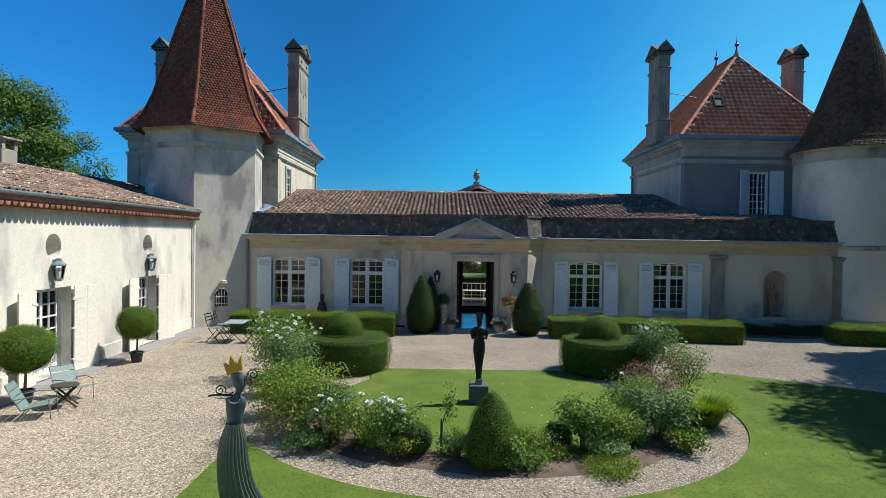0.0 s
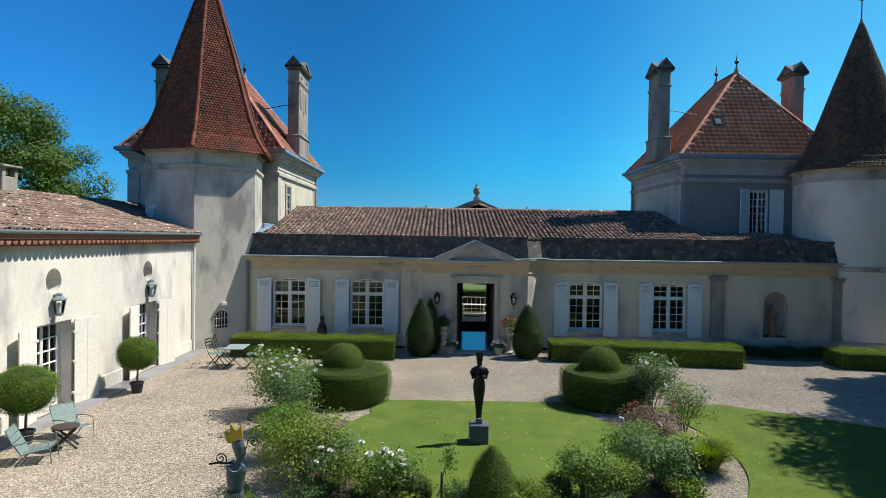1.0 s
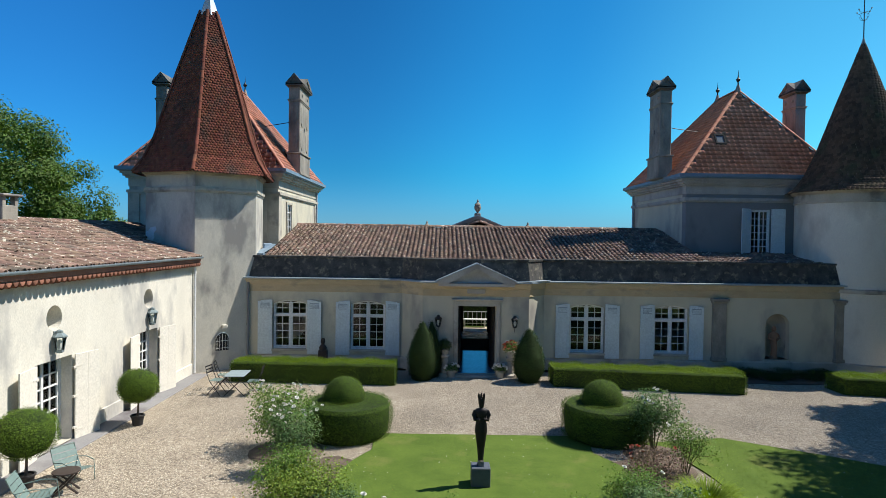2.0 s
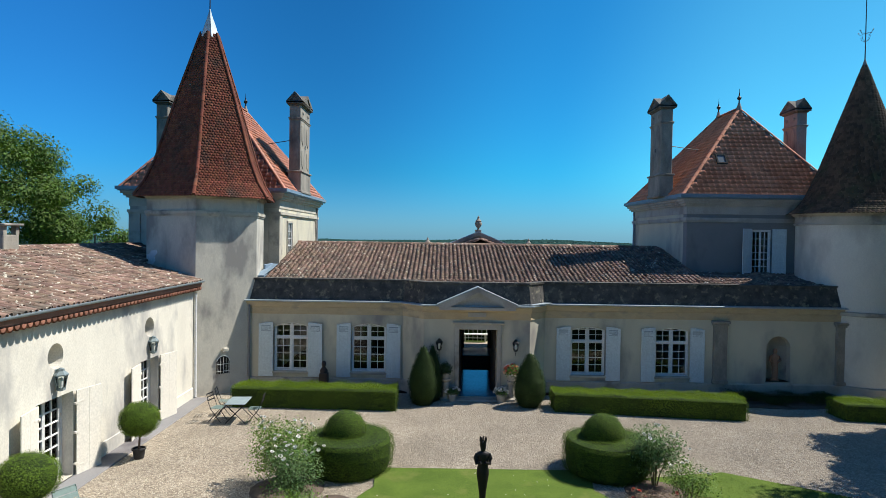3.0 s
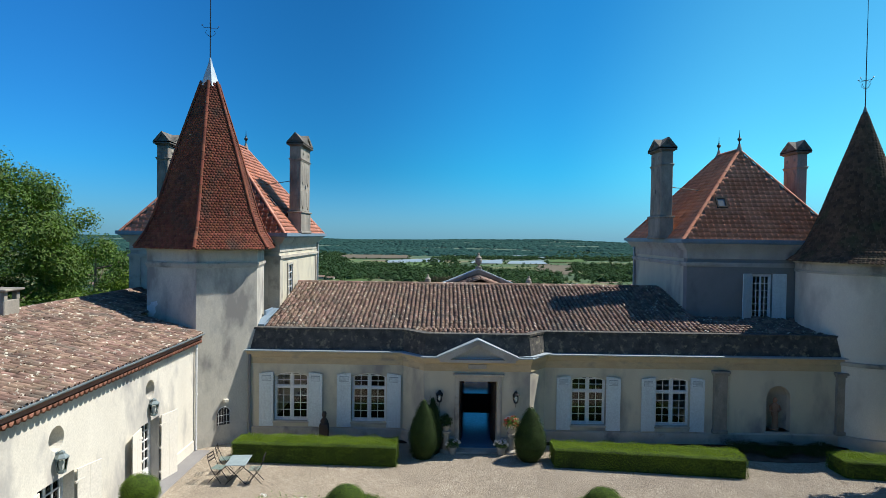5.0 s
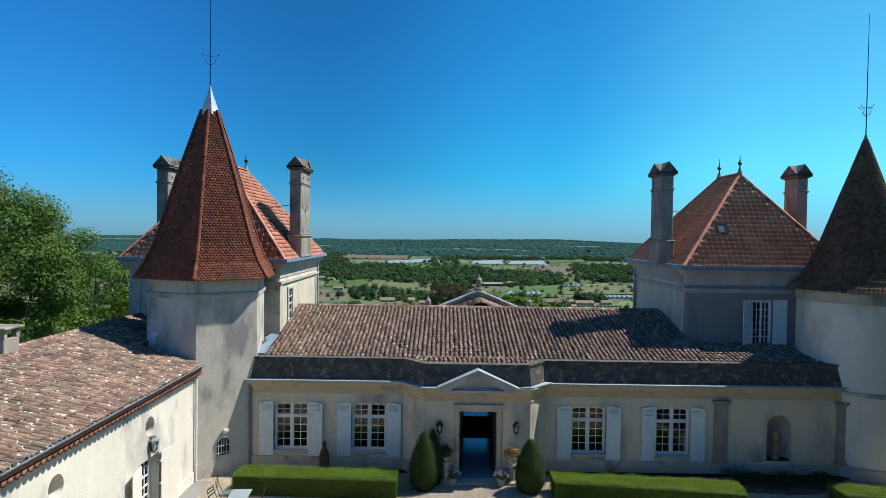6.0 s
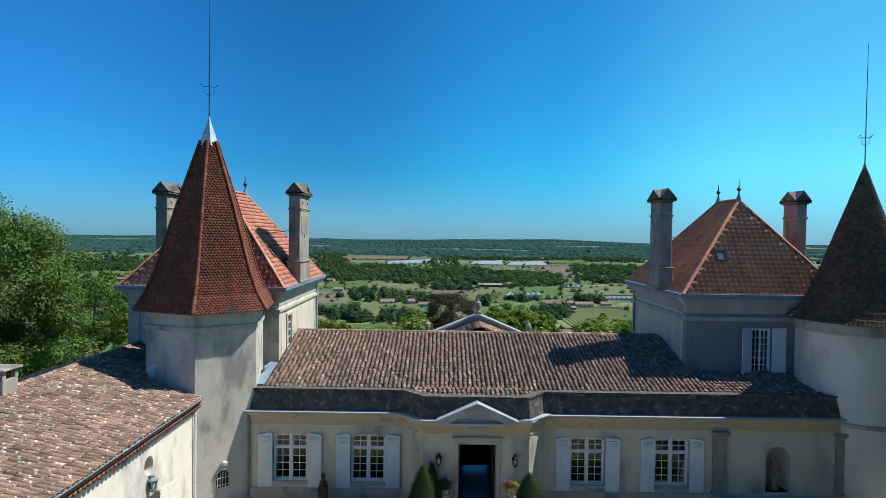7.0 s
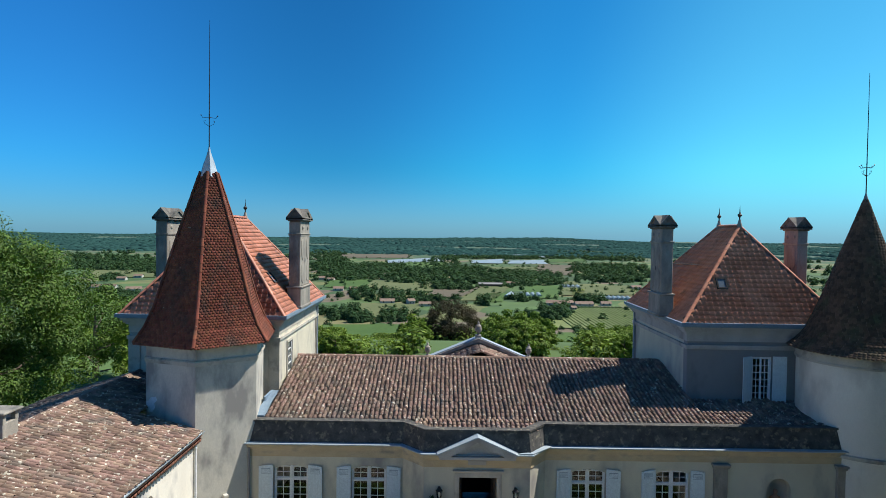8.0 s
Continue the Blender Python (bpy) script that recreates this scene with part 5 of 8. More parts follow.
        if along == "x":
            vs = [(v, u, w_) for u, v, w_ in vs]
        b.add(vs, [(i, (i + 1) % 5, 5 + (i + 1) % 5, 5 + i) for i in range(5)])

    gable("y", e, f, z2)
    gable("x", f, e, z2 - 0.01)
    part("cap", b, M_CAP, c, "lichen-darkened gabled stone cap")
    return c


M_CAP = surface("dark_lichened_stone", (0.15, 0.142, 0.125), (0.09, 0.086, 0.078), (0.23, 0.215, 0.185), 3.0, 35, 0.95, 0.5, (1, 1, 1), (0.06, 0.06, 0.056), 2.0, 0.4)
M_CHIMPINK = surface("pinkish_chimney_stone", (0.279, 0.254, 0.224), (0.177, 0.165, 0.148), (0.353, 0.326, 0.286), 1.6, 35, 0.92, 0.4, (1, 1, 0.5), (0.18, 0.15, 0.13), 1.1, 0.3)
chimney(-6.97, 29.5, 7.75, 12.36, M_CHIM, "tall weathered stone chimney with carved panels and gabled cap", 0.52, 1.9)
chimney(-13.02, 29.4, 7.75, 12.30, M_CHIM, "tall weathered stone chimney rising behind the spire", 0.52, 1.9)
chimney(9.75, 28.35, 7.75, 12.25, M_CHIM, "tall weathered stone chimney with gabled cap on the red roof")
chimney(15.9, 28.5, 7.75, 12.25, M_CHIMPINK, "pinkish stone chimney with gabled cap behind the red roof", 0.46, 1.1)

c = thing("chimney", "squat rendered chimney with open sides on the wing roof", "chimney", (-13.0, 18.0, 5.1))
part("shaft", Build().box(-0.4, 0.4, -0.33, 0.33, -0.5, 0.62, bevel=0.02), M_CHIM, c)
for sx in (-1, 1):
    for sy in (-1, 1):
        part("pier", Build().box(sx * 0.33 - 0.07, sx * 0.33 + 0.07, sy * 0.26 - 0.07, sy * 0.26 + 0.07, 0.62, 0.88), M_CHIM, c)
part("slab", Build().box(-0.5, 0.5, -0.42, 0.42, 0.88, 0.95, bevel=0.02), M_CHIM, c)


def finial(x, y, z, h, label="dark iron finial with a ball on the roof ridge"):
    f = thing("roof_finial", label, "finial", (x, y, z), group="roof finials")
    part("base", Build().lathe([(0.13, -0.12), (0.11, 0.1), (0.07, 0.2), (0.05, 0.3)], 10), M_CHIM, f, smooth=True)
    part("spike", Build().lathe([(0.03, 0.25), (0.03, 0.42), (0.09, 0.48), (0.10, 0.54), (0.04, 0.6), (0.02, 0.7), (0.005, h)], 8), M_IRON, f, smooth=True)


for x, y in ((-10.09, 28.5), (-10.09, 31.2), (13.225, 28.3), (13.225, 30.4)):
    finial(x, y, 11.92 if x < 0 else 11.80, 0.95)


def rod(x, y, z, h, label):
    r = thing("lightning_rod", label, "lightning rod", (x, y, z), group="lightning rods")
    mast = part("mast", Build().tube([(0, 0, -0.2), (0, 0, h * 0.5), (0, 0, h)], [0.022, 0.016, 0.009]), M_IRON, r)
    b = Build()
    for a in (0, 90):
        ca, sa = math.cos(radians(a + 20)), math.sin(radians(a + 20))
        b.tube([(-0.3 * ca, -0.3 * sa, 1.28), (-0.24 * ca, -0.24 * sa, 1.18), (0, 0, 1.2), (0.24 * ca, 0.24 * sa, 1.18), (0.3 * ca, 0.3 * sa, 1.28)], 0.009)
        for s in (-1, 1):
            b.lathe([(0.0, 1.24), (0.035, 1.27), (0.0, 1.30)], 6, m=Matrix.Translation((s * 0.3 * ca, s * 0.3 * sa, 0)))
            b.tube([(0, 0, 0.85), (s * 0.16 * ca, s * 0.16 * sa, 0.95), (s * 0.2 * ca, s * 0.2 * sa, 1.05), (s * 0.13 * ca, s * 0.13 * sa, 1.08)], 0.008)
    part("ornament", b, M_IRON, mast)


rod(*HC, 14.45, 4.9, "thin iron lightning rod on the hexagonal spire")
rod(*RC, 12.95, 4.9, "thin iron lightning rod on the conical roof")


def skylight(x, y, z, sx, sy, tilt, turn, label):
    s = thing("skylight", label, "skylight", (x, y, z), group="skylights")
    s.matrix_world = pose(x, y, z, 0, 0, turn) @ pose(0, 0, 0, tilt, 0, 0)
    part("frame", Build().box(-sx, -sx + 0.06, -sy, sy, -0.05, 0.1).box(sx - 0.06, sx, -sy, sy, -0.05, 0.1).box(-sx, sx, -sy, -sy + 0.06, -0.05, 0.101).box(-sx, sx, sy - 0.06, sy, -0.05, 0.101), M_SKYFRAME, s)
    part("pane", Build().box(-sx + 0.05, sx - 0.05, -sy + 0.05, sy - 0.05, 0.05, 0.07), M_SLATEGLASS, s)


M_SLATEGLASS = plain("skylight_glass", (0.10, 0.13, 0.15), 0.2, spec=0.6)
M_SKYFRAME = plain("dark_skylight_frame", (0.03, 0.03, 0.03), 0.85, spec=0.1)
pitch_e = math.degrees(math.atan2(11.75 - 7.70, 28.3 - 25.72))
sk = 0.385
skylight(11.74, 25.72 + (28.3 - 25.72) * sk, 7.70 + (11.75 - 7.70) * sk + 0.05, 0.22, 0.26, pitch_e, 0, "small dark skylight in the red tiled roof")
pitch_w = math.degrees(math.atan2(11.75 - 7.70, 3.33))
skylight(-6.76 - 3.33 * 0.35, 28.1, 7.70 + 4.05 * 0.35 + 0.05, 0.26, 0.3, pitch_w, 90, "small dark skylight in the red tiled roof")
for (x0, y0, z0), (x1, y1, z1) in (((-6.9, 28.6, 10.2), (-8.4, 28.9, 10.0)), ((10.2, 28.3, 10.1), (11.9, 28.9, 10.0))):
    tagged(part("tie_rod", Build().tube([(x0, y0, z0), (x1, y1, z1)], 0.018), M_IRON), "thin iron rod tying the chimney to the roof", "tie rod", group="chimney ties")

# rear pediment and its urns
GY = 31.2
b = Build()
gp = [(-0.72, 4.4), (4.04, 4.4), (4.04, 4.95), (1.66, 5.93), (-0.72, 4.95)]
b.add([(x, GY, z) for x, z in gp] + [(x, GY + 0.5, z) for x, z in gp], [(0, 1, 2, 3, 4), (9, 8, 7, 6, 5)] + [(i, (i + 1) % 5, 5 + (i + 1) % 5, 5 + i) for i in range(5)])
tagged(part("rear_pediment", b, M_CHIM), "grey stone gable of the garden front", "pediment", kind="structure")
b = Build()
for s in (-1, 1):
    e = -0.85 if s < 0 else 4.17
    for dy, dz, hz in ((-0.12, 0.0, 0.16), (0.0, 0.16, 0.05)):
        b.add([(e, GY + dy, 4.88 + dz), (1.66, GY + dy, 5.92 + dz), (1.66, GY + dy, 5.92 + dz + hz), (e, GY + dy, 4.88 + dz + hz), (e, GY + 0.55, 4.88 + dz), (1.66, GY + 0.55, 5.92 + dz), (1.66, GY + 0.55, 5.92 + dz + hz), (e, GY + 0.55, 4.88 + dz + hz)],
              [(0, 1, 2, 3), (7, 6, 5, 4), (0, 4, 5, 1), (1, 5, 6, 2), (2, 6, 7, 3), (3, 7, 4, 0)], 0 if dz == 0 else 1)
tagged(part("trim_rear_pediment", b, [M_CHIM, M_ZINC]), "stone mouldings and zinc flashing of the rear gable", "trim", kind="structure")
tiled("roof_rear_gable", "small canal-tiled roof running back to the garden gable", [((0.03, GY, 5.1), (0.03, 29.4, 5.1), (1.66, 29.4, 5.72), (1.66, GY, 5.72)), ((3.29, 29.4, 5.1), (3.29, GY, 5.1), (1.66, GY, 5.72), (1.66, 29.4, 5.72))],
      canal_shape(0.160, 0.36, 0.078), 0.182, 0.285, M_CANAL, M_CANAL_BASE, 0.012)


def urn(x, y, z, s, label):
    u = thing("stone_urn", label, "urn", (x, y, z), group="stone urns on the gable")
    part("pedestal", Build().box(-0.16 * s, 0.16 * s, -0.16 * s, 0.16 * s, -0.1, 0.14 * s, bevel=0.02), M_CHIM, u)
    part("vase", Build().lathe([(0.08 * s, 0.14 * s), (0.05 * s, 0.2 * s), (0.16 * s, 0.34 * s), (0.19 * s, 0.46 * s), (0.15 * s, 0.56 * s), (0.17 * s, 0.6 * s), (0.10 * s, 0.68 * s), (0.05 * s, 0.74 * s), (0.06 * s, 0.8 * s), (0.01, 0.88 * s)], 14), M_CHIM, u, smooth=True)


urn(1.66, GY + 0.2, 6.08, 0.95, "weathered stone urn on the gable's top")
urn(-0.89, GY + 0.2, 5.05, 0.85, "weathered stone urn on the gable's corner")
urn(4.21, GY + 0.2, 5.05, 0.85, "weathered stone urn on the gable's corner")

# wing eave: scalloped tile course, gutter and downpipe
gen = thing("eave_course", "scalloped course of orange tiles under the wing eave", "eave tiles", (0, 0, 0), kind="structure")
vt, ft = canal_shape(0.2, 0.42, 0.12, 7)
ft = ft + [(16 + i, 17 + i, 22 - i, 23 - i) for i in range(3)]
VS, FS, n0 = [], [], 0
for z, x, off in ((3.965, -9.06, 0.0),):
    ys = np.arange(-7.9 + off, 21.95, 0.2)
    P = np.stack([np.full_like(ys, x), ys, np.full_like(ys, z)], 1)
    one = np.ones((len(ys), 1))
    vv, ff = stamp(vt, ft, P, one * np.array([[0, 1, 0]]), one * np.array([[1, 0, 0.0]]), one * np.array([[0, 0, -1.0]]))
    VS.append(vv)
    FS.append(ff + n0)
    n0 += len(vv)
e = part("tiles", fast_mesh("tiles", np.concatenate(VS), np.concatenate(FS), M_ORANGE), None, gen)
e["kind"] = "stuff"
part("fillet", Build().box(-9.2, -8.69, -8, 22.05, 3.945, 3.985), M_ORANGE, gen)
part("bed", Build().box(-9.2, -8.655, -8, 22.05, 3.987, 4.09), M_ORANGE, gen)


def half_gutter(name, a, b_, r, label):
    a, b_ = Vector(a), Vector(b_)
    d = (b_ - a).normalized()
    side = d.cross(Vector((0, 0, 1)))
    bd = Build()
    verts = []
    for p in (a, b_):
        for rr in (r, r * 0.88):
            for i in range(9):
                w_ = math.pi * i / 8
                verts.append(p + side * math.cos(w_) * rr - Vector((0, 0, math.sin(w_) * rr)))
    f = [(i, i + 1, 18 + i + 1, 18 + i) for i in range(8)] + [(9 + i, 27 + i, 27 + i + 1, 9 + i + 1) for i in range(8)] + [(0, 18, 27, 9), (8, 17, 35, 26)]
    bd.add(verts, f)
    g = tagged(part(name, bd, M_ZINC, smooth=True), label, "gutter", kind="structure")
    return g


half_gutter("trim_wing_gutter", (-8.63, -8, 4.17), (-8.63, 22.05, 4.17), 0.082, "half-round zinc gutter along the wing eave")
pipes = [((WX + 0.07, 21.85), 4.0, M_WHITE, "white downpipe at the corner of the wing"), ((15.33, 23.12), 3.3, M_PAVGREY, "grey downpipe beside the round tower"), ((-7.33, 23.2), 3.2, M_PAVGREY, "grey downpipe in the corner of the front"), ((PE[0] - 0.08, PE[3] - 0.25), 7.6, M_ZINC, "zinc downpipe at the pavilion corner"), ((PW[1] + 0.08, PW[3] - 0.25), 7.6, M_ZINC, "zinc downpipe at the pavilion corner")]
for (x, y), top, mt, label in pipes:
    p = thing("downpipe", label, "downpipe", (x, y, 0), group="downpipes")
    part("pipe", Build().tube([(0, 0, 0.05), (0, 0, top)], 0.045, 10), mt, p, smooth=True)
    for zz in (0.6, top * 0.5, top - 0.4):
        part("clip", Build().lathe([(0.056, zz), (0.056, zz + 0.05)], 10), mt, p)
# lead valley beside the tower
tagged(part("lead_flashing", Build().box(-7.35, -6.95, 23.75, 26.2, 4.2, 4.26, m=None).add([(-7.35, 24.0, 4.26), (-7.0, 24.0, 4.26), (-7.0, 26.2, 4.6), (-7.35, 26.2, 4.6)], [(0, 1, 2, 3)]).box(-7.36, -7.27, 25.1, 26.2, 4.2, 4.62, bevel=0.02), M_GUTTER), "blue-grey zinc valley between tower and tiled roof", "flashing", kind="structure")


def lantern(name, x, y, z, turn, s, material, label, reach=0.16, tail=False):
    l = thing(name, label, "wall lamp", (x, y, z), turn, group="wall lanterns")
    b = Build().box(-0.04, 0.04, -0.02, 0.0, 0.30 * s, 0.54 * s, bevel=0.006).tube([(0, -0.01, 0.5 * s), (0, -reach * s, 0.57 * s)], 0.012)
    part("bracket", b, material, l)
    c = Matrix.Translation((0, -reach * s, 0))
    f = Build()
    r0, r1 = 0.095 * s, 0.15 * s
    for k in range(6):
        a = 2 * math.pi * k / 6
        f.tube([(r0 * math.cos(a), r0 * math.sin(a), 0.06 * s), (r1 * math.cos(a), r1 * math.sin(a), 0.40 * s)], 0.010 * s, 4, m=c)
    f.lathe([(r0 * 0.5, 0.0), (r0 * 1.1, 0.03 * s), (r0 * 1.1, 0.07 * s)], 6, m=c)
    f.lathe([(r1 * 1.15, 0.39 * s), (r1 * 1.15, 0.42 * s), (r1 * 0.75, 0.48 * s), (r1 * 0.55, 0.50 * s), (r1 * 0.5, 0.55 * s), (0.02, 0.58 * s)], 6, m=c)
    if tail:
        f.tube([(0, 0, 0.02), (0, 0, -0.12 * s), (0, reach * s * 0.5, -0.2 * s), (0, reach * s, -0.22 * s)], 0.014 * s, 6, m=c)
    fr = part("frame", f, material, l)
    g = part("glass", Build().lathe([(r0 * 0.95, 0.07 * s), (r1 * 0.95, 0.39 * s)], 6, m=c), M_GLASS, fr)
    g.visible_shadow = False
    part("bulb", Build().lathe([(0.02, 0.08 * s), (0.045, 0.14 * s), (0.06, 0.26 * s), (0.03, 0.33 * s)], 8, m=c), M_WHITE, l, smooth=True)


lantern("wall_lantern", WX, 14.08, 2.22, 90, 0.92, M_VERDI, "blue-green hexagonal wall lantern on the wing", 0.13)
lantern("wall_lantern", WX, 18.57, 2.22, 90, 0.92, M_VERDI, "blue-green hexagonal wall lantern on the wing", 0.13)
for x in (-0.19, 2.57):
    lantern("wall_lantern", x, 22.45, 1.74, 0, 0.76, M_IRON, "black iron wall lantern beside the entrance", 0.17, True)
bl = thing("bulkhead_light", "small grey outdoor spotlight on the tower wall", "wall lamp", on_tower(1.06, 1.55), fang)
part("housing", Build().box(-0.09, 0.09, -0.16, 0.0, 0.0, 0.12, bevel=0.02), M_TOWER, bl)
part("lens", Build().box(-0.07, 0.07, -0.14, -0.02, -0.015, 0.0), M_WHITE, bl)


# a pale mended spot of plaster low on the tower
ta, tb_ = Vector(HX[5]), Vector(HX[0])
td = (tb_ - ta).normalized()
tn = Vector((td.y, -td.x))
spot = [(0.02, 4.75), (0.12, 4.62), (0.30, 4.66), (0.42, 4.82), (0.38, 4.98), (0.52, 5.10), (0.46, 5.22), (0.24, 5.18), (0.14, 5.06), (0.03, 5.02)]
b = Build()
verts = [(ta.x + td.x * u + tn.x * o, ta.y + td.y * u + tn.y * o, z) for o in (-0.01, 0.012) for u, z in spot]
n = len(spot)
b.add(verts, [tuple(range(n - 1, -1, -1)), tuple(range(n, 2 * n))] + [(i, (i + 1) % n, n + (i + 1) % n, n + i) for i in range(n)])
tagged(part("plaster_patch", b, M_WHITE), "pale mended patch of plaster on the tower wall", "plaster", kind="structure")

# ---- planting helpers ----
LEAF = [(-0.5, 0.0, 0.0), (0.0, -0.5, 0.06), (0.5, 0.0, 0.0), (0.0, 0.5, 0.06)]
LEAF_F = [(0, 1, 2, 3)]
grow = np.random.default_rng(11)


def leaf_mesh(name, pts, normals, size, material, spread=0.45, aspect=0.5, vary=0.4):
    """Small leaves at many places, each turned roughly along its normal."""
    n = len(pts)
    nn = unit(normals + grow.normal(0, spread, (n, 3)))
    t = unit(np.cross(nn, grow.normal(0, 1, (n, 3))))
    bt = np.cross(nn, t)
    s = size * (1 + vary * grow.uniform(-1, 1, (n, 1)))
    v, f = stamp(LEAF, LEAF_F, pts, t * s * aspect, bt * s, nn * s)
    return fast_mesh(name, v, f, material)


def on_ellipsoid(n, r, lo=-1.0, hi=1.0, power=1.0):
    z = grow.uniform(lo, hi, n)
    a = grow.uniform(0, 2 * math.pi, n)
    q = np.sqrt(np.maximum(0, 1 - z * z))
    d = np.stack([q * np.cos(a), q * np.sin(a), z], 1)
    return d * np.array(r), unit(d / np.array(r))


def on_lathe(n, profile):
    """Points over a turned shape, evenly by area."""
    pr = np.array(profile, float)
    seg = np.diff(pr, axis=0)
    area = np.linalg.norm(seg, axis=1) * (pr[:-1, 0] + pr[1:, 0]) + 1e-6
    k = grow.choice(len(seg), n, p=area / area.sum())
    t = grow.uniform(0, 1, n)
    r0, r1 = pr[k, 0], pr[k + 1, 0]
    t = np.where(r0 + r1 > 0, t, t)
    r, z = r0 + (r1 - r0) * t, pr[k, 1] + seg[k, 1] * t
    a = grow.uniform(0, 2 * math.pi, n)
    nx, nz = seg[k, 1], -seg[k, 0]
    nrm = np.stack([nx * np.cos(a), nx * np.sin(a), nz], 1)
    return np.stack([r * np.cos(a), r * np.sin(a), z], 1), unit(nrm)


def clipped(name, at, profile, n, size, material, label, category, group="", rough=0.025, core=0.94):
    """A clipped evergreen: a dark core and a shell of small leaves."""
    t = thing(name, label, category, at, group=group)
    b = Build().lathe([(max(0.01, r * core), z * 0.985) for r, z in profile], 28)
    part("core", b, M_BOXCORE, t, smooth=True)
    p, nr = on_lathe(n, profile)
    p = p + nr * grow.normal(0, rough, (n, 1))
    bump = np.array([noise.noise(Vector(q) * 3.0) for q in p])[:, None]
    p = p + nr * bump * rough * 1.6
    part("foliage", leaf_mesh("foliage", p, nr, size, material, 0.2), None, t)
    return t


def round_profile(r, z0, z1, k=9, sharp=1.0):
    """A turned outline, from the foot to the top."""
    out = []
    for i in range(k + 1):
        a = -math.pi / 2 + math.pi * i / k
        out.append((r * max(0.0, math.cos(a)) ** sharp, (z0 + z1) / 2 + (z1 - z0) / 2 * math.sin(a)))
    return out


def hedge(name, corners, h, n, size, label, wob=0.08, material=None):
    """A clipped hedge over a four-cornered plan."""
    c = np.array(corners, float)
    t = thing(name, label, "hedge", (0, 0, 0), group="clipped hedges before the house")
    cen = c.mean(0)
    inner = cen + (c - cen) * np.array([0.985, 0.93])
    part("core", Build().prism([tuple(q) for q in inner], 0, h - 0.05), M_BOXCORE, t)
    P_, N_ = [], []
    for i in range(4):
        a, b_ = c[i], c[(i + 1) % 4]
        k = int(n * np.linalg.norm(b_ - a) * h)
        u, z = grow.uniform(0, 1, (k, 1)), grow.uniform(0, 1, (k, 1)) * h
        d = unit(b_ - a)
        P_.append(np.concatenate([a + (b_ - a) * u, z], 1))
        N_.append(np.repeat([[d[1], -d[0], 0.0]], k, 0))
    k = int(n * 1.6 * np.linalg.norm(c[1] - c[0]) * np.linalg.norm(c[2] - c[1]))
    u, v = grow.uniform(0, 1, (k, 1)), grow.uniform(0, 1, (k, 1))
    top = (c[0] * (1 - u) + c[1] * u) * (1 - v) + (c[3] * (1 - u) + c[2] * u) * v
    P_.append(np.concatenate([top, np.full((k, 1), h)], 1))
    N_.append(np.repeat([[0, 0, 1.0]], k, 0))
    p, nr = np.concatenate(P_), np.concatenate(N_)
    w_ = np.array([noise.noise(Vector((q[0] * 1.3, q[1] * 1.3, q[2] * 2))) for q in p])[:, None]
    p = p + unit(nr) * (w_ * wob + grow.normal(0, 0.025, (len(p), 1)))
    part("foliage", leaf_mesh("foliage", p, nr, size, material or M_BALL, 0.2), None, t)
    if material:
        return t
    k = int(1300 * np.linalg.norm(c[1] - c[0]))
    u, v = grow.uniform(0, 1, (k, 1)), grow.uniform(0.1, 0.9, (k, 1))
    top = (c[0] * (1 - u) + c[1] * u) * (1 - v) + (c[3] * (1 - u) + c[2] * u) * v
    q = np.concatenate([top, np.full((k, 1), h) + grow.uniform(0.0, 0.15, (k, 1)) * (0.35 + np.sin(3.1 * top[:, :1]) ** 2 * 0.65)], 1)
    part("new_growth", leaf_mesh("new_growth", q, np.tile([[0.0, -1.0, 0.0]], (k, 1)), size * 2.0, M_FRESH, 0.5, 0.16), None, t)["kind"] = "stuff"
    return t


def blossom_mesh(r, material, name="blossom"):
    """A full double rose: rings of cupped petals that close towards the heart."""
    b = Build()
    for ring_, (k, rr, tilt) in enumerate(((7, r, 0.15), (6, r * 0.9, 0.55), (5, r * 0.75, 0.95), (4, r * 0.6, 1.25))):
        for i in range(k):
            a = 2 * math.pi * i / k + ring_ * 0.5
            m = Matrix.Rotation(a, 4, "Z") @ Matrix.Rotation(-tilt, 4, "Y")
            b.add([(0, 0, 0), (rr * 0.55, -rr * 0.55, 0.06 * rr), (rr, -rr * 0.22, rr * 0.25), (rr, rr * 0.22, rr * 0.25), (rr * 0.55, rr * 0.55, 0.06 * rr)], [(0, 1, 2, 3, 4)], m=m)
    return b.mesh(name, material, True)


BLOOM_W = blossom_mesh(0.055, M_PETAL)
BLOOM_BIG = blossom_mesh(0.072, M_PETAL)
BLOOM_PEACH = blossom_mesh(0.055, M_PETALPEACH)
BLOOM_RED = blossom_mesh(0.055, M_PETALRED)


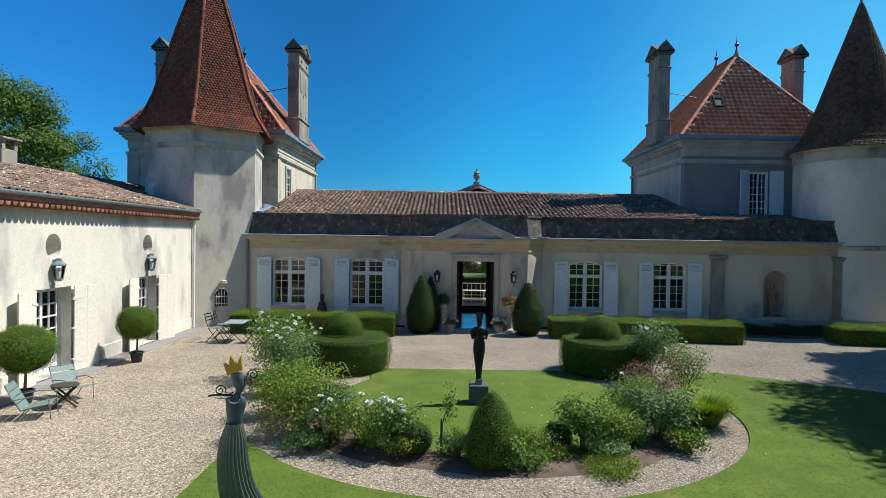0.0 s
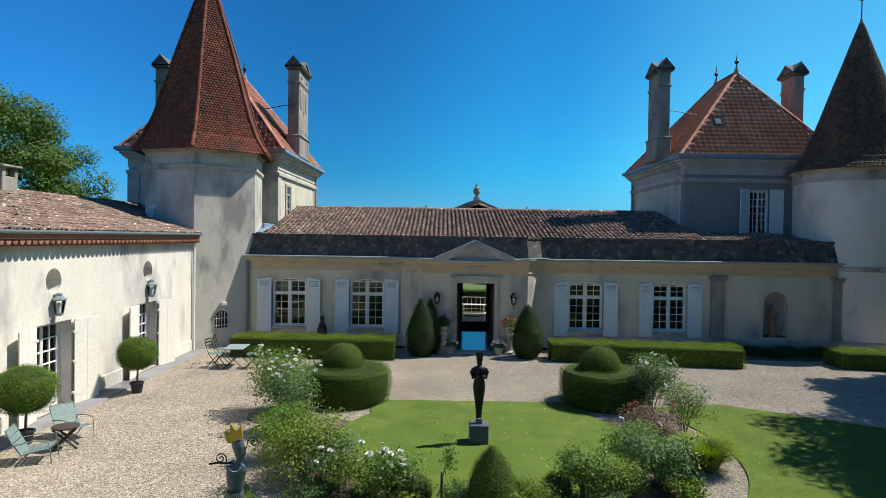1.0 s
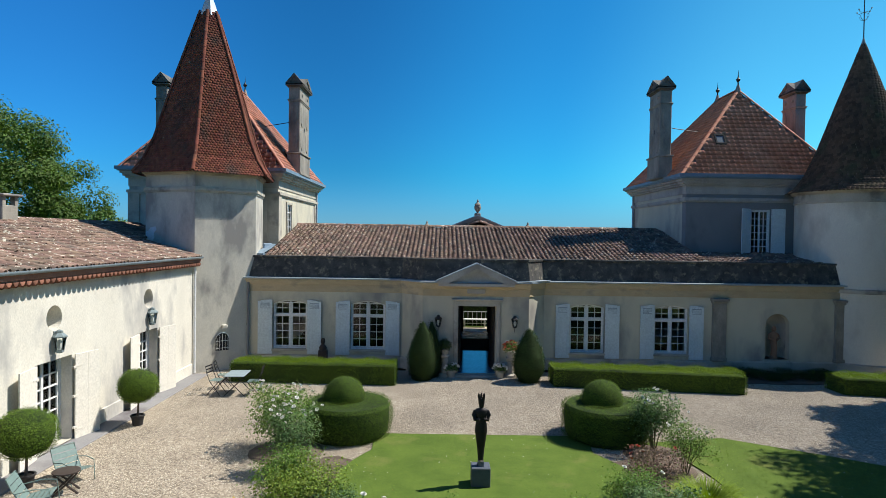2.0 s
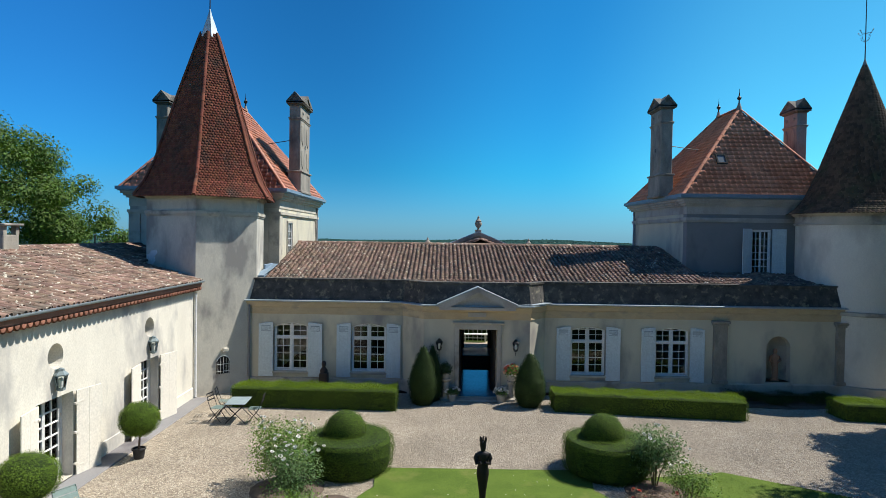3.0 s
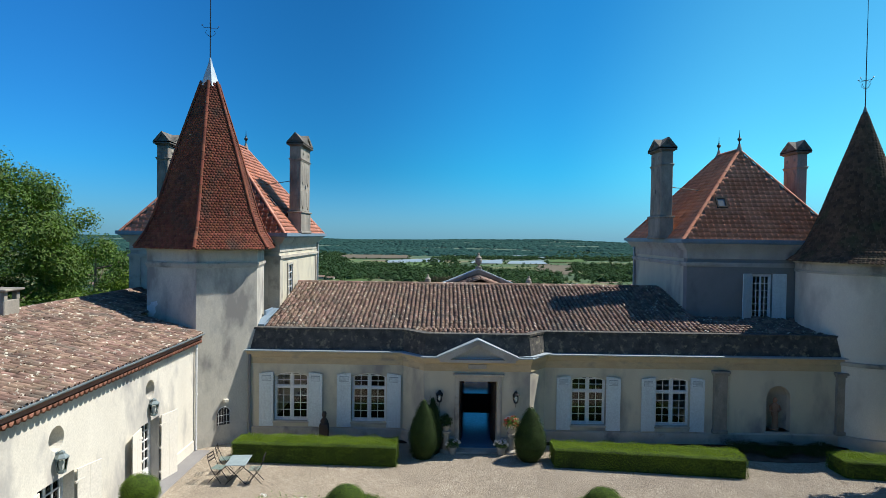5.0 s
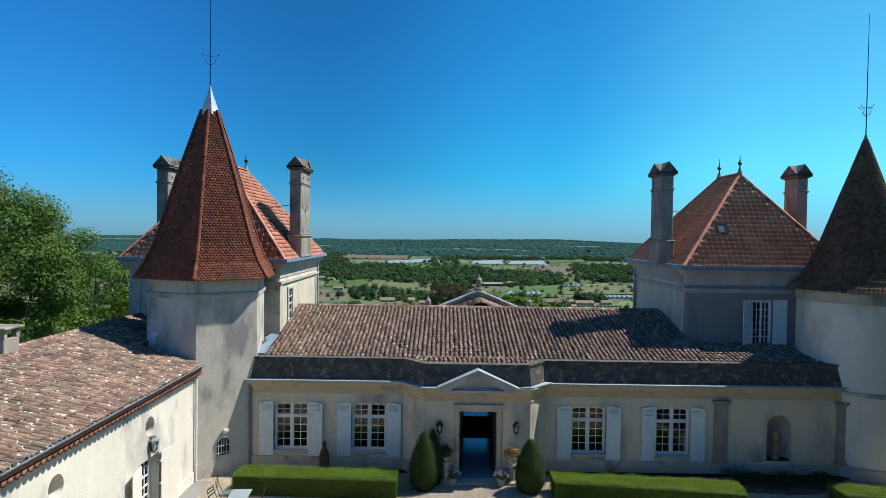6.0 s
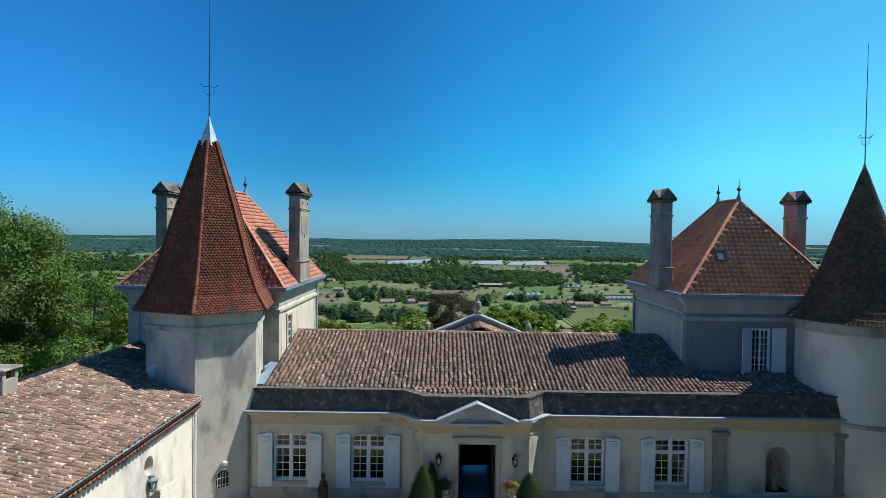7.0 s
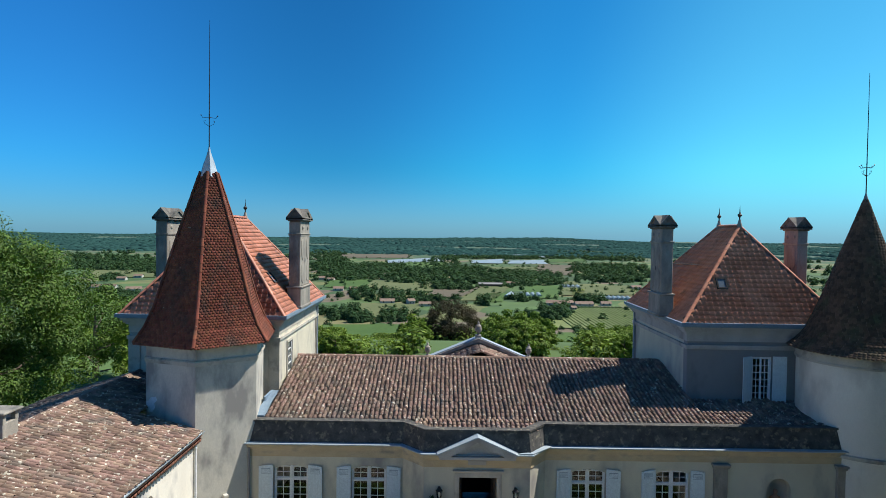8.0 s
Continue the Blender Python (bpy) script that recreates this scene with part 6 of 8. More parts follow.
def shrub(name, at, r, h, n, size, material, label, category="rose bush", stems=7, blooms=(), lean=(0, 0), bare=0.25, group="shrubs of the rose bed", clumps=9, stem_material=None):
    """A loose bush: bent stems, leaves gathered in clumps with gaps between, and blossoms. blooms: (mesh, count)."""
    t = thing(name, label, category, at, group=group)
    b = Build()
    tips = []
    for k in range(stems):
        a = 2 * math.pi * (k + grow.uniform(-0.3, 0.3)) / stems
        q = grow.uniform(0.35, 0.95)
        tip = np.array([r * q * math.cos(a) + lean[0], r * q * math.sin(a) + lean[1], h * grow.uniform(0.6, 1.02)])
        mid = tip * np.array([0.55, 0.55, 0.6]) + grow.normal(0, 0.03, 3)
        b.tube([(0.04 * math.cos(a), 0.04 * math.sin(a), -0.03), tuple(mid * 0.5 + np.array([0, 0, 0.02])), tuple(mid), tuple(tip)], [0.013, 0.011, 0.009, 0.004], 4)
        tips += [tip, mid * 1.25]
        for e in range(2):
            side = mid + (tip - mid) * grow.uniform(0.2, 0.7) + grow.normal(0, 1, 3) * np.array([r, r, h * 0.5]) * 0.22
            b.tube([tuple(mid), tuple((mid + side) / 2 + grow.normal(0, 0.02, 3)), tuple(side)], [0.007, 0.005, 0.003], 4)
            tips.append(side)
    part("branchwork", b, stem_material or M_STEM, t)
    cl = [np.array([grow.uniform(-0.75, 0.75) * r + lean[0] * 0.6, grow.uniform(-0.75, 0.75) * r + lean[1] * 0.6, h * grow.uniform(bare + 0.1, 0.9)]) for _ in range(clumps)]
    cs = np.array(tips + cl)
    cs[:, 2] = np.maximum(cs[:, 2], h * bare)
    n = int(n * 2.5)
    k = grow.integers(0, len(cs), n)
    sp = np.array([r * 0.21, r * 0.21, h * 0.13])
    p = cs[k] + grow.normal(0, 1, (n, 3)) * sp
    p[:, 2] = np.clip(p[:, 2], 0.03, h * 1.08)
    nr = unit(p - np.array([0, 0, h * 0.35]))
    part("foliage", leaf_mesh("foliage", p, nr + np.array([0, 0, 0.5]), size * 0.60, material, 0.8, 0.62), None, t)
    top = p[np.argsort(-(p[:, 2] / h + 0.3 * np.linalg.norm(p[:, :2], axis=1) / r))][: max(30, n // 8)]
    for me, count in blooms:
        for _ in range(int(count * 2)):
            q = top[grow.integers(0, len(top))] + np.array([0, 0, 0.03])
            part("blossom", me, None, t, m=Matrix.Translation(tuple(q)) @ Euler((grow.uniform(-0.9, 0.5), grow.uniform(-0.6, 0.6), grow.uniform(0, 6))).to_matrix().to_4x4() @ Matrix.Scale(grow.uniform(0.65, 1.05), 4))
    return t


def blades(name, at, r, h, n, material, label, category, droop=0.5, width=0.012):
    """A tuft of arching blades."""
    t = thing(name, label, category, at, group="grass tufts of the rose bed")
    a, q = grow.uniform(0, 2 * math.pi, n), np.sqrt(grow.uniform(0, 1, n))
    hh = h * grow.uniform(0.6, 1.1, n)
    out = np.stack([np.cos(a), np.sin(a), np.zeros(n)], 1)
    side = np.stack([-np.sin(a), np.cos(a), np.zeros(n)], 1)
    base = out * (q * r * 0.35)[:, None]
    V_ = []
    for f, wd in ((0, 1), (0.45, 0.8), (0.8, 0.5), (1.0, 0.08)):
        c = base + out * (r * 0.75 * q * f ** 1.8 * (1 + droop * 0.3))[:, None]
        c[:, 2] = hh * (f - droop * 0.35 * f ** 3)
        V_ += [c - side * width * wd, c + side * width * wd]
    v = np.stack(V_, 1).reshape(-1, 3)
    f0 = np.array([(0, 1, 3, 2), (2, 3, 5, 4), (4, 5, 7, 6)])
    f = (f0[None] + (np.arange(n) * 8)[:, None, None]).reshape(-1, 4)
    part("blades", fast_mesh("blades", v, f, material), None, t)
    return t


# ---- clipped box and yew ----
drum = [(1.0, 0.0), (1.08, 0.12), (1.12, 0.5), (1.1, 0.76), (1.04, 0.84), (0.5, 0.86), (0.02, 0.86)]
for i, (x, y) in enumerate(((-2.40, 15.55), (4.12, 15.6))):
    clipped("boxwood_drum", (x, y, 0.0), drum, 34000, 0.026, M_BOX, "low round drum of clipped boxwood", "topiary", "boxwood drums")
    clipped("boxwood_dome", (x - 0.1, y + 0.05, 0.82), [(0.5, 0.0)] + [(0.53 * math.cos(a / 8 * math.pi / 2), 0.08 + 0.53 * math.sin(a / 8 * math.pi / 2)) for a in range(9)], 12000, 0.024, M_BOX, "clipped boxwood dome rising from the drum", "topiary", "boxwood domes", 0.02)
egg = [(0.28, 0.0), (0.43, 0.25), (0.50, 0.6), (0.455, 1.0), (0.335, 1.4), (0.19, 1.74), (0.07, 1.97), (0.0, 2.02)]
clipped("clipped_cypress", (-0.72, 21.6, 0), egg, 22000, 0.036, M_YEW, "dark egg-shaped clipped cypress beside the entrance", "topiary", "cypresses by the door", 0.035)
clipped("clipped_cypress", (-0.42, 22.05, 0), [(r * 0.7, z * 0.98) for r, z in egg], 12000, 0.036, M_YEW, "slim dark clipped cypress behind the larger one", "topiary", "cypresses by the door", 0.04)
clipped("clipped_cypress", (2.98, 21.5, 0), [(r * 1.08, z * 0.91) for r, z in egg], 22000, 0.036, M_YEW, "dark egg-shaped clipped cypress beside the entrance", "topiary", "cypresses by the door", 0.035)
cone = [(0.30, 0.02), (0.37, 0.14), (0.385, 0.32), (0.34, 0.55), (0.25, 0.78), (0.14, 0.95), (0.05, 1.05), (0.0, 1.08)]
clipped("boxwood_cone", (0.75, 8.98, 0.03), cone, 15000, 0.022, M_BOX, "clipped boxwood cone at the front of the bed", "topiary", "", 0.02)
clipped("boxwood_ball", (-0.36, 9.35, 0.03), round_profile(0.25, 0, 0.5), 4000, 0.026, M_BOX, "small clipped boxwood ball in the bed", "topiary", "small boxwood balls", 0.02)
clipped("boxwood_ball", (1.83, 9.62, 0.03), round_profile(0.24, 0, 0.45), 4000, 0.026, M_BOX, "small clipped boxwood ball in the bed", "topiary", "small boxwood balls", 0.02)
hedge("hedge", [(-7.2, 20.85), (-1.58, 20.6), (-1.58, 21.65), (-7.1, 21.75)], 0.66, 2400, 0.028, "low clipped hedge with a bright green top")
hedge("hedge", [(3.7, 20.8), (9.85, 20.0), (9.95, 21.1), (3.7, 21.75)], 0.62, 2400, 0.028, "low clipped hedge with a bright green top")
hedge("hedge", [(13.15, 20.25), (19.0, 19.2), (19.0, 20.3), (13.1, 21.2)], 0.55, 2200, 0.03, "low clipped hedge before the round tower")


def standard(x, y, pot_h, zc, r, rz, label):
    t = thing("standard_tree", label, "potted tree", (x, y, 0), group="potted ball trees")
    pr = 0.165
    part("pot", Build().lathe([(pr * 0.72, 0.0), (pr * 0.95, pot_h * 0.85), (pr * 1.08, pot_h * 0.86), (pr * 1.08, pot_h), (pr * 0.9, pot_h), (pr * 0.88, pot_h - 0.04)], 18), M_POT, t, smooth=True)
    part("trunk", Build().tube([(0, 0, pot_h - 0.05), (0.015, 0.01, zc * 0.6), (0, 0, zc)], [0.03, 0.024, 0.02], 8), M_BARK, t, smooth=True)
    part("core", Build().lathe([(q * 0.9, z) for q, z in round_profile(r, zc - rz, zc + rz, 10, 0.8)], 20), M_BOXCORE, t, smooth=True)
    p, nr = on_lathe(20000, round_profile(r, zc - rz, zc + rz, 14, 0.8))
    bump = np.array([noise.noise(Vector(q) * 4.0) for q in p])[:, None]
    p = p + nr * (bump * 0.06 + grow.normal(0, 0.025, (len(p), 1)))
    part("foliage", leaf_mesh("foliage", p, nr, 0.024, M_BALL, 0.35), None, t)


standard(-8.10, 12.0, 0.26, 1.06, 0.56, 0.44, "lush potted ball tree beside the garden chairs")
standard(-7.90, 16.0, 0.27, 1.02, 0.485, 0.40, "potted ball tree clipped to a flattened globe")

# ---- rose bed ----
shrub("rose_bush", (-3.72, 14.45, 0.02), 0.72, 1.34, 3024, 0.080, M_ROSE, "tall white-flowered rose bush beside the boxwood drum", blooms=((BLOOM_W, 14),), stems=9, clumps=12)
shrub("leafy_shrub", (-2.85, 11.35, 0.03), 0.6, 0.95, 2800, 0.070, M_ROSE, "dense green leafy shrub", "shrub", stems=9, bare=0.12, clumps=14)
shrub("rose_bush", (-3.2, 13.0, 0.03), 0.52, 1.2, 2160, 0.080, M_BLUEGREEN, "tall arching rose bush with white blossoms", blooms=((BLOOM_W, 12),), stems=8, clumps=8)
shrub("leafy_shrub", (-2.3, 10.35, 0.03), 0.68, 1.05, 3312, 0.072, M_ROSEY, "dense yellow-green leafy shrub", "shrub", stems=9, bare=0.12, clumps=14)
shrub("rose_bush", (-1.7, 9.95, 0.03), 0.5, 0.75, 1872, 0.065, M_BLUEGREEN, "blue-green rose bush with thin red stems", blooms=((BLOOM_W, 2),), bare=0.3)
shrub("rose_bush", (-1.25, 9.75, 0.03), 0.52, 0.72, 1872, 0.061, M_ROSEY, "airy light green rose bush", blooms=((BLOOM_W, 4),), bare=0.25)
shrub("rose_bush", (-0.72, 9.5, 0.03), 0.46, 0.72, 2016, 0.070, M_ROSE, "rose bush with large white blossoms", blooms=((BLOOM_BIG, 4), (BLOOM_W, 3)), bare=0.2)
shrub("perennial", (-2.05, 9.55, 0.03), 0.34, 0.30, 648, 0.072, M_BLUEGREEN, "low dark green perennial at the bed's edge", "perennial", bare=0.1)
shrub("rose_bush", (2.25, 9.6, 0.03), 0.48, 0.78, 1872, 0.072, M_ROSE, "rose bush with glossy dark leaves", bare=0.3)
shrub("rose_bush", (2.75, 9.75, 0.03), 0.42, 0.62, 1224, 0.061, M_ROSEY, "thin yellow-green rose bush", bare=0.3)
shrub("rose_bush", (3.65, 10.25, 0.03), 0.55, 0.80, 2376, 0.080, M_BLUEGREEN, "blue-green rose bush with broad leaves", bare=0.15)
shrub("rose_bush", (3.35, 10.9, 0.03), 0.5, 0.85, 1368, 0.065, M_ROSE, "sparse rose bush with reddish stems", bare=0.3, blooms=((BLOOM_W, 1),))
shrub("rose_bush", (4.15, 12.2, 0.03), 0.6, 0.85, 1728, 0.06, M_FADED, "rose bush with fading red flower heads", bare=0.3, blooms=((BLOOM_RED, 3),))
shrub("rose_bush", (4.98, 14.6, 0.02), 0.5, 1.3, 2304, 0.080, M_BLUEGREEN, "tall rose bush with white blossoms", blooms=((BLOOM_W, 7),), stems=8)
shrub("rose_bush", (5.15, 13.1, 0.03), 0.45, 1.0, 1296, 0.065, M_ROSE, "tall thin rose bush", blooms=((BLOOM_W, 4),), bare=0.35)
shrub("perennial", (3.9, 9.75, 0.03), 0.3, 0.32, 648, 0.080, M_BALL, "bright green perennial at the bed's edge", "perennial", bare=0.1)
shrub("perennial", (2.5, 8.78, 0.01), 0.42, 0.2, 1872, 0.046, M_ROSEY, "low grey-green cushion plant on the gravel", "cushion plant", bare=0.2, clumps=26)
shrub("perennial", (1.25, 8.95, 0.03), 0.38, 0.28, 1152, 0.058, M_ROSE, "low leafy ground cover beside the cone", "perennial", bare=0.1, clumps=16)
shrub("perennial", (1.45, 9.4, 0.03), 0.4, 0.42, 1008, 0.051, M_ROSEY, "feathery light green perennial", "perennial", bare=0.15, clumps=12)
for k, a in enumerate(range(-128, -18, 13)):
    q = 3.45 + 0.22 * math.sin(2.7 * k)
    shrub("perennial", (BC[0] + q * math.cos(radians(a)), BC[1] + q * math.sin(radians(a)), 0.04), 0.22 + 0.05 * (k % 3), 0.22 + 0.08 * (k % 4), 520, 0.06, (M_ROSE, M_ROSEY, M_BLUEGREEN)[k % 3], "low leafy perennial on the dark soil of the bed", "perennial", bare=0.1, clumps=10)
blades("ornamental_grass", (4.78, 11.15, 0.03), 0.62, 0.62, 2200, M_FRESH, "bright yellow-green ornamental grass tuft", "ornamental grass", 0.6, 0.007)
blades("ornamental_grass", (0.22, 9.38, 0.03), 0.25, 0.42, 220, M_BLADE, "thin upright grass tuft", "ornamental grass", 0.3, 0.008)
blades("ornamental_grass", (1.15, 9.25, 0.03), 0.3, 0.5, 260, M_BLADE, "thin upright grass tuft", "ornamental grass", 0.3, 0.008)
blades("ornamental_grass", (-1.9, 9.75, 0.03), 0.32, 0.3, 240, M_BLADE, "low strap-leaved tuft", "ornamental grass", 0.7, 0.014)
t = thing("standard_rose", "young standard rose tied to a dark stake", "rose bush", (0.01, 9.25, 0.03))
part("stake", Build().tube([(0, 0, -0.05), (0.005, 0, 0.58)], 0.014, 6), M_DARKWOOD, t)
part("stem", Build().tube([(0.02, 0, 0), (0.02, 0, 0.5), (0.06, 0.0, 0.66), (0.12, 0.01, 0.76), (0.16, 0, 0.92)], [0.012, 0.01, 0.008, 0.006, 0.003], 5), M_STEM, t)
p = np.array([0.12, 0, 0.8]) + grow.normal(0, 1, (330, 3)) * np.array([0.055, 0.05, 0.13])
part("foliage", leaf_mesh("foliage", p, grow.normal(0, 1, (330, 3)), 0.04, M_ROSE), None, t)

# grass blades over the lawns
def lawn_blades(name, inside, n, x0, x1, y0, y1, label):
    x, y = grow.uniform(x0, x1, n), grow.uniform(y0, y1, n)
    ok = inside(x, y)
    x, y = x[ok], y[ok]
    k = len(x)
    a, h = grow.uniform(0, 2 * math.pi, k), grow.uniform(0.003, 0.010, k)
    s = np.stack([np.cos(a), np.sin(a), np.zeros(k)], 1) * 0.005
    base = np.stack([x, y, np.full(k, 0.03)], 1)
    tip = base + np.stack([grow.normal(0, 0.035, k), grow.normal(0, 0.035, k), h], 1)
    v = np.stack([base - s, base + s, tip], 1).reshape(-1, 3)
    tagged(new(name, fast_mesh(name, v, np.arange(3 * k).reshape(-1, 3), M_BLADE)), label, "grass", kind="stuff")


def rad(x, y):
    return np.hypot(x - BC[0], y - BC[1])


lawn_blades("grass_inner", lambda x, y: ((rad(x, y) < 3.15) | ((y > 14.2) & (np.abs(x - 0.95) < 2.6))) & (y < BACK), 70000, -2.7, 4.6, 8.8, 15.6, "short mown grass blades of the inner lawn")
lawn_blades("grass_outer", lambda x, y: (rad(x, y) > 4.75) & ((y < 10.3) | (x > 5)) & (y < 15.6 - np.maximum(0, x - 7) * 0.62), 110000, -3.6, 12.0, 6.2, 15.6, "short mown grass blades round the path")

# daisies in the grass
n = 120
x, y = grow.uniform(-2.2, 11.0, n), grow.uniform(9.5, 15.3, n)
ok = (rad(x, y) < 3.0) | ((rad(x, y) > 5.0) & (x > 5) & (y < 15.2 - np.maximum(0, x - 7) * 0.62))
x, y = x[ok], y[ok]
v, f = stamp(LEAF + [(0.0, 0.0, 0.3)], [(0, 1, 4), (1, 2, 4), (2, 3, 4), (3, 0, 4)], np.stack([x, y, np.full(len(x), 0.055)], 1), np.tile([[0.022, 0, 0]], (len(x), 1)), np.tile([[0, 0.022, 0.0]], (len(x), 1)), np.tile([[0, 0, 0.03]], (len(x), 1)))
tagged(new("daisies", fast_mesh("daisies", v, f, M_PETAL)), "small white daisies scattered over the lawn", "daisies", kind="stuff")

# ---- sculptures ----
b = Build().box(-0.19, 0.19, -0.19, 0.19, 0.0, 0.38, bevel=0.012)
tagged(part("plinth", b, M_SLATE, m=Matrix.Translation((0.76, 12.42, 0.03))), "square blue-grey stone plinth on the lawn", "plinth")
b = Build()


def stack(bd, rings, sides=16, slot=0):
    """A body of elliptical rings: (x, y, z, rx, ry)."""
    verts, faces = [], []
    for x, y, z, rx, ry in rings:
        verts += [(x + rx * math.cos(2 * math.pi * i / sides), y + ry * math.sin(2 * math.pi * i / sides), z) for i in range(sides)]
    for k in range(len(rings) - 1):
        faces += [(k * sides + i, k * sides + (i + 1) % sides, (k + 1) * sides + (i + 1) % sides, (k + 1) * sides + i) for i in range(sides)]
    faces += [tuple(range(sides - 1, -1, -1)), tuple(range((len(rings) - 1) * sides, len(rings) * sides))]
    bd.add(verts, faces, slot)


stack(b, [(0, 0, 0, 0.055, 0.06), (0, 0, 0.06, 0.05, 0.055), (0, 0, 0.14, 0.045, 0.05), (0, 0, 0.35, 0.06, 0.06), (0, 0, 0.58, 0.085, 0.075), (0, 0, 0.70, 0.10, 0.085), (0, 0, 0.80, 0.095, 0.08), (0, 0, 0.92, 0.075, 0.065), (0, 0, 1.02, 0.09, 0.07), (0, 0, 1.10, 0.115, 0.07), (0, 0, 1.135, 0.09, 0.06), (0, 0, 1.16, 0.035, 0.04), (0, 0, 1.20, 0.04, 0.045), (0, 0, 1.27, 0.05, 0.055), (0, 0, 1.33, 0.052, 0.05), (0, 0, 1.35, 0.05, 0.045)])
for q in range(5):
    a = 2 * math.pi * q / 5 + 0.3
    b.tube([(0.038 * math.cos(a), 0.035 * math.sin(a), 1.33), (0.05 * math.cos(a), 0.045 * math.sin(a), 1.40), (0.045 * math.cos(a), 0.04 * math.sin(a), 1.455)], [0.018, 0.015, 0.006], 6)
for s in (-1, 1):
    b.tube([(s * 0.09, 0, 1.11), (s * 0.118, -0.01, 1.02), (s * 0.10, -0.05, 0.93), (s * 0.03, -0.09, 0.96)], [0.035, 0.038, 0.035, 0.03], 8)
b.box(-0.05, 0.05, -0.075, -0.05, 0.0, 0.11, slot=1)
tagged(part("statue", b, [M_BLACK, M_CHIM], smooth=True, m=Matrix.Translation((0.76, 12.42, 0.41)) @ Matrix.Diagonal((1.25, 1.1, 1.0, 1.0))), "slender armless dark bronze figure on a plinth", "statue")
b = Build()
prof = [(0.18, 0.0), (0.20, 0.2), (0.19, 0.45), (0.165, 0.75), (0.14, 0.98), (0.088, 1.12)]
n = 56
verts = []
for k in range(13):
    f = k / 12
    z = 1.14 * f
    wdt = np.interp(z, [p[1] for p in prof], [p[0] for p in prof])
    flare = 0.16 * max(0, 1 - z / 0.45) ** 1.6
    for i in range(n):
        a = 2 * math.pi * i / n
        rr = 1 + 0.10 * (i % 2) * (1 - 0.4 * f) + 0.03 * math.cos(5 * a + 3 * z)
        verts.append((wdt * rr * math.cos(a) + flare * (math.cos(a) > 0.2) * math.cos(a) * 1.2 - 0.02 * math.sin(2.5 * z) + 0.12 * max(0.0, 1 - z / 0.8) ** 1.6, 0.10 * rr * math.sin(a), z))
b.add(verts, [(k * n + i, k * n + (i + 1) % n, (k + 1) * n + (i + 1) % n, (k + 1) * n + i) for k in range(12) for i in range(n)], 1)
stack(b, [(0, 0, 1.12, 0.085, 0.05), (0, 0, 1.25, 0.10, 0.055), (0.01, 0, 1.37, 0.118, 0.05), (0.0, 0, 1.425, 0.11, 0.04), (0.02, 0, 1.455, 0.05, 0.035), (0.03, 0, 1.485, 0.036, 0.03), (0.05, 0, 1.52, 0.046, 0.042), (0.048, 0, 1.58, 0.066, 0.052), (0.03, 0, 1.66, 0.075, 0.055), (0.012, 0, 1.72, 0.066, 0.05)])
pts = [(-0.085, 1.70), (0.08, 1.755), (0.06, 1.93), (0.02, 1.82), (-0.055, 1.93), (-0.07, 1.80), (-0.135, 1.85)]
b.add([(x, -0.035, z) for x, z in pts] + [(x, 0.035, z) for x, z in pts], [tuple(range(7)), tuple(range(13, 6, -1))] + [(i, (i + 1) % 7, 7 + (i + 1) % 7, 7 + i) for i in range(7)], 2)
for s in (-1, 1):
    cx, cz = (-0.17, 1.52) if s < 0 else (0.2, 1.70)
    sp = [(cx + (0.012 + 0.012 * k / 3) * math.cos(k * 0.7) * s, 0, cz + (0.012 + 0.012 * k / 3) * math.sin(k * 0.7)) for k in range(14)]
    b.tube([(0.03 + s * 0.04, 0, 1.5 if s < 0 else 1.58), (cx * 0.6, 0, cz - 0.06)] + sp[::-1], 0.008, 5, 3)
b.tube([(-0.30, 0, 1.46), (-0.22, 0, 1.47), (-0.12, 0, 1.465), (-0.03, 0, 1.46)], 0.012, 5, 3)
arc = [(0.06 * math.cos(math.pi + math.pi * i / 10) + 0.0, -0.058, 1.43 + 0.05 * math.sin(math.pi + math.pi * i / 10)) for i in range(11)]
b.tube(arc, 0.006, 4, 4)
tagged(part("statue", b, [M_QBLUE, M_QGREEN, M_GOLD, M_IRON, M_ZINC], m=Matrix.Translation((-2.40, 7.2, 0.0)) @ Matrix.Rotation(radians(8), 4, "Z")), "crowned sheet-metal figure with fluted green skirt and gold crown", "statue")
b = Build()
b.box(-0.16, 0.16, -0.14, 0.14, 0.0, 0.75, bevel=0.02)
stack(b, [(0, 0, 0.74, 0.12, 0.09), (0, 0, 0.84, 0.15, 0.10), (0, 0, 0.92, 0.10, 0.08), (0, 0, 0.97, 0.05, 0.05), (0, 0, 1.03, 0.08, 0.09), (0, 0, 1.12, 0.085, 0.10), (0, 0, 1.19, 0.05, 0.06)], 14)
tagged(part("bust", b, M_BUST, smooth=True, m=Matrix.Translation((-4.44, 22.85, 0))), "dark terracotta bust on a pedestal between the windows", "bust")
b = Build()
stack(b, [(0, 0, 0.0, 0.17, 0.14), (0, 0, 0.06, 0.17, 0.14), (0.01, 0, 0.08, 0.11, 0.10), (0.02, 0, 0.45, 0.10, 0.09), (0, 0, 0.62, 0.13, 0.10), (0, 0, 0.80, 0.14, 0.10), (0, 0, 0.94, 0.17, 0.10), (0, 0, 0.99, 0.10, 0.07), (0, 0, 1.03, 0.05, 0.05), (0.01, 0, 1.09, 0.08, 0.08), (0.01, 0, 1.17, 0.075, 0.08), (0.01, 0, 1.22, 0.04, 0.04)], 14)
b.tube([(-0.16, 0, 0.93), (-0.21, -0.03, 0.76), (-0.06, -0.12, 0.68)], 0.04, 8)
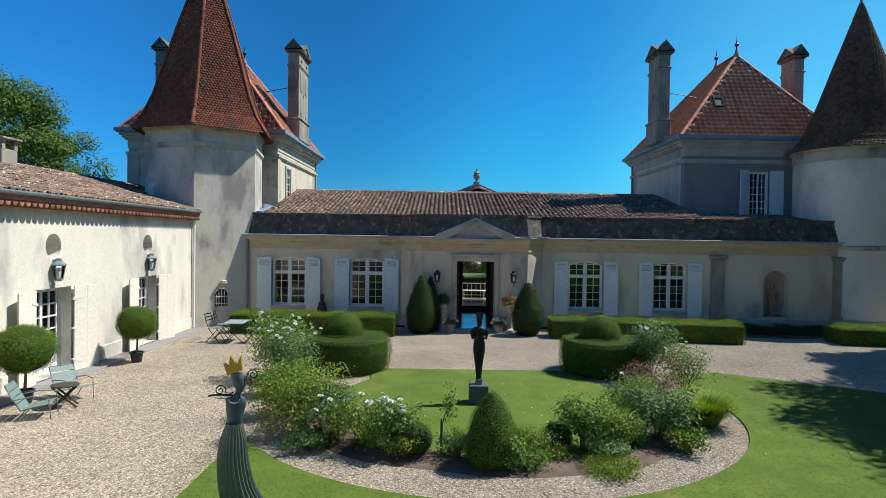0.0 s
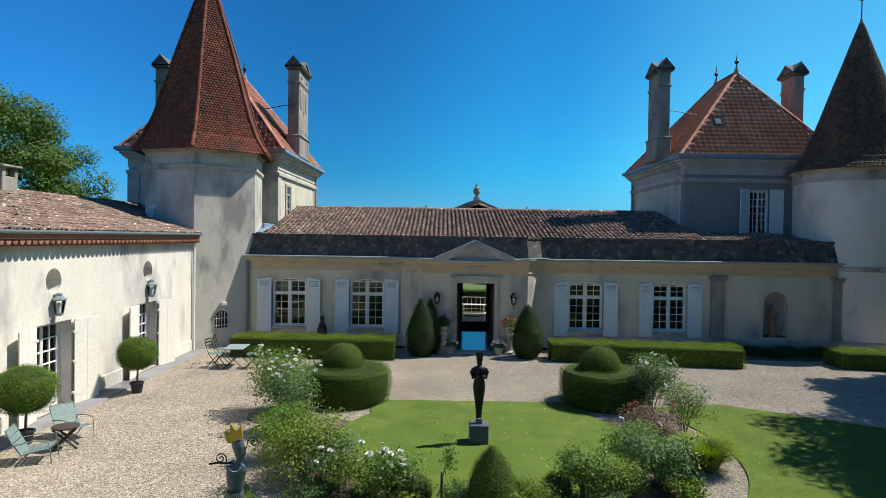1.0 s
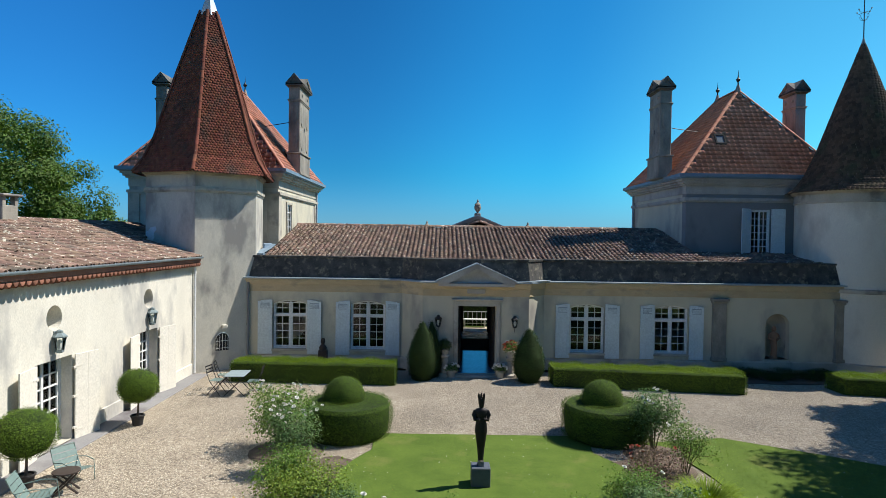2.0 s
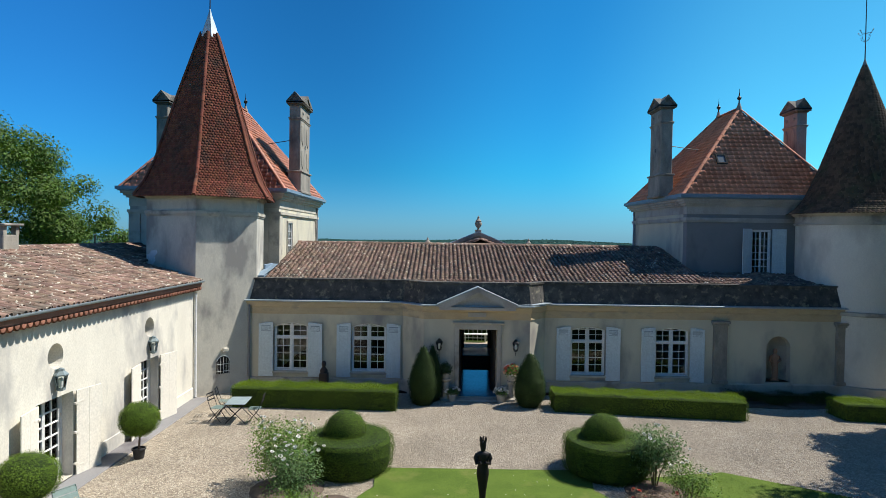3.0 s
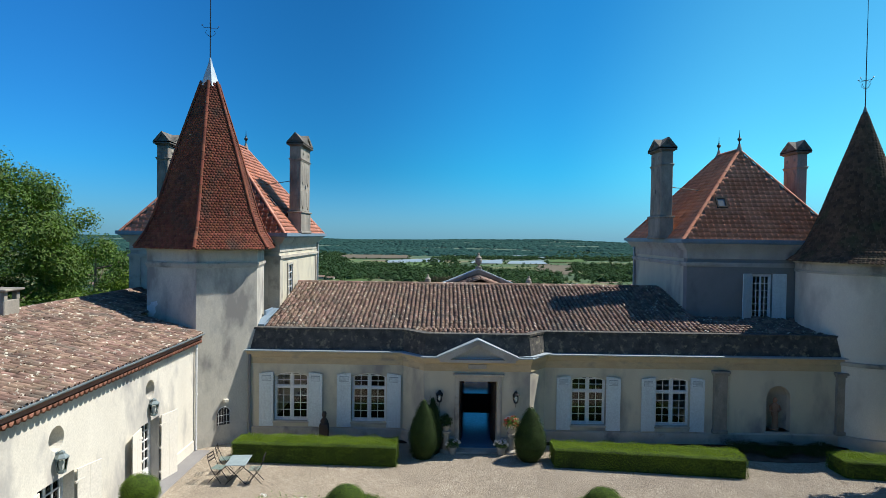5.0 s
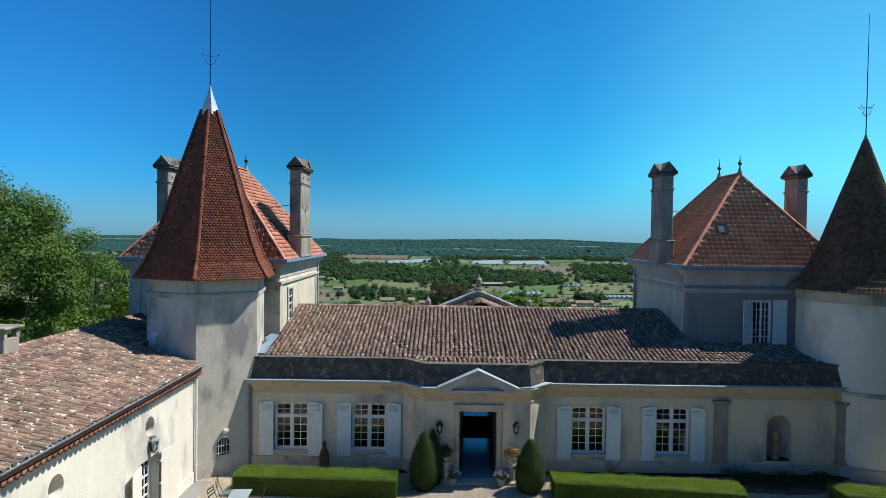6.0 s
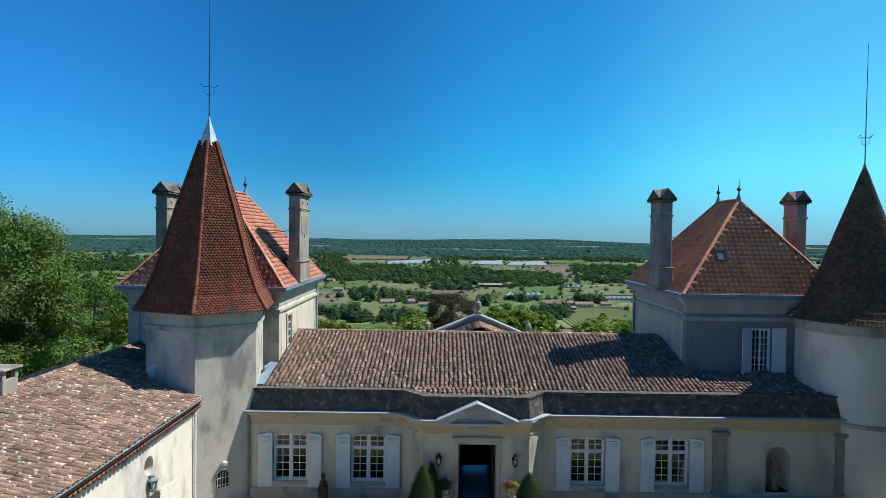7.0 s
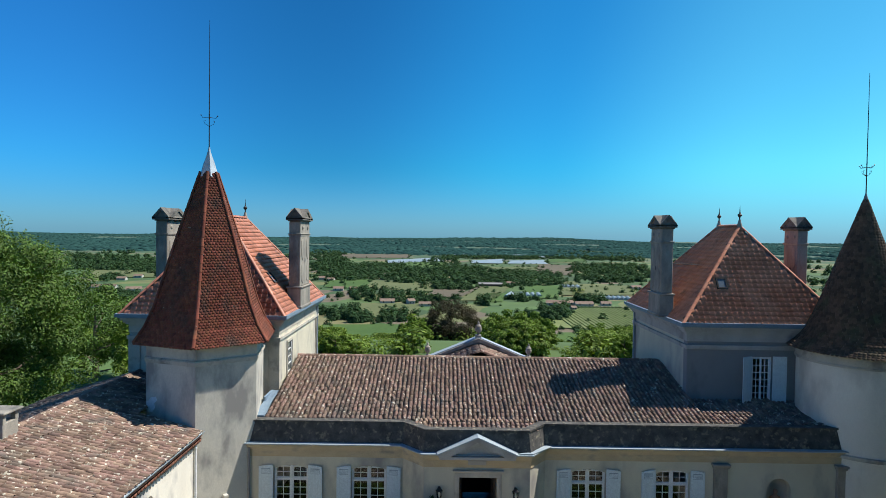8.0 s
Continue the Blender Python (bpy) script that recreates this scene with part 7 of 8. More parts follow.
b.tube([(0.16, 0, 0.93), (0.21, -0.03, 0.78), (0.05, -0.13, 0.72)], 0.04, 8)
tagged(part("statue", b, M_TERRA, smooth=True, m=Matrix.Translation((12.57, 23.55, 0.56))), "brownish stone figure standing in the wall niche", "statue")

# ---- garden furniture ----
def lounge_chair(x, y, turn):
    c = thing("garden_chair", "low grey-green slatted metal lounge chair on the gravel", "chair", (x, y, 0), turn, group="lounge chairs by the wing")
    w = 0.31
    for s in (-1, 1):
        f = Build().tube([(s * w, -0.36, 0.0), (s * w, -0.33, 0.34), (s * w, -0.10, 0.31), (s * w, 0.25, 0.23), (s * w, 0.42, 0.52), (s * w, 0.56, 0.82)], 0.014, 8)
        part("side_frame", f, M_MINT, c, smooth=True)
        part("arm", Build().tube([(s * w, -0.33, 0.34), (s * (w + 0.01), -0.30, 0.52), (s * (w + 0.01), 0.0, 0.55), (s * w, 0.40, 0.48)], 0.013, 8), M_MINT, c, smooth=True)
        part("leg", Build().tube([(s * w, 0.14, 0.25), (s * w, 0.34, 0.0)], 0.013, 8), M_MINT, c, smooth=True)
    for k in range(5):
        f0 = k / 5
        y0, y1 = -0.32 + 0.57 * f0, -0.32 + 0.57 * (f0 + 0.16)
        z0, z1 = 0.345 - 0.11 * f0, 0.345 - 0.11 * (f0 + 0.16)
        part("slat", Build().add([(-w, y0, z0), (w, y0, z0), (w, y1, z1), (-w, y1, z1), (-w, y0, z0 + 0.012), (w, y0, z0 + 0.012), (w, y1, z1 + 0.012), (-w, y1, z1 + 0.012)], [(3, 2, 1, 0), (4, 5, 6, 7), (0, 1, 5, 4), (1, 2, 6, 5), (2, 3, 7, 6), (3, 0, 4, 7)]), M_MINT, c)
    for k in range(4):
        f0, f1 = k / 4, (k + 0.86) / 4
        y0, y1, z0, z1 = 0.26 + 0.30 * f0, 0.26 + 0.30 * f1, 0.25 + 0.57 * f0, 0.25 + 0.57 * f1
        part("slat", Build().add([(-w, y0, z0), (w, y0, z0), (w, y1, z1), (-w, y1, z1), (-w, y0 + 0.012, z0), (w, y0 + 0.012, z0), (w, y1 + 0.012, z1), (-w, y1 + 0.012, z1)], [(3, 2, 1, 0), (4, 5, 6, 7), (0, 1, 5, 4), (1, 2, 6, 5), (2, 3, 7, 6), (3, 0, 4, 7)]), M_MINT, c)
    part("back_rail", Build().tube([(-w, 0.56, 0.82), (w, 0.56, 0.82)], 0.014, 8), M_MINT, c, smooth=True)
    return c


for m_ in (pose(-7.28, 11.12, 0, 0, 0, 108), pose(-7.36, 12.36, 0, 0, 0, 62)):
    ch = lounge_chair(0, 0, 0)
    ch.matrix_world = m_ @ Matrix.Scale(0.77, 4)
tb = thing("side_table", "small round dark wooden folding table between the chairs", "table", (-7.18, 11.78, 0), 25)
part("tabletop", Build().lathe([(0.0, 0.405), (0.235, 0.405), (0.245, 0.415), (0.24, 0.43), (0.0, 0.43)], 24), M_DARKWOOD, tb, smooth=True)
for s in (-1, 1):
    for q in (-1, 1):
        part("leg", Build().tube([(q * 0.21, s * 0.13, 0.0), (0.0, s * 0.13 + q * 0.015, 0.20), (-q * 0.2, s * 0.13, 0.405)], 0.02, 6), M_DARKWOOD, tb)
bt = thing("bistro_table", "pale blue-grey rectangular folding bistro table", "table", (-6.45, 19.4, 0), 4)
part("tabletop", Build().box(-0.31, 0.31, -0.46, 0.46, 0.60, 0.62, bevel=0.006), M_TABLETOP, bt)
for s in (-1, 1):
    for q in (-1, 1):
        part("leg", Build().tube([(s * 0.3, q * 0.38, 0.0), (0, q * 0.38, 0.30), (-s * 0.3, q * 0.38, 0.60)], 0.012, 6), M_IRON, bt)
for sx, sz in ((-0.3, 0.02), (0.3, 0.02), (0.0, 0.30)):
    part("stretcher", Build().tube([(sx, -0.38, sz), (sx, 0.38, sz)], 0.01), M_IRON, bt)


def bistro_chair(x, y, turn):
    c = thing("bistro_chair", "thin dark iron folding bistro chair", "chair", (x, y, 0), turn, group="bistro chairs")
    for s in (-1, 1):
        part("back_leg", Build().tube([(s * 0.19, -0.22, 0.0), (s * 0.19, 0.12, 0.42), (s * 0.19, 0.22, 0.66), (s * 0.17, 0.27, 0.86)], 0.011), M_IRON, c)
        part("front_leg", Build().tube([(s * 0.17, 0.22, 0.0), (s * 0.17, -0.18, 0.44)], 0.011), M_IRON, c)
    for k in range(6):
        yy = -0.18 + k * 0.06
        part("slat", Build().box(-0.19, 0.19, yy, yy + 0.035, 0.435, 0.45), M_MINT, c)
    for zz, yy in ((0.66, 0.21), (0.76, 0.235), (0.85, 0.26)):
        part("back_slat", Build().box(-0.185, 0.185, yy, yy + 0.012, zz, zz + 0.035), M_IRON, c)


bistro_chair(-7.05, 19.25, 80)
bistro_chair(-5.86, 19.2, -85)
bistro_chair(-7.1, 20.0, 100)

# dark brown strip with low dark shrubs along the wall's foot
sheet("wall_bed", [(10.2, 21.75), (12.0, 21.55), (13.0, 21.6), (14.6, 22.1), (14.9, 23.2), (10.1, 23.2)], 0.03, M_SOIL, "dark brown strip along the foot of the wall", "flower bed")
for x, y, r, h in ((10.7, 22.5, 0.45, 0.36), (11.4, 22.6, 0.5, 0.35), (11.9, 22.15, 0.45, 0.25), (12.5, 22.55, 0.55, 0.32), (13.3, 22.35, 0.5, 0.28), (14.0, 22.6, 0.45, 0.3)):
    shrub("ground_cover", (x, y, 0.02), r, h, 1500, 0.05, M_YEW, "low dark shrub at the foot of the wall", "shrub", bare=0.1, group="wall-foot shrubs", clumps=16)

# ---- pots by the entrance ----
def potted(x, y, z, pot_r, pot_h, r, h, n, mat_leaf, blooms, label, pedestal=0.0):
    t = thing("flower_pot", label, "potted plant", (x, y, z), group="flower pots by the door")
    if pedestal:
        part("pedestal", Build().lathe([(0.2, -pedestal), (0.2, -pedestal + 0.08), (0.12, -pedestal + 0.14), (0.11, -0.12), (0.18, -0.05), (0.18, 0.0)], 14), M_STONE, t, smooth=True)
    part("pot", Build().lathe([(pot_r * 0.7, 0), (pot_r * 0.95, pot_h * 0.8), (pot_r, pot_h * 0.82), (pot_r, pot_h), (pot_r * 0.85, pot_h)], 16), M_STONE, t, smooth=True)
    d, nr = on_ellipsoid(n, (r, r, h), -0.6, 1.0)
    p = np.array([0, 0, pot_h + h * 0.45]) + d * grow.uniform(0.45, 1.08, (n, 1))
    part("foliage", leaf_mesh("foliage", p, nr, 0.055, mat_leaf), None, t)
    for me, k in blooms:
        d, nr = on_ellipsoid(k, (r, r, h), -0.3, 1.0)
        for q in d * 1.02 + np.array([0, 0, pot_h + h * 0.45]):
            part("blossom", me, None, t, m=Matrix.Translation(tuple(q)) @ Euler((grow.uniform(-1.3, 0.3), grow.uniform(-0.7, 0.7), 0)).to_matrix().to_4x4())


potted(0.30, 22.0, 0.0, 0.17, 0.26, 0.27, 0.16, 500, M_BLUEGREEN, ((BLOOM_W, 16),), "pot of silvery white flowers beside the step")
potted(2.03, 22.0, 0.0, 0.17, 0.26, 0.24, 0.17, 450, M_BLUEGREEN, ((BLOOM_W, 32),), "pot of bright white flowers beside the step")
potted(0.06, 22.15, 0.78, 0.15, 0.2, 0.24, 0.27, 800, M_YEW, (), "dark leafy plant in an urn on a pedestal", 0.78)
potted(2.42, 22.15, 0.72, 0.17, 0.22, 0.27, 0.26, 700, M_ROSE, ((BLOOM_PEACH, 16), (BLOOM_RED, 14), (BLOOM_W, 6)), "urn of peach and red geraniums on a pedestal", 0.72)

# ---- trees ----
def tree(name, at, height_, spread, n, size, label, trunk_r=0.3, crown_from=0.25, material=None, group="trees", seed=1, limbs=9, clumps=80, squash=1.0):
    """A tapered trunk with limbs; the crown is many clumps of leaves with gaps between them."""
    g = np.random.default_rng(seed)
    t = thing(name, label, "tree", at, group=group)
    b = Build()
    b.tube([(0, 0, -0.3), (0.05, 0, height_ * 0.2), (-0.05, 0.05, height_ * 0.5), (0, 0, height_ * 0.85)], [trunk_r, trunk_r * 0.75, trunk_r * 0.45, trunk_r * 0.1], 8)
    zc, rz = height_ * (crown_from + 1) / 2, height_ * (1 - crown_from) / 2
    for k in range(limbs):
        a, f = 2.4 * k, crown_from + (0.75 - crown_from) * k / limbs
        o = np.array([0, 0, height_ * f])
        q = o + np.array([math.cos(a) * spread * 0.7, math.sin(a) * spread * 0.7, height_ * 0.16])
        m = (o + q) / 2 + np.array([0, 0, -0.04 * height_])
        b.tube([tuple(o), tuple(m), tuple(q)], [trunk_r * 0.35, trunk_r * 0.2, trunk_r * 0.06], 6)
    part("trunk", b, M_BARK, t, smooth=True)
    d = unit(g.normal(0, 1, (clumps, 3)))
    rr = g.uniform(0.55, 1.0, (clumps, 1)) ** 0.6
    c = d * rr * np.array([spread, spread, rz]) * g.uniform(0.82, 1.08, (clumps, 1)) + np.array([0, 0, zc])
    c[:, 2] = np.where(c[:, 2] < zc, zc + (c[:, 2] - zc) * squash, c[:, 2])
    cr = spread * g.uniform(0.14, 0.26, clumps)
    k = g.integers(0, clumps, n)
    dd = unit(g.normal(0, 1, (n, 3)))
    p = c[k] + dd * (cr[k] * g.uniform(0.5, 1.05, n))[:, None] * np.array([1, 1, 0.75])
    part("crown", leaf_mesh("crown", p, dd + np.array([0, 0, 0.3]), size, material or M_TREE, 0.4), None, t)
    return t


tree("broadleaf_tree", (-23.6, 31.0, 0), 11.7, 5.4, 120000, 0.155, "large leafy tree behind the wing roof", 0.4, 0.06, seed=3, clumps=170)
tree("broadleaf_tree", (-18.0, 38.0, -0.3), 4.4, 2.3, 12000, 0.17, "bushy green tree behind the wing", 0.2, 0.05, M_SLOPE, seed=4)
tree("broadleaf_tree", (-16.3, 33.5, 0), 3.6, 1.7, 8000, 0.15, "young bushy tree beside the pavilion", 0.14, 0.05, M_SLOPE, seed=14, clumps=40)
tree("broadleaf_tree", (-20.5, 45.0, 0), 6.2, 3.2, 12000, 0.2, "leafy tree at the garden's edge", 0.22, 0.05, M_BALL, seed=15, clumps=60)
tree("broadleaf_tree", (-26.5, 47.0, 0), 7.2, 3.6, 12000, 0.22, "leafy tree at the garden's edge", 0.25, 0.05, seed=16, clumps=60)
tree("broadleaf_tree", (18.3, 12.6, 0), 12.6, 5.6, 130000, 0.20, "leafy courtyard tree whose shade falls on the lawn", 0.35, 0.24, seed=6, clumps=210)
tree("broadleaf_tree", (18.5, 17.8, 0), 10.8, 3.0, 52000, 0.20, "leafy courtyard tree whose shade falls on the drive", 0.3, 0.3, seed=7, clumps=120)

# unseen trees closing the court east and south, added to cut sky light
park = tree("park_tree", (25.5, 2.0, 0), 13.0, 4.6, 9000, 0.42, "tall leafy tree added out of view to dim the facade", 0.35, 0.12, seed=17, group="park trees", clumps=90)
for x, y in ((26.5, 9.5), (25.0, 17.0), (27.5, 23.0), (33.0, 5.5), (33.5, 14.0), (20.0, -9.0), (12.0, -15.5), (4.0, -17.5), (-4.5, -17.0), (-12.5, -16.0), (27.0, -6.0)):
    copy_thing(park, pose(x, y, 0, 0, 0, 37 * x + 11 * y))

# trees of the slope behind the house
g = np.random.default_rng(21)
kinds = [tree("slope_tree", (-12.0, 98, float(height(-12.0, 98.0)) - 0.2), 3.2, 1.9, 6500, 0.20, "bright green tree on the slope behind the house", 0.12, 0.06, M_SLOPE, seed=8, group="slope trees", clumps=46),
         tree("slope_tree", (14.0, 92, float(height(14.0, 92.0)) - 0.2), 3.2, 1.8, 6500, 0.20, "leafy green tree on the slope behind the house", 0.12, 0.06, M_BALL, seed=9, group="slope trees", clumps=40),
         tree("slope_tree", (1.0, 84, float(height(1.0, 84.0)) - 0.2), 6.1, 3.7, 42000, 0.15, "broad dark purple-brown tree on the slope", 0.2, 0.06, M_COPPER, seed=10, group="slope trees", clumps=150)]


def crown_line(b_):
    """How steeply the eye looks down on the tree tops, by bearing: low bushes where the fields show, tall trees between."""
    return float(np.interp(b_, [-0.6, -0.22, -0.16, -0.15, -0.06, -0.05, -0.01, 0.05, 0.065, 0.165, 0.17, 0.21, 0.22, 0.31, 0.33, 0.6],
                           [0.150, 0.146, 0.146, 0.158, 0.158, 0.130, 0.128, 0.150, 0.120, 0.124, 0.166, 0.168, 0.142, 0.142, 0.148, 0.15]))


for i in range(440):
    near_row = i % 2 == 0
    y = g.uniform(57, 76) if near_row else g.uniform(80, 132)
    x = g.uniform(-0.62, 0.42) * y
    base = float(height(x, y))
    top = 11.3 - (crown_line(x / y) + abs(g.normal(0, 0.009)) + (0.010 if near_row else 0)) * y
    h = min(9.0, top - base)
    if abs(x / y - 0.012) < 0.045 and y > 78:
        continue
    if h < 1.0 or (abs(x - 1.6) < 4 and near_row):
        continue
    k = h / 3.2
    ob = copy_thing(kinds[0 if g.uniform() < 0.55 else 1], Matrix.Translation((x, y, base - 0.2)) @ Matrix.Rotation(g.uniform(0, 6.28), 4, "Z"))
    w = min(k, 1.6)
    ob.scale = (w * g.uniform(0.9, 1.4), w * g.uniform(0.9, 1.4), k)


def clump_field(name, pts, sizes, leaves, material, label, seed, lo=0.5, hi=0.85, up=0.25, tall=1.05):
    """Far trees, each a loose heap of leaf clumps."""
    g_ = np.random.default_rng(seed)
    n = len(pts)
    d = unit(g_.normal(0, 1, (n * leaves, 3)))
    d[:, 2] = np.abs(d[:, 2]) * 1.15
    s = np.repeat(sizes, leaves)
    p = np.repeat(pts, leaves, 0) + d * (s * g_.uniform(0.35, 1.0, n * leaves))[:, None] * np.array([0.75, 0.75, tall])
    nn = unit(d + np.array([0, 0, up]) + g_.normal(0, 0.22, d.shape))
    t_ = unit(np.cross(nn, g_.normal(0, 1, nn.shape)))
    b_ = np.cross(nn, t_)
    q = (s * g_.uniform(lo, hi, len(s)))[:, None]
    v, f = stamp(LEAF, LEAF_F, p, t_ * q, b_ * q, nn * q)
    tagged(new(name, fast_mesh(name, v, f, material)), label, "woods", kind="stuff")


def scatter(n, y0, y1, clump, seed, keep=None, pw=1.0, bare=0.02):
    g_ = np.random.default_rng(seed)
    y = y0 + (y1 - y0) * g_.uniform(0, 1, n * 3) ** pw
    x = g_.uniform(-0.85, 0.85, n * 3) * (y + 60)
    w_ = np.array([noise.noise(Vector((a / clump, c / clump * 1.6, seed))) for a, c in zip(x, y)])
    ok = w_ > bare
    if keep is not None:
        ok &= keep(x, y)
    x, y = x[ok][:n], y[ok][:n]
    return np.stack([x, y, height(x, y)], 1)


# undergrowth between the slope trees
ug = np.random.default_rng(44)
y = ug.uniform(57, 150, 2600)
x = ug.uniform(-0.62, 0.42, 2600) * y
room = 11.3 - np.array([crown_line(a / c) + 0.008 for a, c in zip(x, y)]) * y - height(x, y)
ok = (room > 0.6) & ((np.abs(x - 1.6) > 4) | (y > 80))
x, y, room = x[ok], y[ok], room[ok]
clump_field("undergrowth", np.stack([x, y, height(x, y) - 0.1], 1), np.minimum(room * 0.8, ug.uniform(0.8, 2.2, len(x))), 60, M_SLOPE, "bright green bushes covering the slope behind the house", 36, 0.14, 0.26)
BELTS = []
BELTS.append(((-220, 1069), (-85, 1107), (-57, 743), (-147, 715), 230))
BELTS.append(((-74, 962), (70, 1031), (46, 675), (-53, 690), 230))
BELTS.append(((63, 933), (170, 901), (131, 689), (46, 669), 170))
BELTS.append(((260, 1204), (383, 1192), (245, 760), (163, 728), 240))
BELTS.append(((-367, 1785), (-255, 1567), (-194, 1167), (-237, 1154), 130))
BELTS.append(((-90, 611), (-67, 614), (-56, 513), (-77, 510), 26))
BELTS.append(((-61, 578), (-23, 561), (-20, 500), (-52, 491), 26))
BELTS.append(((-23, 551), (6, 544), (5, 503), (-21, 503), 26))
BELTS.append(((-87, 448), (-68, 451), (-61, 403), (-78, 402), 26))
BELTS.append(((-38, 434), (-28, 435), (-25, 396), (-35, 395), 8))
BELTS.append(((-62, 410), (-36, 409), (-34, 393), (-59, 390), 26))
BELTS.append(((-11, 651), (24, 648), (21, 620), (-11, 620), 28))
BELTS.append(((115, 549), (145, 557), (137, 527), (110, 523), 20))
BELTS.append(((26, 527), (38, 529), (36, 493), (24, 492), 9))
BELTS.append(((70, 553), (77, 554), (74, 530), (67, 529), 6))
BELTS.append(((81, 475), (96, 477), (82, 416), (66, 414), 26))
BELTS.append(((-4, 1500), (20, 1509), (30, 1043), (-50, 1022), 60))
BELTS.append(((20, 1509), (292, 1546), (263, 1424), (18, 1394), 120))
BELTS.append(((361, 1955), (589, 1832), (436, 1358), (263, 1424), 230))
BELTS.append(((-573, 950), (-549, 956), (-481, 839), (-504, 834), 40))
BELTS.append(((-326, 572), (-274, 541), (-229, 452), (-253, 444), 60))
BELTS.append(((-409, 733), (-376, 723), (-358, 688), (-381, 684), 14))
BELTS.append(((-860, 1424), (-517, 1108), (-406, 871), (-496, 850), 190))
BELTS.append(((-463, 920), (-430, 929), (-392, 846), (-422, 839), 20))
wr = np.random.default_rng(5)
P_ = []
for a, b_, c, d, n in BELTS:
    u, w = wr.uniform(0, 1, (n * 2, 1)), wr.uniform(0, 1, (n * 2, 1))
    P_.append((np.array(a) * (1 - u) + np.array(b_) * u) * (1 - w) + (np.array(d) * (1 - u) + np.array(c) * u) * w)
P_ = np.concatenate(P_)
P_ = P_ + wr.normal(0, 1, P_.shape) * np.clip(P_[:, 1:] * 0.012, 3, 14)
near = P_[P_[:, 1] < 640]
p = np.stack([near[:, 0], near[:, 1], height(near[:, 0], near[:, 1])], 1)
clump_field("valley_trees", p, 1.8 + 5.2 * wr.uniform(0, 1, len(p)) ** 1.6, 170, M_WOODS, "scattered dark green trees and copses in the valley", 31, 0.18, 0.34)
far = P_[P_[:, 1] >= 640]
p = np.stack([far[:, 0], far[:, 1], height(far[:, 0], far[:, 1])], 1)
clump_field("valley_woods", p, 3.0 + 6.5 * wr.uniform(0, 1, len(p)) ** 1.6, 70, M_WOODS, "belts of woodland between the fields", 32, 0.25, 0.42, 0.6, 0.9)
p = scatter(900, 640, 1500, 120, 2, keep=lambda x, y: (x < -0.24 * y) | (x > 0.34 * y))
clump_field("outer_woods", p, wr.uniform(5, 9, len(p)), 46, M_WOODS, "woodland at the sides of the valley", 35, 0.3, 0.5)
p = scatter(52000, 1560, 4450, 380, 3, pw=0.8, bare=-0.17)
g = np.random.default_rng(33)
n, k = len(p), 6
w = 5 + 10 * g.uniform(0, 1, n) ** 2
V_ = []
for r, z in ((1.25, -0.12), (0.85, 0.28)):
    for i in range(k):
        a = 2 * math.pi * i / k + g.uniform(0, 0.7, n)
        q = w * r * g.uniform(0.7, 1.25, n)
        V_.append(p + np.stack([q * np.cos(a), q * np.sin(a), w * z * g.uniform(0.75, 1.3, n)], 1))
V_.append(p + np.stack([w * g.uniform(-0.2, 0.2, n), w * g.uniform(-0.2, 0.2, n), w * g.uniform(0.32, 0.6, n)], 1))
f0 = [t for i in range(k) for t in ((i, (i + 1) % k, k + i), ((i + 1) % k, k + (i + 1) % k, k + i), (k + i, k + (i + 1) % k, 2 * k))]
f = (np.array(f0)[None] + (np.arange(n) * (2 * k + 1))[:, None, None]).reshape(-1, 3)
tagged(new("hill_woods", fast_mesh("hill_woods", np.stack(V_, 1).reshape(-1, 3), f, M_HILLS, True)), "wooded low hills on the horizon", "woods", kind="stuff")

# ---- fields, greenhouses and farmhouses in the valley ----
M_HAY = surface("dry_grass_field", (0.107, 0.129, 0.049), (0.079, 0.102, 0.036), (0.131, 0.151, 0.062), 0.02, 0.6, 0.95, 0)
M_GREENF = surface("green_crop", (0.057, 0.114, 0.023), (0.041, 0.088, 0.018), (0.076, 0.136, 0.030), 0.02, 0.6, 0.95, 0)
M_EARTH = surface("ploughed_earth", (0.116, 0.099, 0.066), (0.090, 0.079, 0.053), (0.142, 0.119, 0.079), 0.02, 0.6, 0.95, 0)
M_VINE = surface("vine_rows", (0.105, 0.175, 0.04), (0.08, 0.14, 0.032), (0.13, 0.205, 0.05), 0.1, 1.0, 0.95, 0, island=0.2)
M_PLASTIC = surface("white_polythene", (0.243, 0.306, 0.333), (0.180, 0.243, 0.270), (0.324, 0.378, 0.396), 0.05, 1.0, 0.45, 0)
M_HOUSEWALL = surface("pale_house_wall", (0.48, 0.46, 0.40), grain=2)
M_HOUSEROOF = surface("house_roof_tile", (0.23, 0.165, 0.125), grain=2)


def vines(x0, x1, y0, y1, step, label):
    V_, F_ = [], []
    for i, x in enumerate(np.arange(x0, x1, step)):
        for a in np.arange(y0, y1, 20.0):
            z = float(height(x, a))
            z2 = float(height(x, a + 20))
            n = len(V_)
            V_ += [(x + sx, yy, zz + dz) for yy, zz in ((a, z), (a + 20, z2)) for sx, dz in ((-0.28, 0.1), (-0.2, 1.1), (0.2, 1.1), (0.28, 0.1))]
            F_ += [(n, n + 1, n + 5, n + 4), (n + 1, n + 2, n + 6, n + 5), (n + 2, n + 3, n + 7, n + 6)]
    tagged(new("vineyard", fast_mesh("vineyard", V_, F_, M_VINE)), label, "vineyard", kind="stuff")


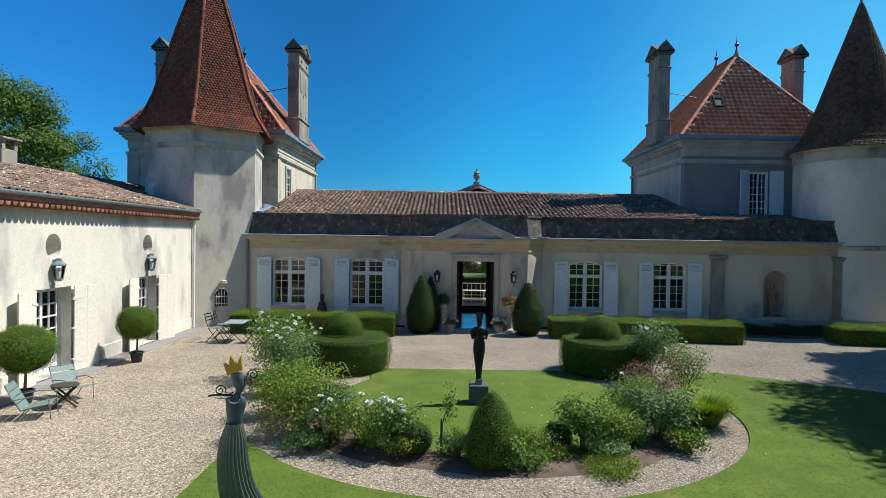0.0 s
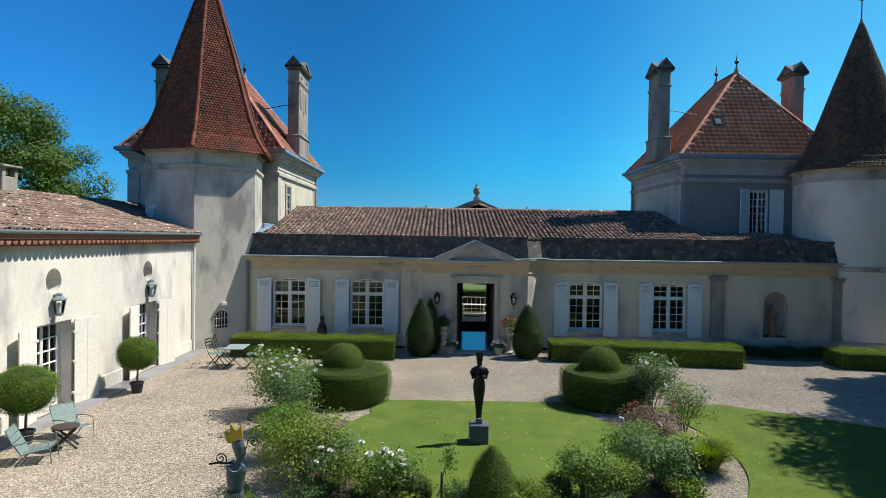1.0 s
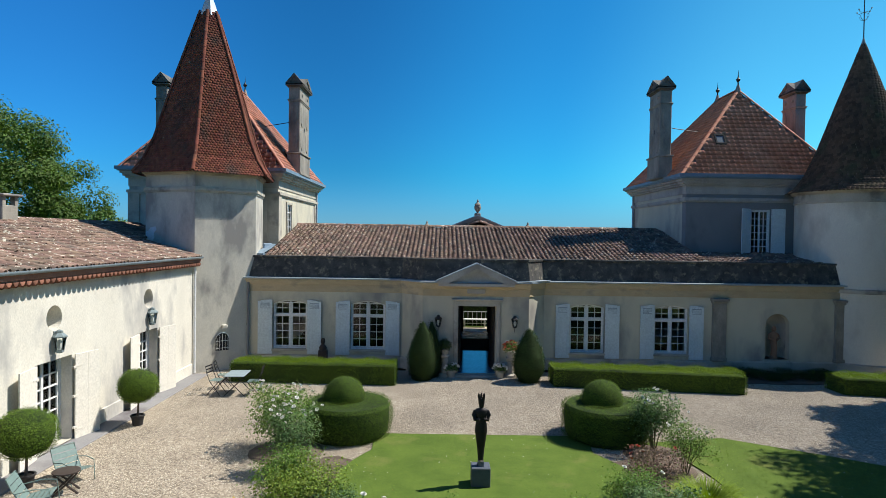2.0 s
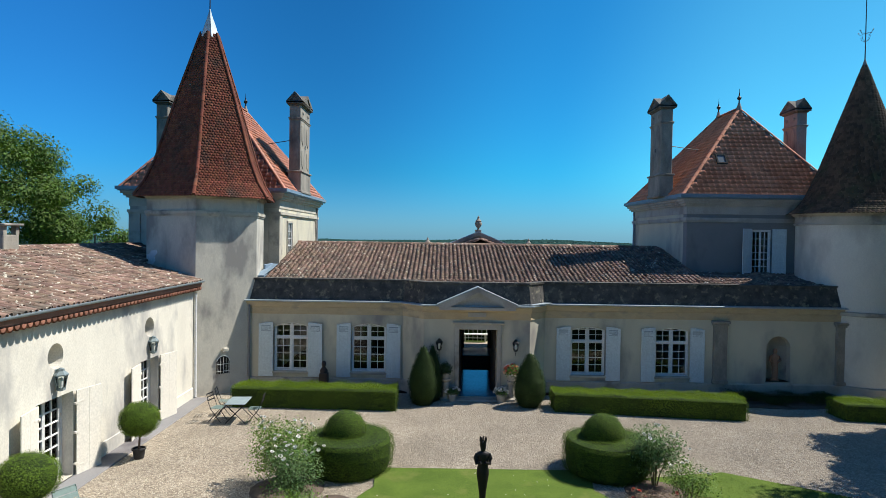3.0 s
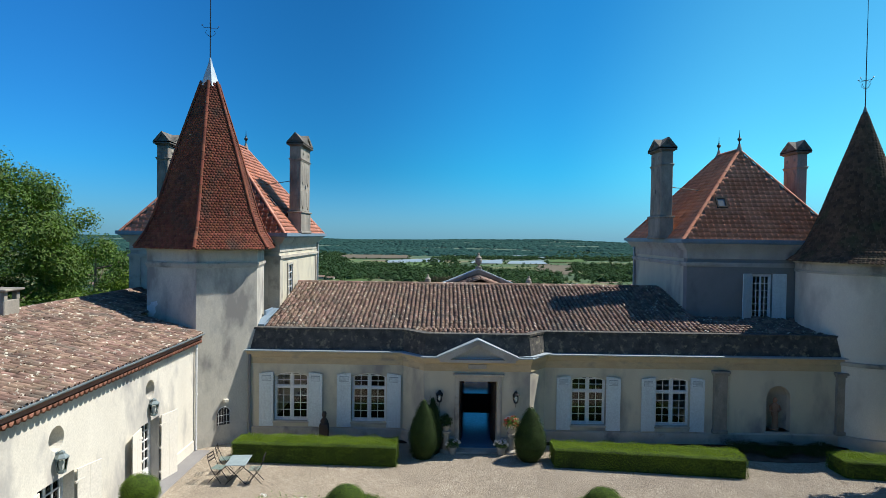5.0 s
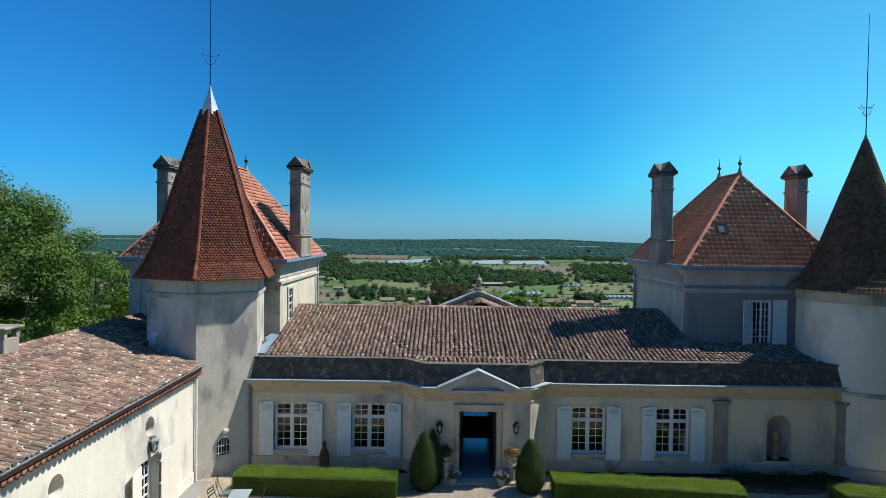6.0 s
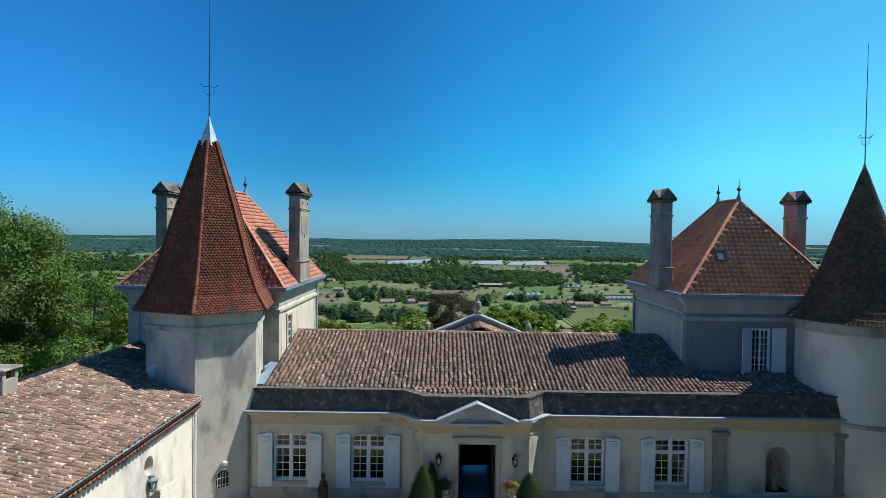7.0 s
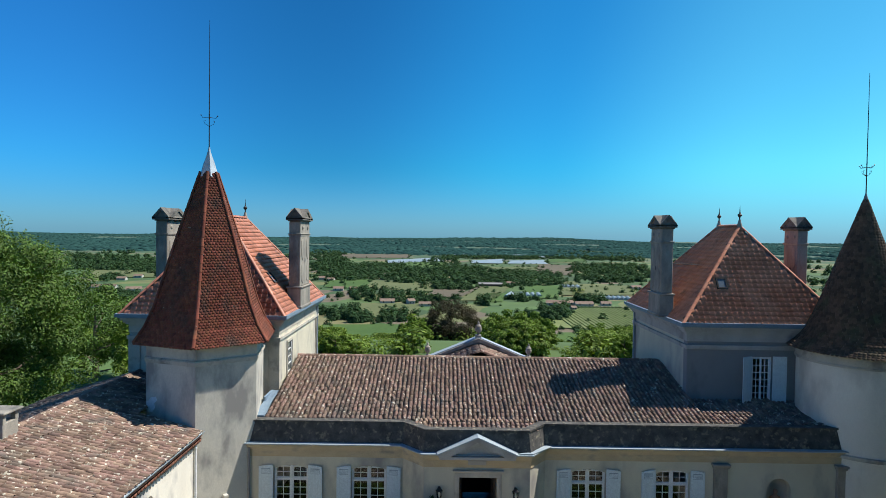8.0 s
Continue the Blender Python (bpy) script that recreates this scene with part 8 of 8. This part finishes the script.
def patch(a, b_, c, d, material, label):
    """A field over four ground corners, far side first."""
    EDGES.extend(((a, b_), (b_, c), (c, d), (d, a)))
    q, k, verts = [Vector((*p_, 0)) for p_ in (d, c, b_, a)], 6, []
    for j in range(k + 1):
        for i in range(k + 1):
            m_ = q[0].lerp(q[1], i / k).lerp(q[3].lerp(q[2], i / k), j / k)
            verts.append((m_.x, m_.y, float(height(m_.x, m_.y)) + 0.3 + m_.y * 0.0008))
    w_ = k + 1
    b = Build().add(verts, [(j * w_ + i, j * w_ + i + 1, (j + 1) * w_ + i + 1, (j + 1) * w_ + i) for j in range(k) for i in range(k)])
    tagged(part("field", b, material), label, "field", kind="structure")


EDGES = []
M_LIME = surface("lime_green_crop", (0.17, 0.22, 0.03), (0.14, 0.19, 0.025), (0.2, 0.25, 0.04), 0.02, 0.6, 0.95, 0)
M_VGRASS = surface("mown_vineyard_grass", (0.145, 0.185, 0.065), (0.12, 0.155, 0.05), (0.17, 0.21, 0.075), 0.03, 0.6, 0.95, 0)
patch((-84, 726), (-10, 715), (-10, 598), (-79, 620), M_HAY, "wide dry yellow field in the valley")
patch((-131, 718), (-86, 749), (-79, 620), (-122, 633), M_GREENF, "green meadow strip before the wood")
patch((-9, 631), (23, 620), (7, 516), (-18, 531), M_EARTH, "brown ploughed field in the valley")
patch((43, 668), (72, 667), (44, 526), (13, 522), M_HAY, "tan field along the farm road")
patch((40, 588), (62, 596), (50, 519), (27, 513), M_GREENF, "green crop strip beside the road")
patch((91, 682), (131, 689), (104, 557), (69, 545), M_GREENF, "green vegetable plot in the valley")
patch((132, 689), (218, 704), (187, 595), (111, 580), M_HAY, "pale tan field beside the greenhouses")
patch((136, 649), (149, 651), (133, 583), (121, 581), M_LIME, "bright yellow-green crop square")
patch((-74, 493), (-18, 500), (-17, 415), (-65, 412), M_HAY, "dry yellow meadow among trees")
patch((-74, 377), (-23, 382), (-22, 331), (-67, 327), M_GREENF, "fresh green meadow below the slope")
patch((176, 1145), (248, 1147), (178, 872), (126, 861), M_EARTH, "brown ploughed field far off")
patch((72, 1053), (166, 1078), (134, 914), (58, 898), M_HAY, "pale field among the woods")
patch((-73, 1203), (4, 1227), (0, 1007), (-64, 991), M_GREENF, "green field among the woods")
patch((-252, 1550), (-84, 1583), (-79, 1374), (-228, 1335), M_EARTH, "brown field before the hills")
patch((-116, 1253), (-4, 1427), (2, 1226), (-101, 1138), M_PLASTIC, "field covered with white horticultural film")
patch((9, 1715), (132, 1747), (130, 1599), (2, 1566), M_PLASTIC, "field covered with white horticultural film")
patch((57, 1286), (138, 1395), (112, 1181), (52, 1182), M_PLASTIC, "field covered with white horticultural film")
patch((140, 1312), (220, 1360), (201, 1187), (122, 1183), M_PLASTIC, "field covered with white horticultural film")
patch((144, 1732), (230, 1767), (304, 1648), (252, 1488), M_PLASTIC, "field covered with white horticultural film")
patch((240, 1416), (330, 1473), (305, 1318), (215, 1269), M_GREENF, "green field beyond the woods")
patch((-477, 835), (-398, 854), (-340, 730), (-405, 710), M_HAY, "dry yellow field beside the village")
patch((-252, 442), (-227, 445), (-172, 337), (-193, 336), M_GREENF, "bright green meadow below the village")
patch((93, 481), (151, 482), (118, 375), (64, 377), M_VGRASS, "pale grass between the vine rows")
patch((67, 359), (78, 360), (65, 310), (56, 309), M_GREENF, "green field at the foot of the slope")
vines(80, 142, 352, 482, 3.0, "straight rows of green vines in the valley")
patch((44, 690), (50, 690), (6, 512), (0, 512), M_EARTH, "pale dirt farm road between the fields")

# hedgerows and single trees along the field edges
hr = np.random.default_rng(52)
P_ = []
for a, b_ in EDGES:
    a, b_ = np.array(a, float), np.array(b_, float)
    k = int(np.linalg.norm(b_ - a) / 5.5)
    u = hr.uniform(0, 1, (k, 1))
    gaps = np.sin(u * hr.uniform(4, 11) + hr.uniform(0, 6)) > -0.15
    P_.append((a + (b_ - a) * u + hr.normal(0, 1.8, (k, 2)))[gaps[:, 0]])
P_ = np.concatenate(P_)
P_ = P_[hr.uniform(0, 1, len(P_)) < np.where(P_[:, 1] < 560, 0.55, 0.75)]
p = np.stack([P_[:, 0], P_[:, 1], height(P_[:, 0], P_[:, 1])], 1)
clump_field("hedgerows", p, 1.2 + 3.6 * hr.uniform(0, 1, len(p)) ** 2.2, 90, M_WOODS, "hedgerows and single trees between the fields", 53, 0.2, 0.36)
n = 420
y = hr.uniform(360, 1150, n)
x = hr.uniform(-0.34, 0.36, n) * y
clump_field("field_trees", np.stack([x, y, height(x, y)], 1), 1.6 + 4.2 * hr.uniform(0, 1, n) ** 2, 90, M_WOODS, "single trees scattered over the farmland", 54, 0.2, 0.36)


def tunnel(x, y, length, w, turn):
    z = float(height(x, y))
    t = thing("greenhouse", "white plastic greenhouse tunnel in the valley", "greenhouse", (x, y, z), turn, group="greenhouse tunnels")
    n = 10
    verts = [(w / 2 * math.cos(math.pi * i / n), e * length / 2, w * 0.5 * math.sin(math.pi * i / n) + 0.3) for e in (-1, 1) for i in range(n + 1)]
    part("cover", Build().add(verts, [(i, i + 1, n + 2 + i, n + 1 + i) for i in range(n)] + [tuple(range(n + 1)), tuple(range(2 * n + 1, n, -1))]), M_PLASTIC, t, smooth=True)
    part("door", Build().box(-1.0, 1.0, -length / 2 - 0.08, -length / 2 + 0.02, 0, 2.2), M_ZINC, t)


tunnel(61, 572, 34, 5, -14)
for k in range(4):
    tunnel(74 + k * 5.2, 578, 26, 4.2, -4)
for k in range(4):
    tunnel(132 + k * 5.2, 676, 22, 4.2, -6)
for k in range(7):
    tunnel(143 + k * 4.2, 560, 20, 3.6, -8)


def farmhouse(x, y, w, d, h, turn):
    z = float(height(x, y))
    t = thing("farmhouse", "small pale house with a tiled gable roof in the valley", "house", (x, y, z), turn, group="valley houses")
    part("wall", Build().box(-w / 2, w / 2, -d / 2, d / 2, -1, h).add([(-w / 2, -d / 2, h), (-w / 2, d / 2, h), (-w / 2, 0, h + d * 0.28), (w / 2, -d / 2, h), (w / 2, d / 2, h), (w / 2, 0, h + d * 0.28)], [(0, 2, 1), (3, 4, 5)]), M_HOUSEWALL, t)
    e = 0.4
    part("roof", Build().add([(-w / 2 - e, -d / 2 - e, h - 0.15), (w / 2 + e, -d / 2 - e, h - 0.15), (w / 2 + e, 0, h + d * 0.28 + 0.15), (-w / 2 - e, 0, h + d * 0.28 + 0.15), (w / 2 + e, d / 2 + e, h - 0.15), (-w / 2 - e, d / 2 + e, h - 0.15)], [(0, 1, 2, 3), (3, 2, 4, 5)]), M_HOUSEROOF, t)
    for s in (-0.28, 0.28):
        part("window", Build().box(s * w - 0.5, s * w + 0.5, -d / 2 - 0.03, -d / 2 + 0.02, 1.0, 2.3), M_IRON, t)


for x, y, w, d, h, a in ((-45, 497, 14, 8, 3, 12), (-39, 519, 10, 7, 3, -8), (-26, 494, 7, 7, 4, 30), (-14, 484, 12, 7, 2.5, 5), (76, 696, 12, 8, 3, 5), (90, 500, 16, 9, 3, -10), (101, 504, 12, 8, 3, 15), (114, 500, 18, 8, 2.5, 3), (133, 505, 10, 7, 2.5, 0), (99, 470, 5, 5, 3, 20),
                         (207, 665, 14, 8, 3, 12), (-329, 582, 14, 9, 3.5, 10), (-310, 575, 15, 10, 4, -5), (-358, 688, 12, 8, 3, 0), (-280, 559, 16, 9, 4, 25), (-358, 726, 12, 8, 3, 0), (-146, 737, 12, 8, 3, 8), (-131, 718, 12, 7, 3, -12), (-102, 601, 12, 8, 3, 5), (-88, 604, 9, 7, 3, 30)):
    farmhouse(x, y, w * 0.8, d * 0.75, h * 0.8, a)
b = thing("barn", "long low dark farm shed in the valley", "barn", (51, 670, float(height(51, 670))), 4)
part("wall", Build().box(-13, 13, -5, 5, -1, 3.2), M_DARKWOOD, b)
part("roof", Build().add([(-13.5, -5.5, 3.1), (13.5, -5.5, 3.1), (13.5, 0, 4.6), (-13.5, 0, 4.6), (13.5, 5.5, 3.1), (-13.5, 5.5, 3.1)], [(0, 1, 2, 3), (3, 2, 4, 5)]), M_PAVGREY, b)

# ---- garden behind the house, seen through the hall ----
sheet("terrace", [(-12, 32.6), (15, 32.6), (15, 34.4), (-12, 34.4)], 0.03, M_TILEFLOOR, "pale beige stone terrace behind the house", "terrace", 0.3)
sheet("garden_lawn", [(-14, 34.4), (16, 34.4), (16, 52), (-14, 52)], 0.02, M_LAWN, "green lawn behind the house", "lawn", 0.3)
hedge("garden_hedge", [(-9, 35.0), (12, 35.0), (12, 35.9), (-9, 35.9)], 1.15, 500, 0.06, "dark hedge closing the rear garden", material=M_YEW)
rl = thing("garden_railing", "white metal railing across the rear lawn", "railing", (1.9, 34.8, 0.02))
for k in range(25):
    part("post", Build().tube([(-3 + 0.25 * k, 0, 0), (-3 + 0.25 * k, 0, 0.8)], 0.014, 6), M_WHITE, rl)
for zz in (0.14, 0.8):
    part("rail", Build().tube([(-3, 0, zz), (3, 0, zz)], 0.022, 6), M_WHITE, rl)
gb = thing("garden_bench", "white garden bench before the railing", "bench", (1.75, 34.3, 0.03))
part("seat", Build().box(-0.7, 0.7, -0.2, 0.2, 0.40, 0.45, bevel=0.01), M_WHITE, gb)
for s_ in (-0.55, 0.55):
    part("leg", Build().box(s_ - 0.03, s_ + 0.03, -0.18, 0.18, 0, 0.4), M_WHITE, gb)

# ---- single roof tiles ----
for roof, shape, material, singles, tile_name in TILES:
    if not singles:
        continue
    me = fast_mesh(tile_name, shape[0], shape[1], material)
    for p_, u_, v_, n_ in singles:
        ob = new(tile_name, me)
        ob.parent = roof
        ob.matrix_basis = Matrix(((u_[0], v_[0], n_[0], p_[0]), (u_[1], v_[1], n_[1], p_[1]), (u_[2], v_[2], n_[2], p_[2]), (0, 0, 0, 1)))
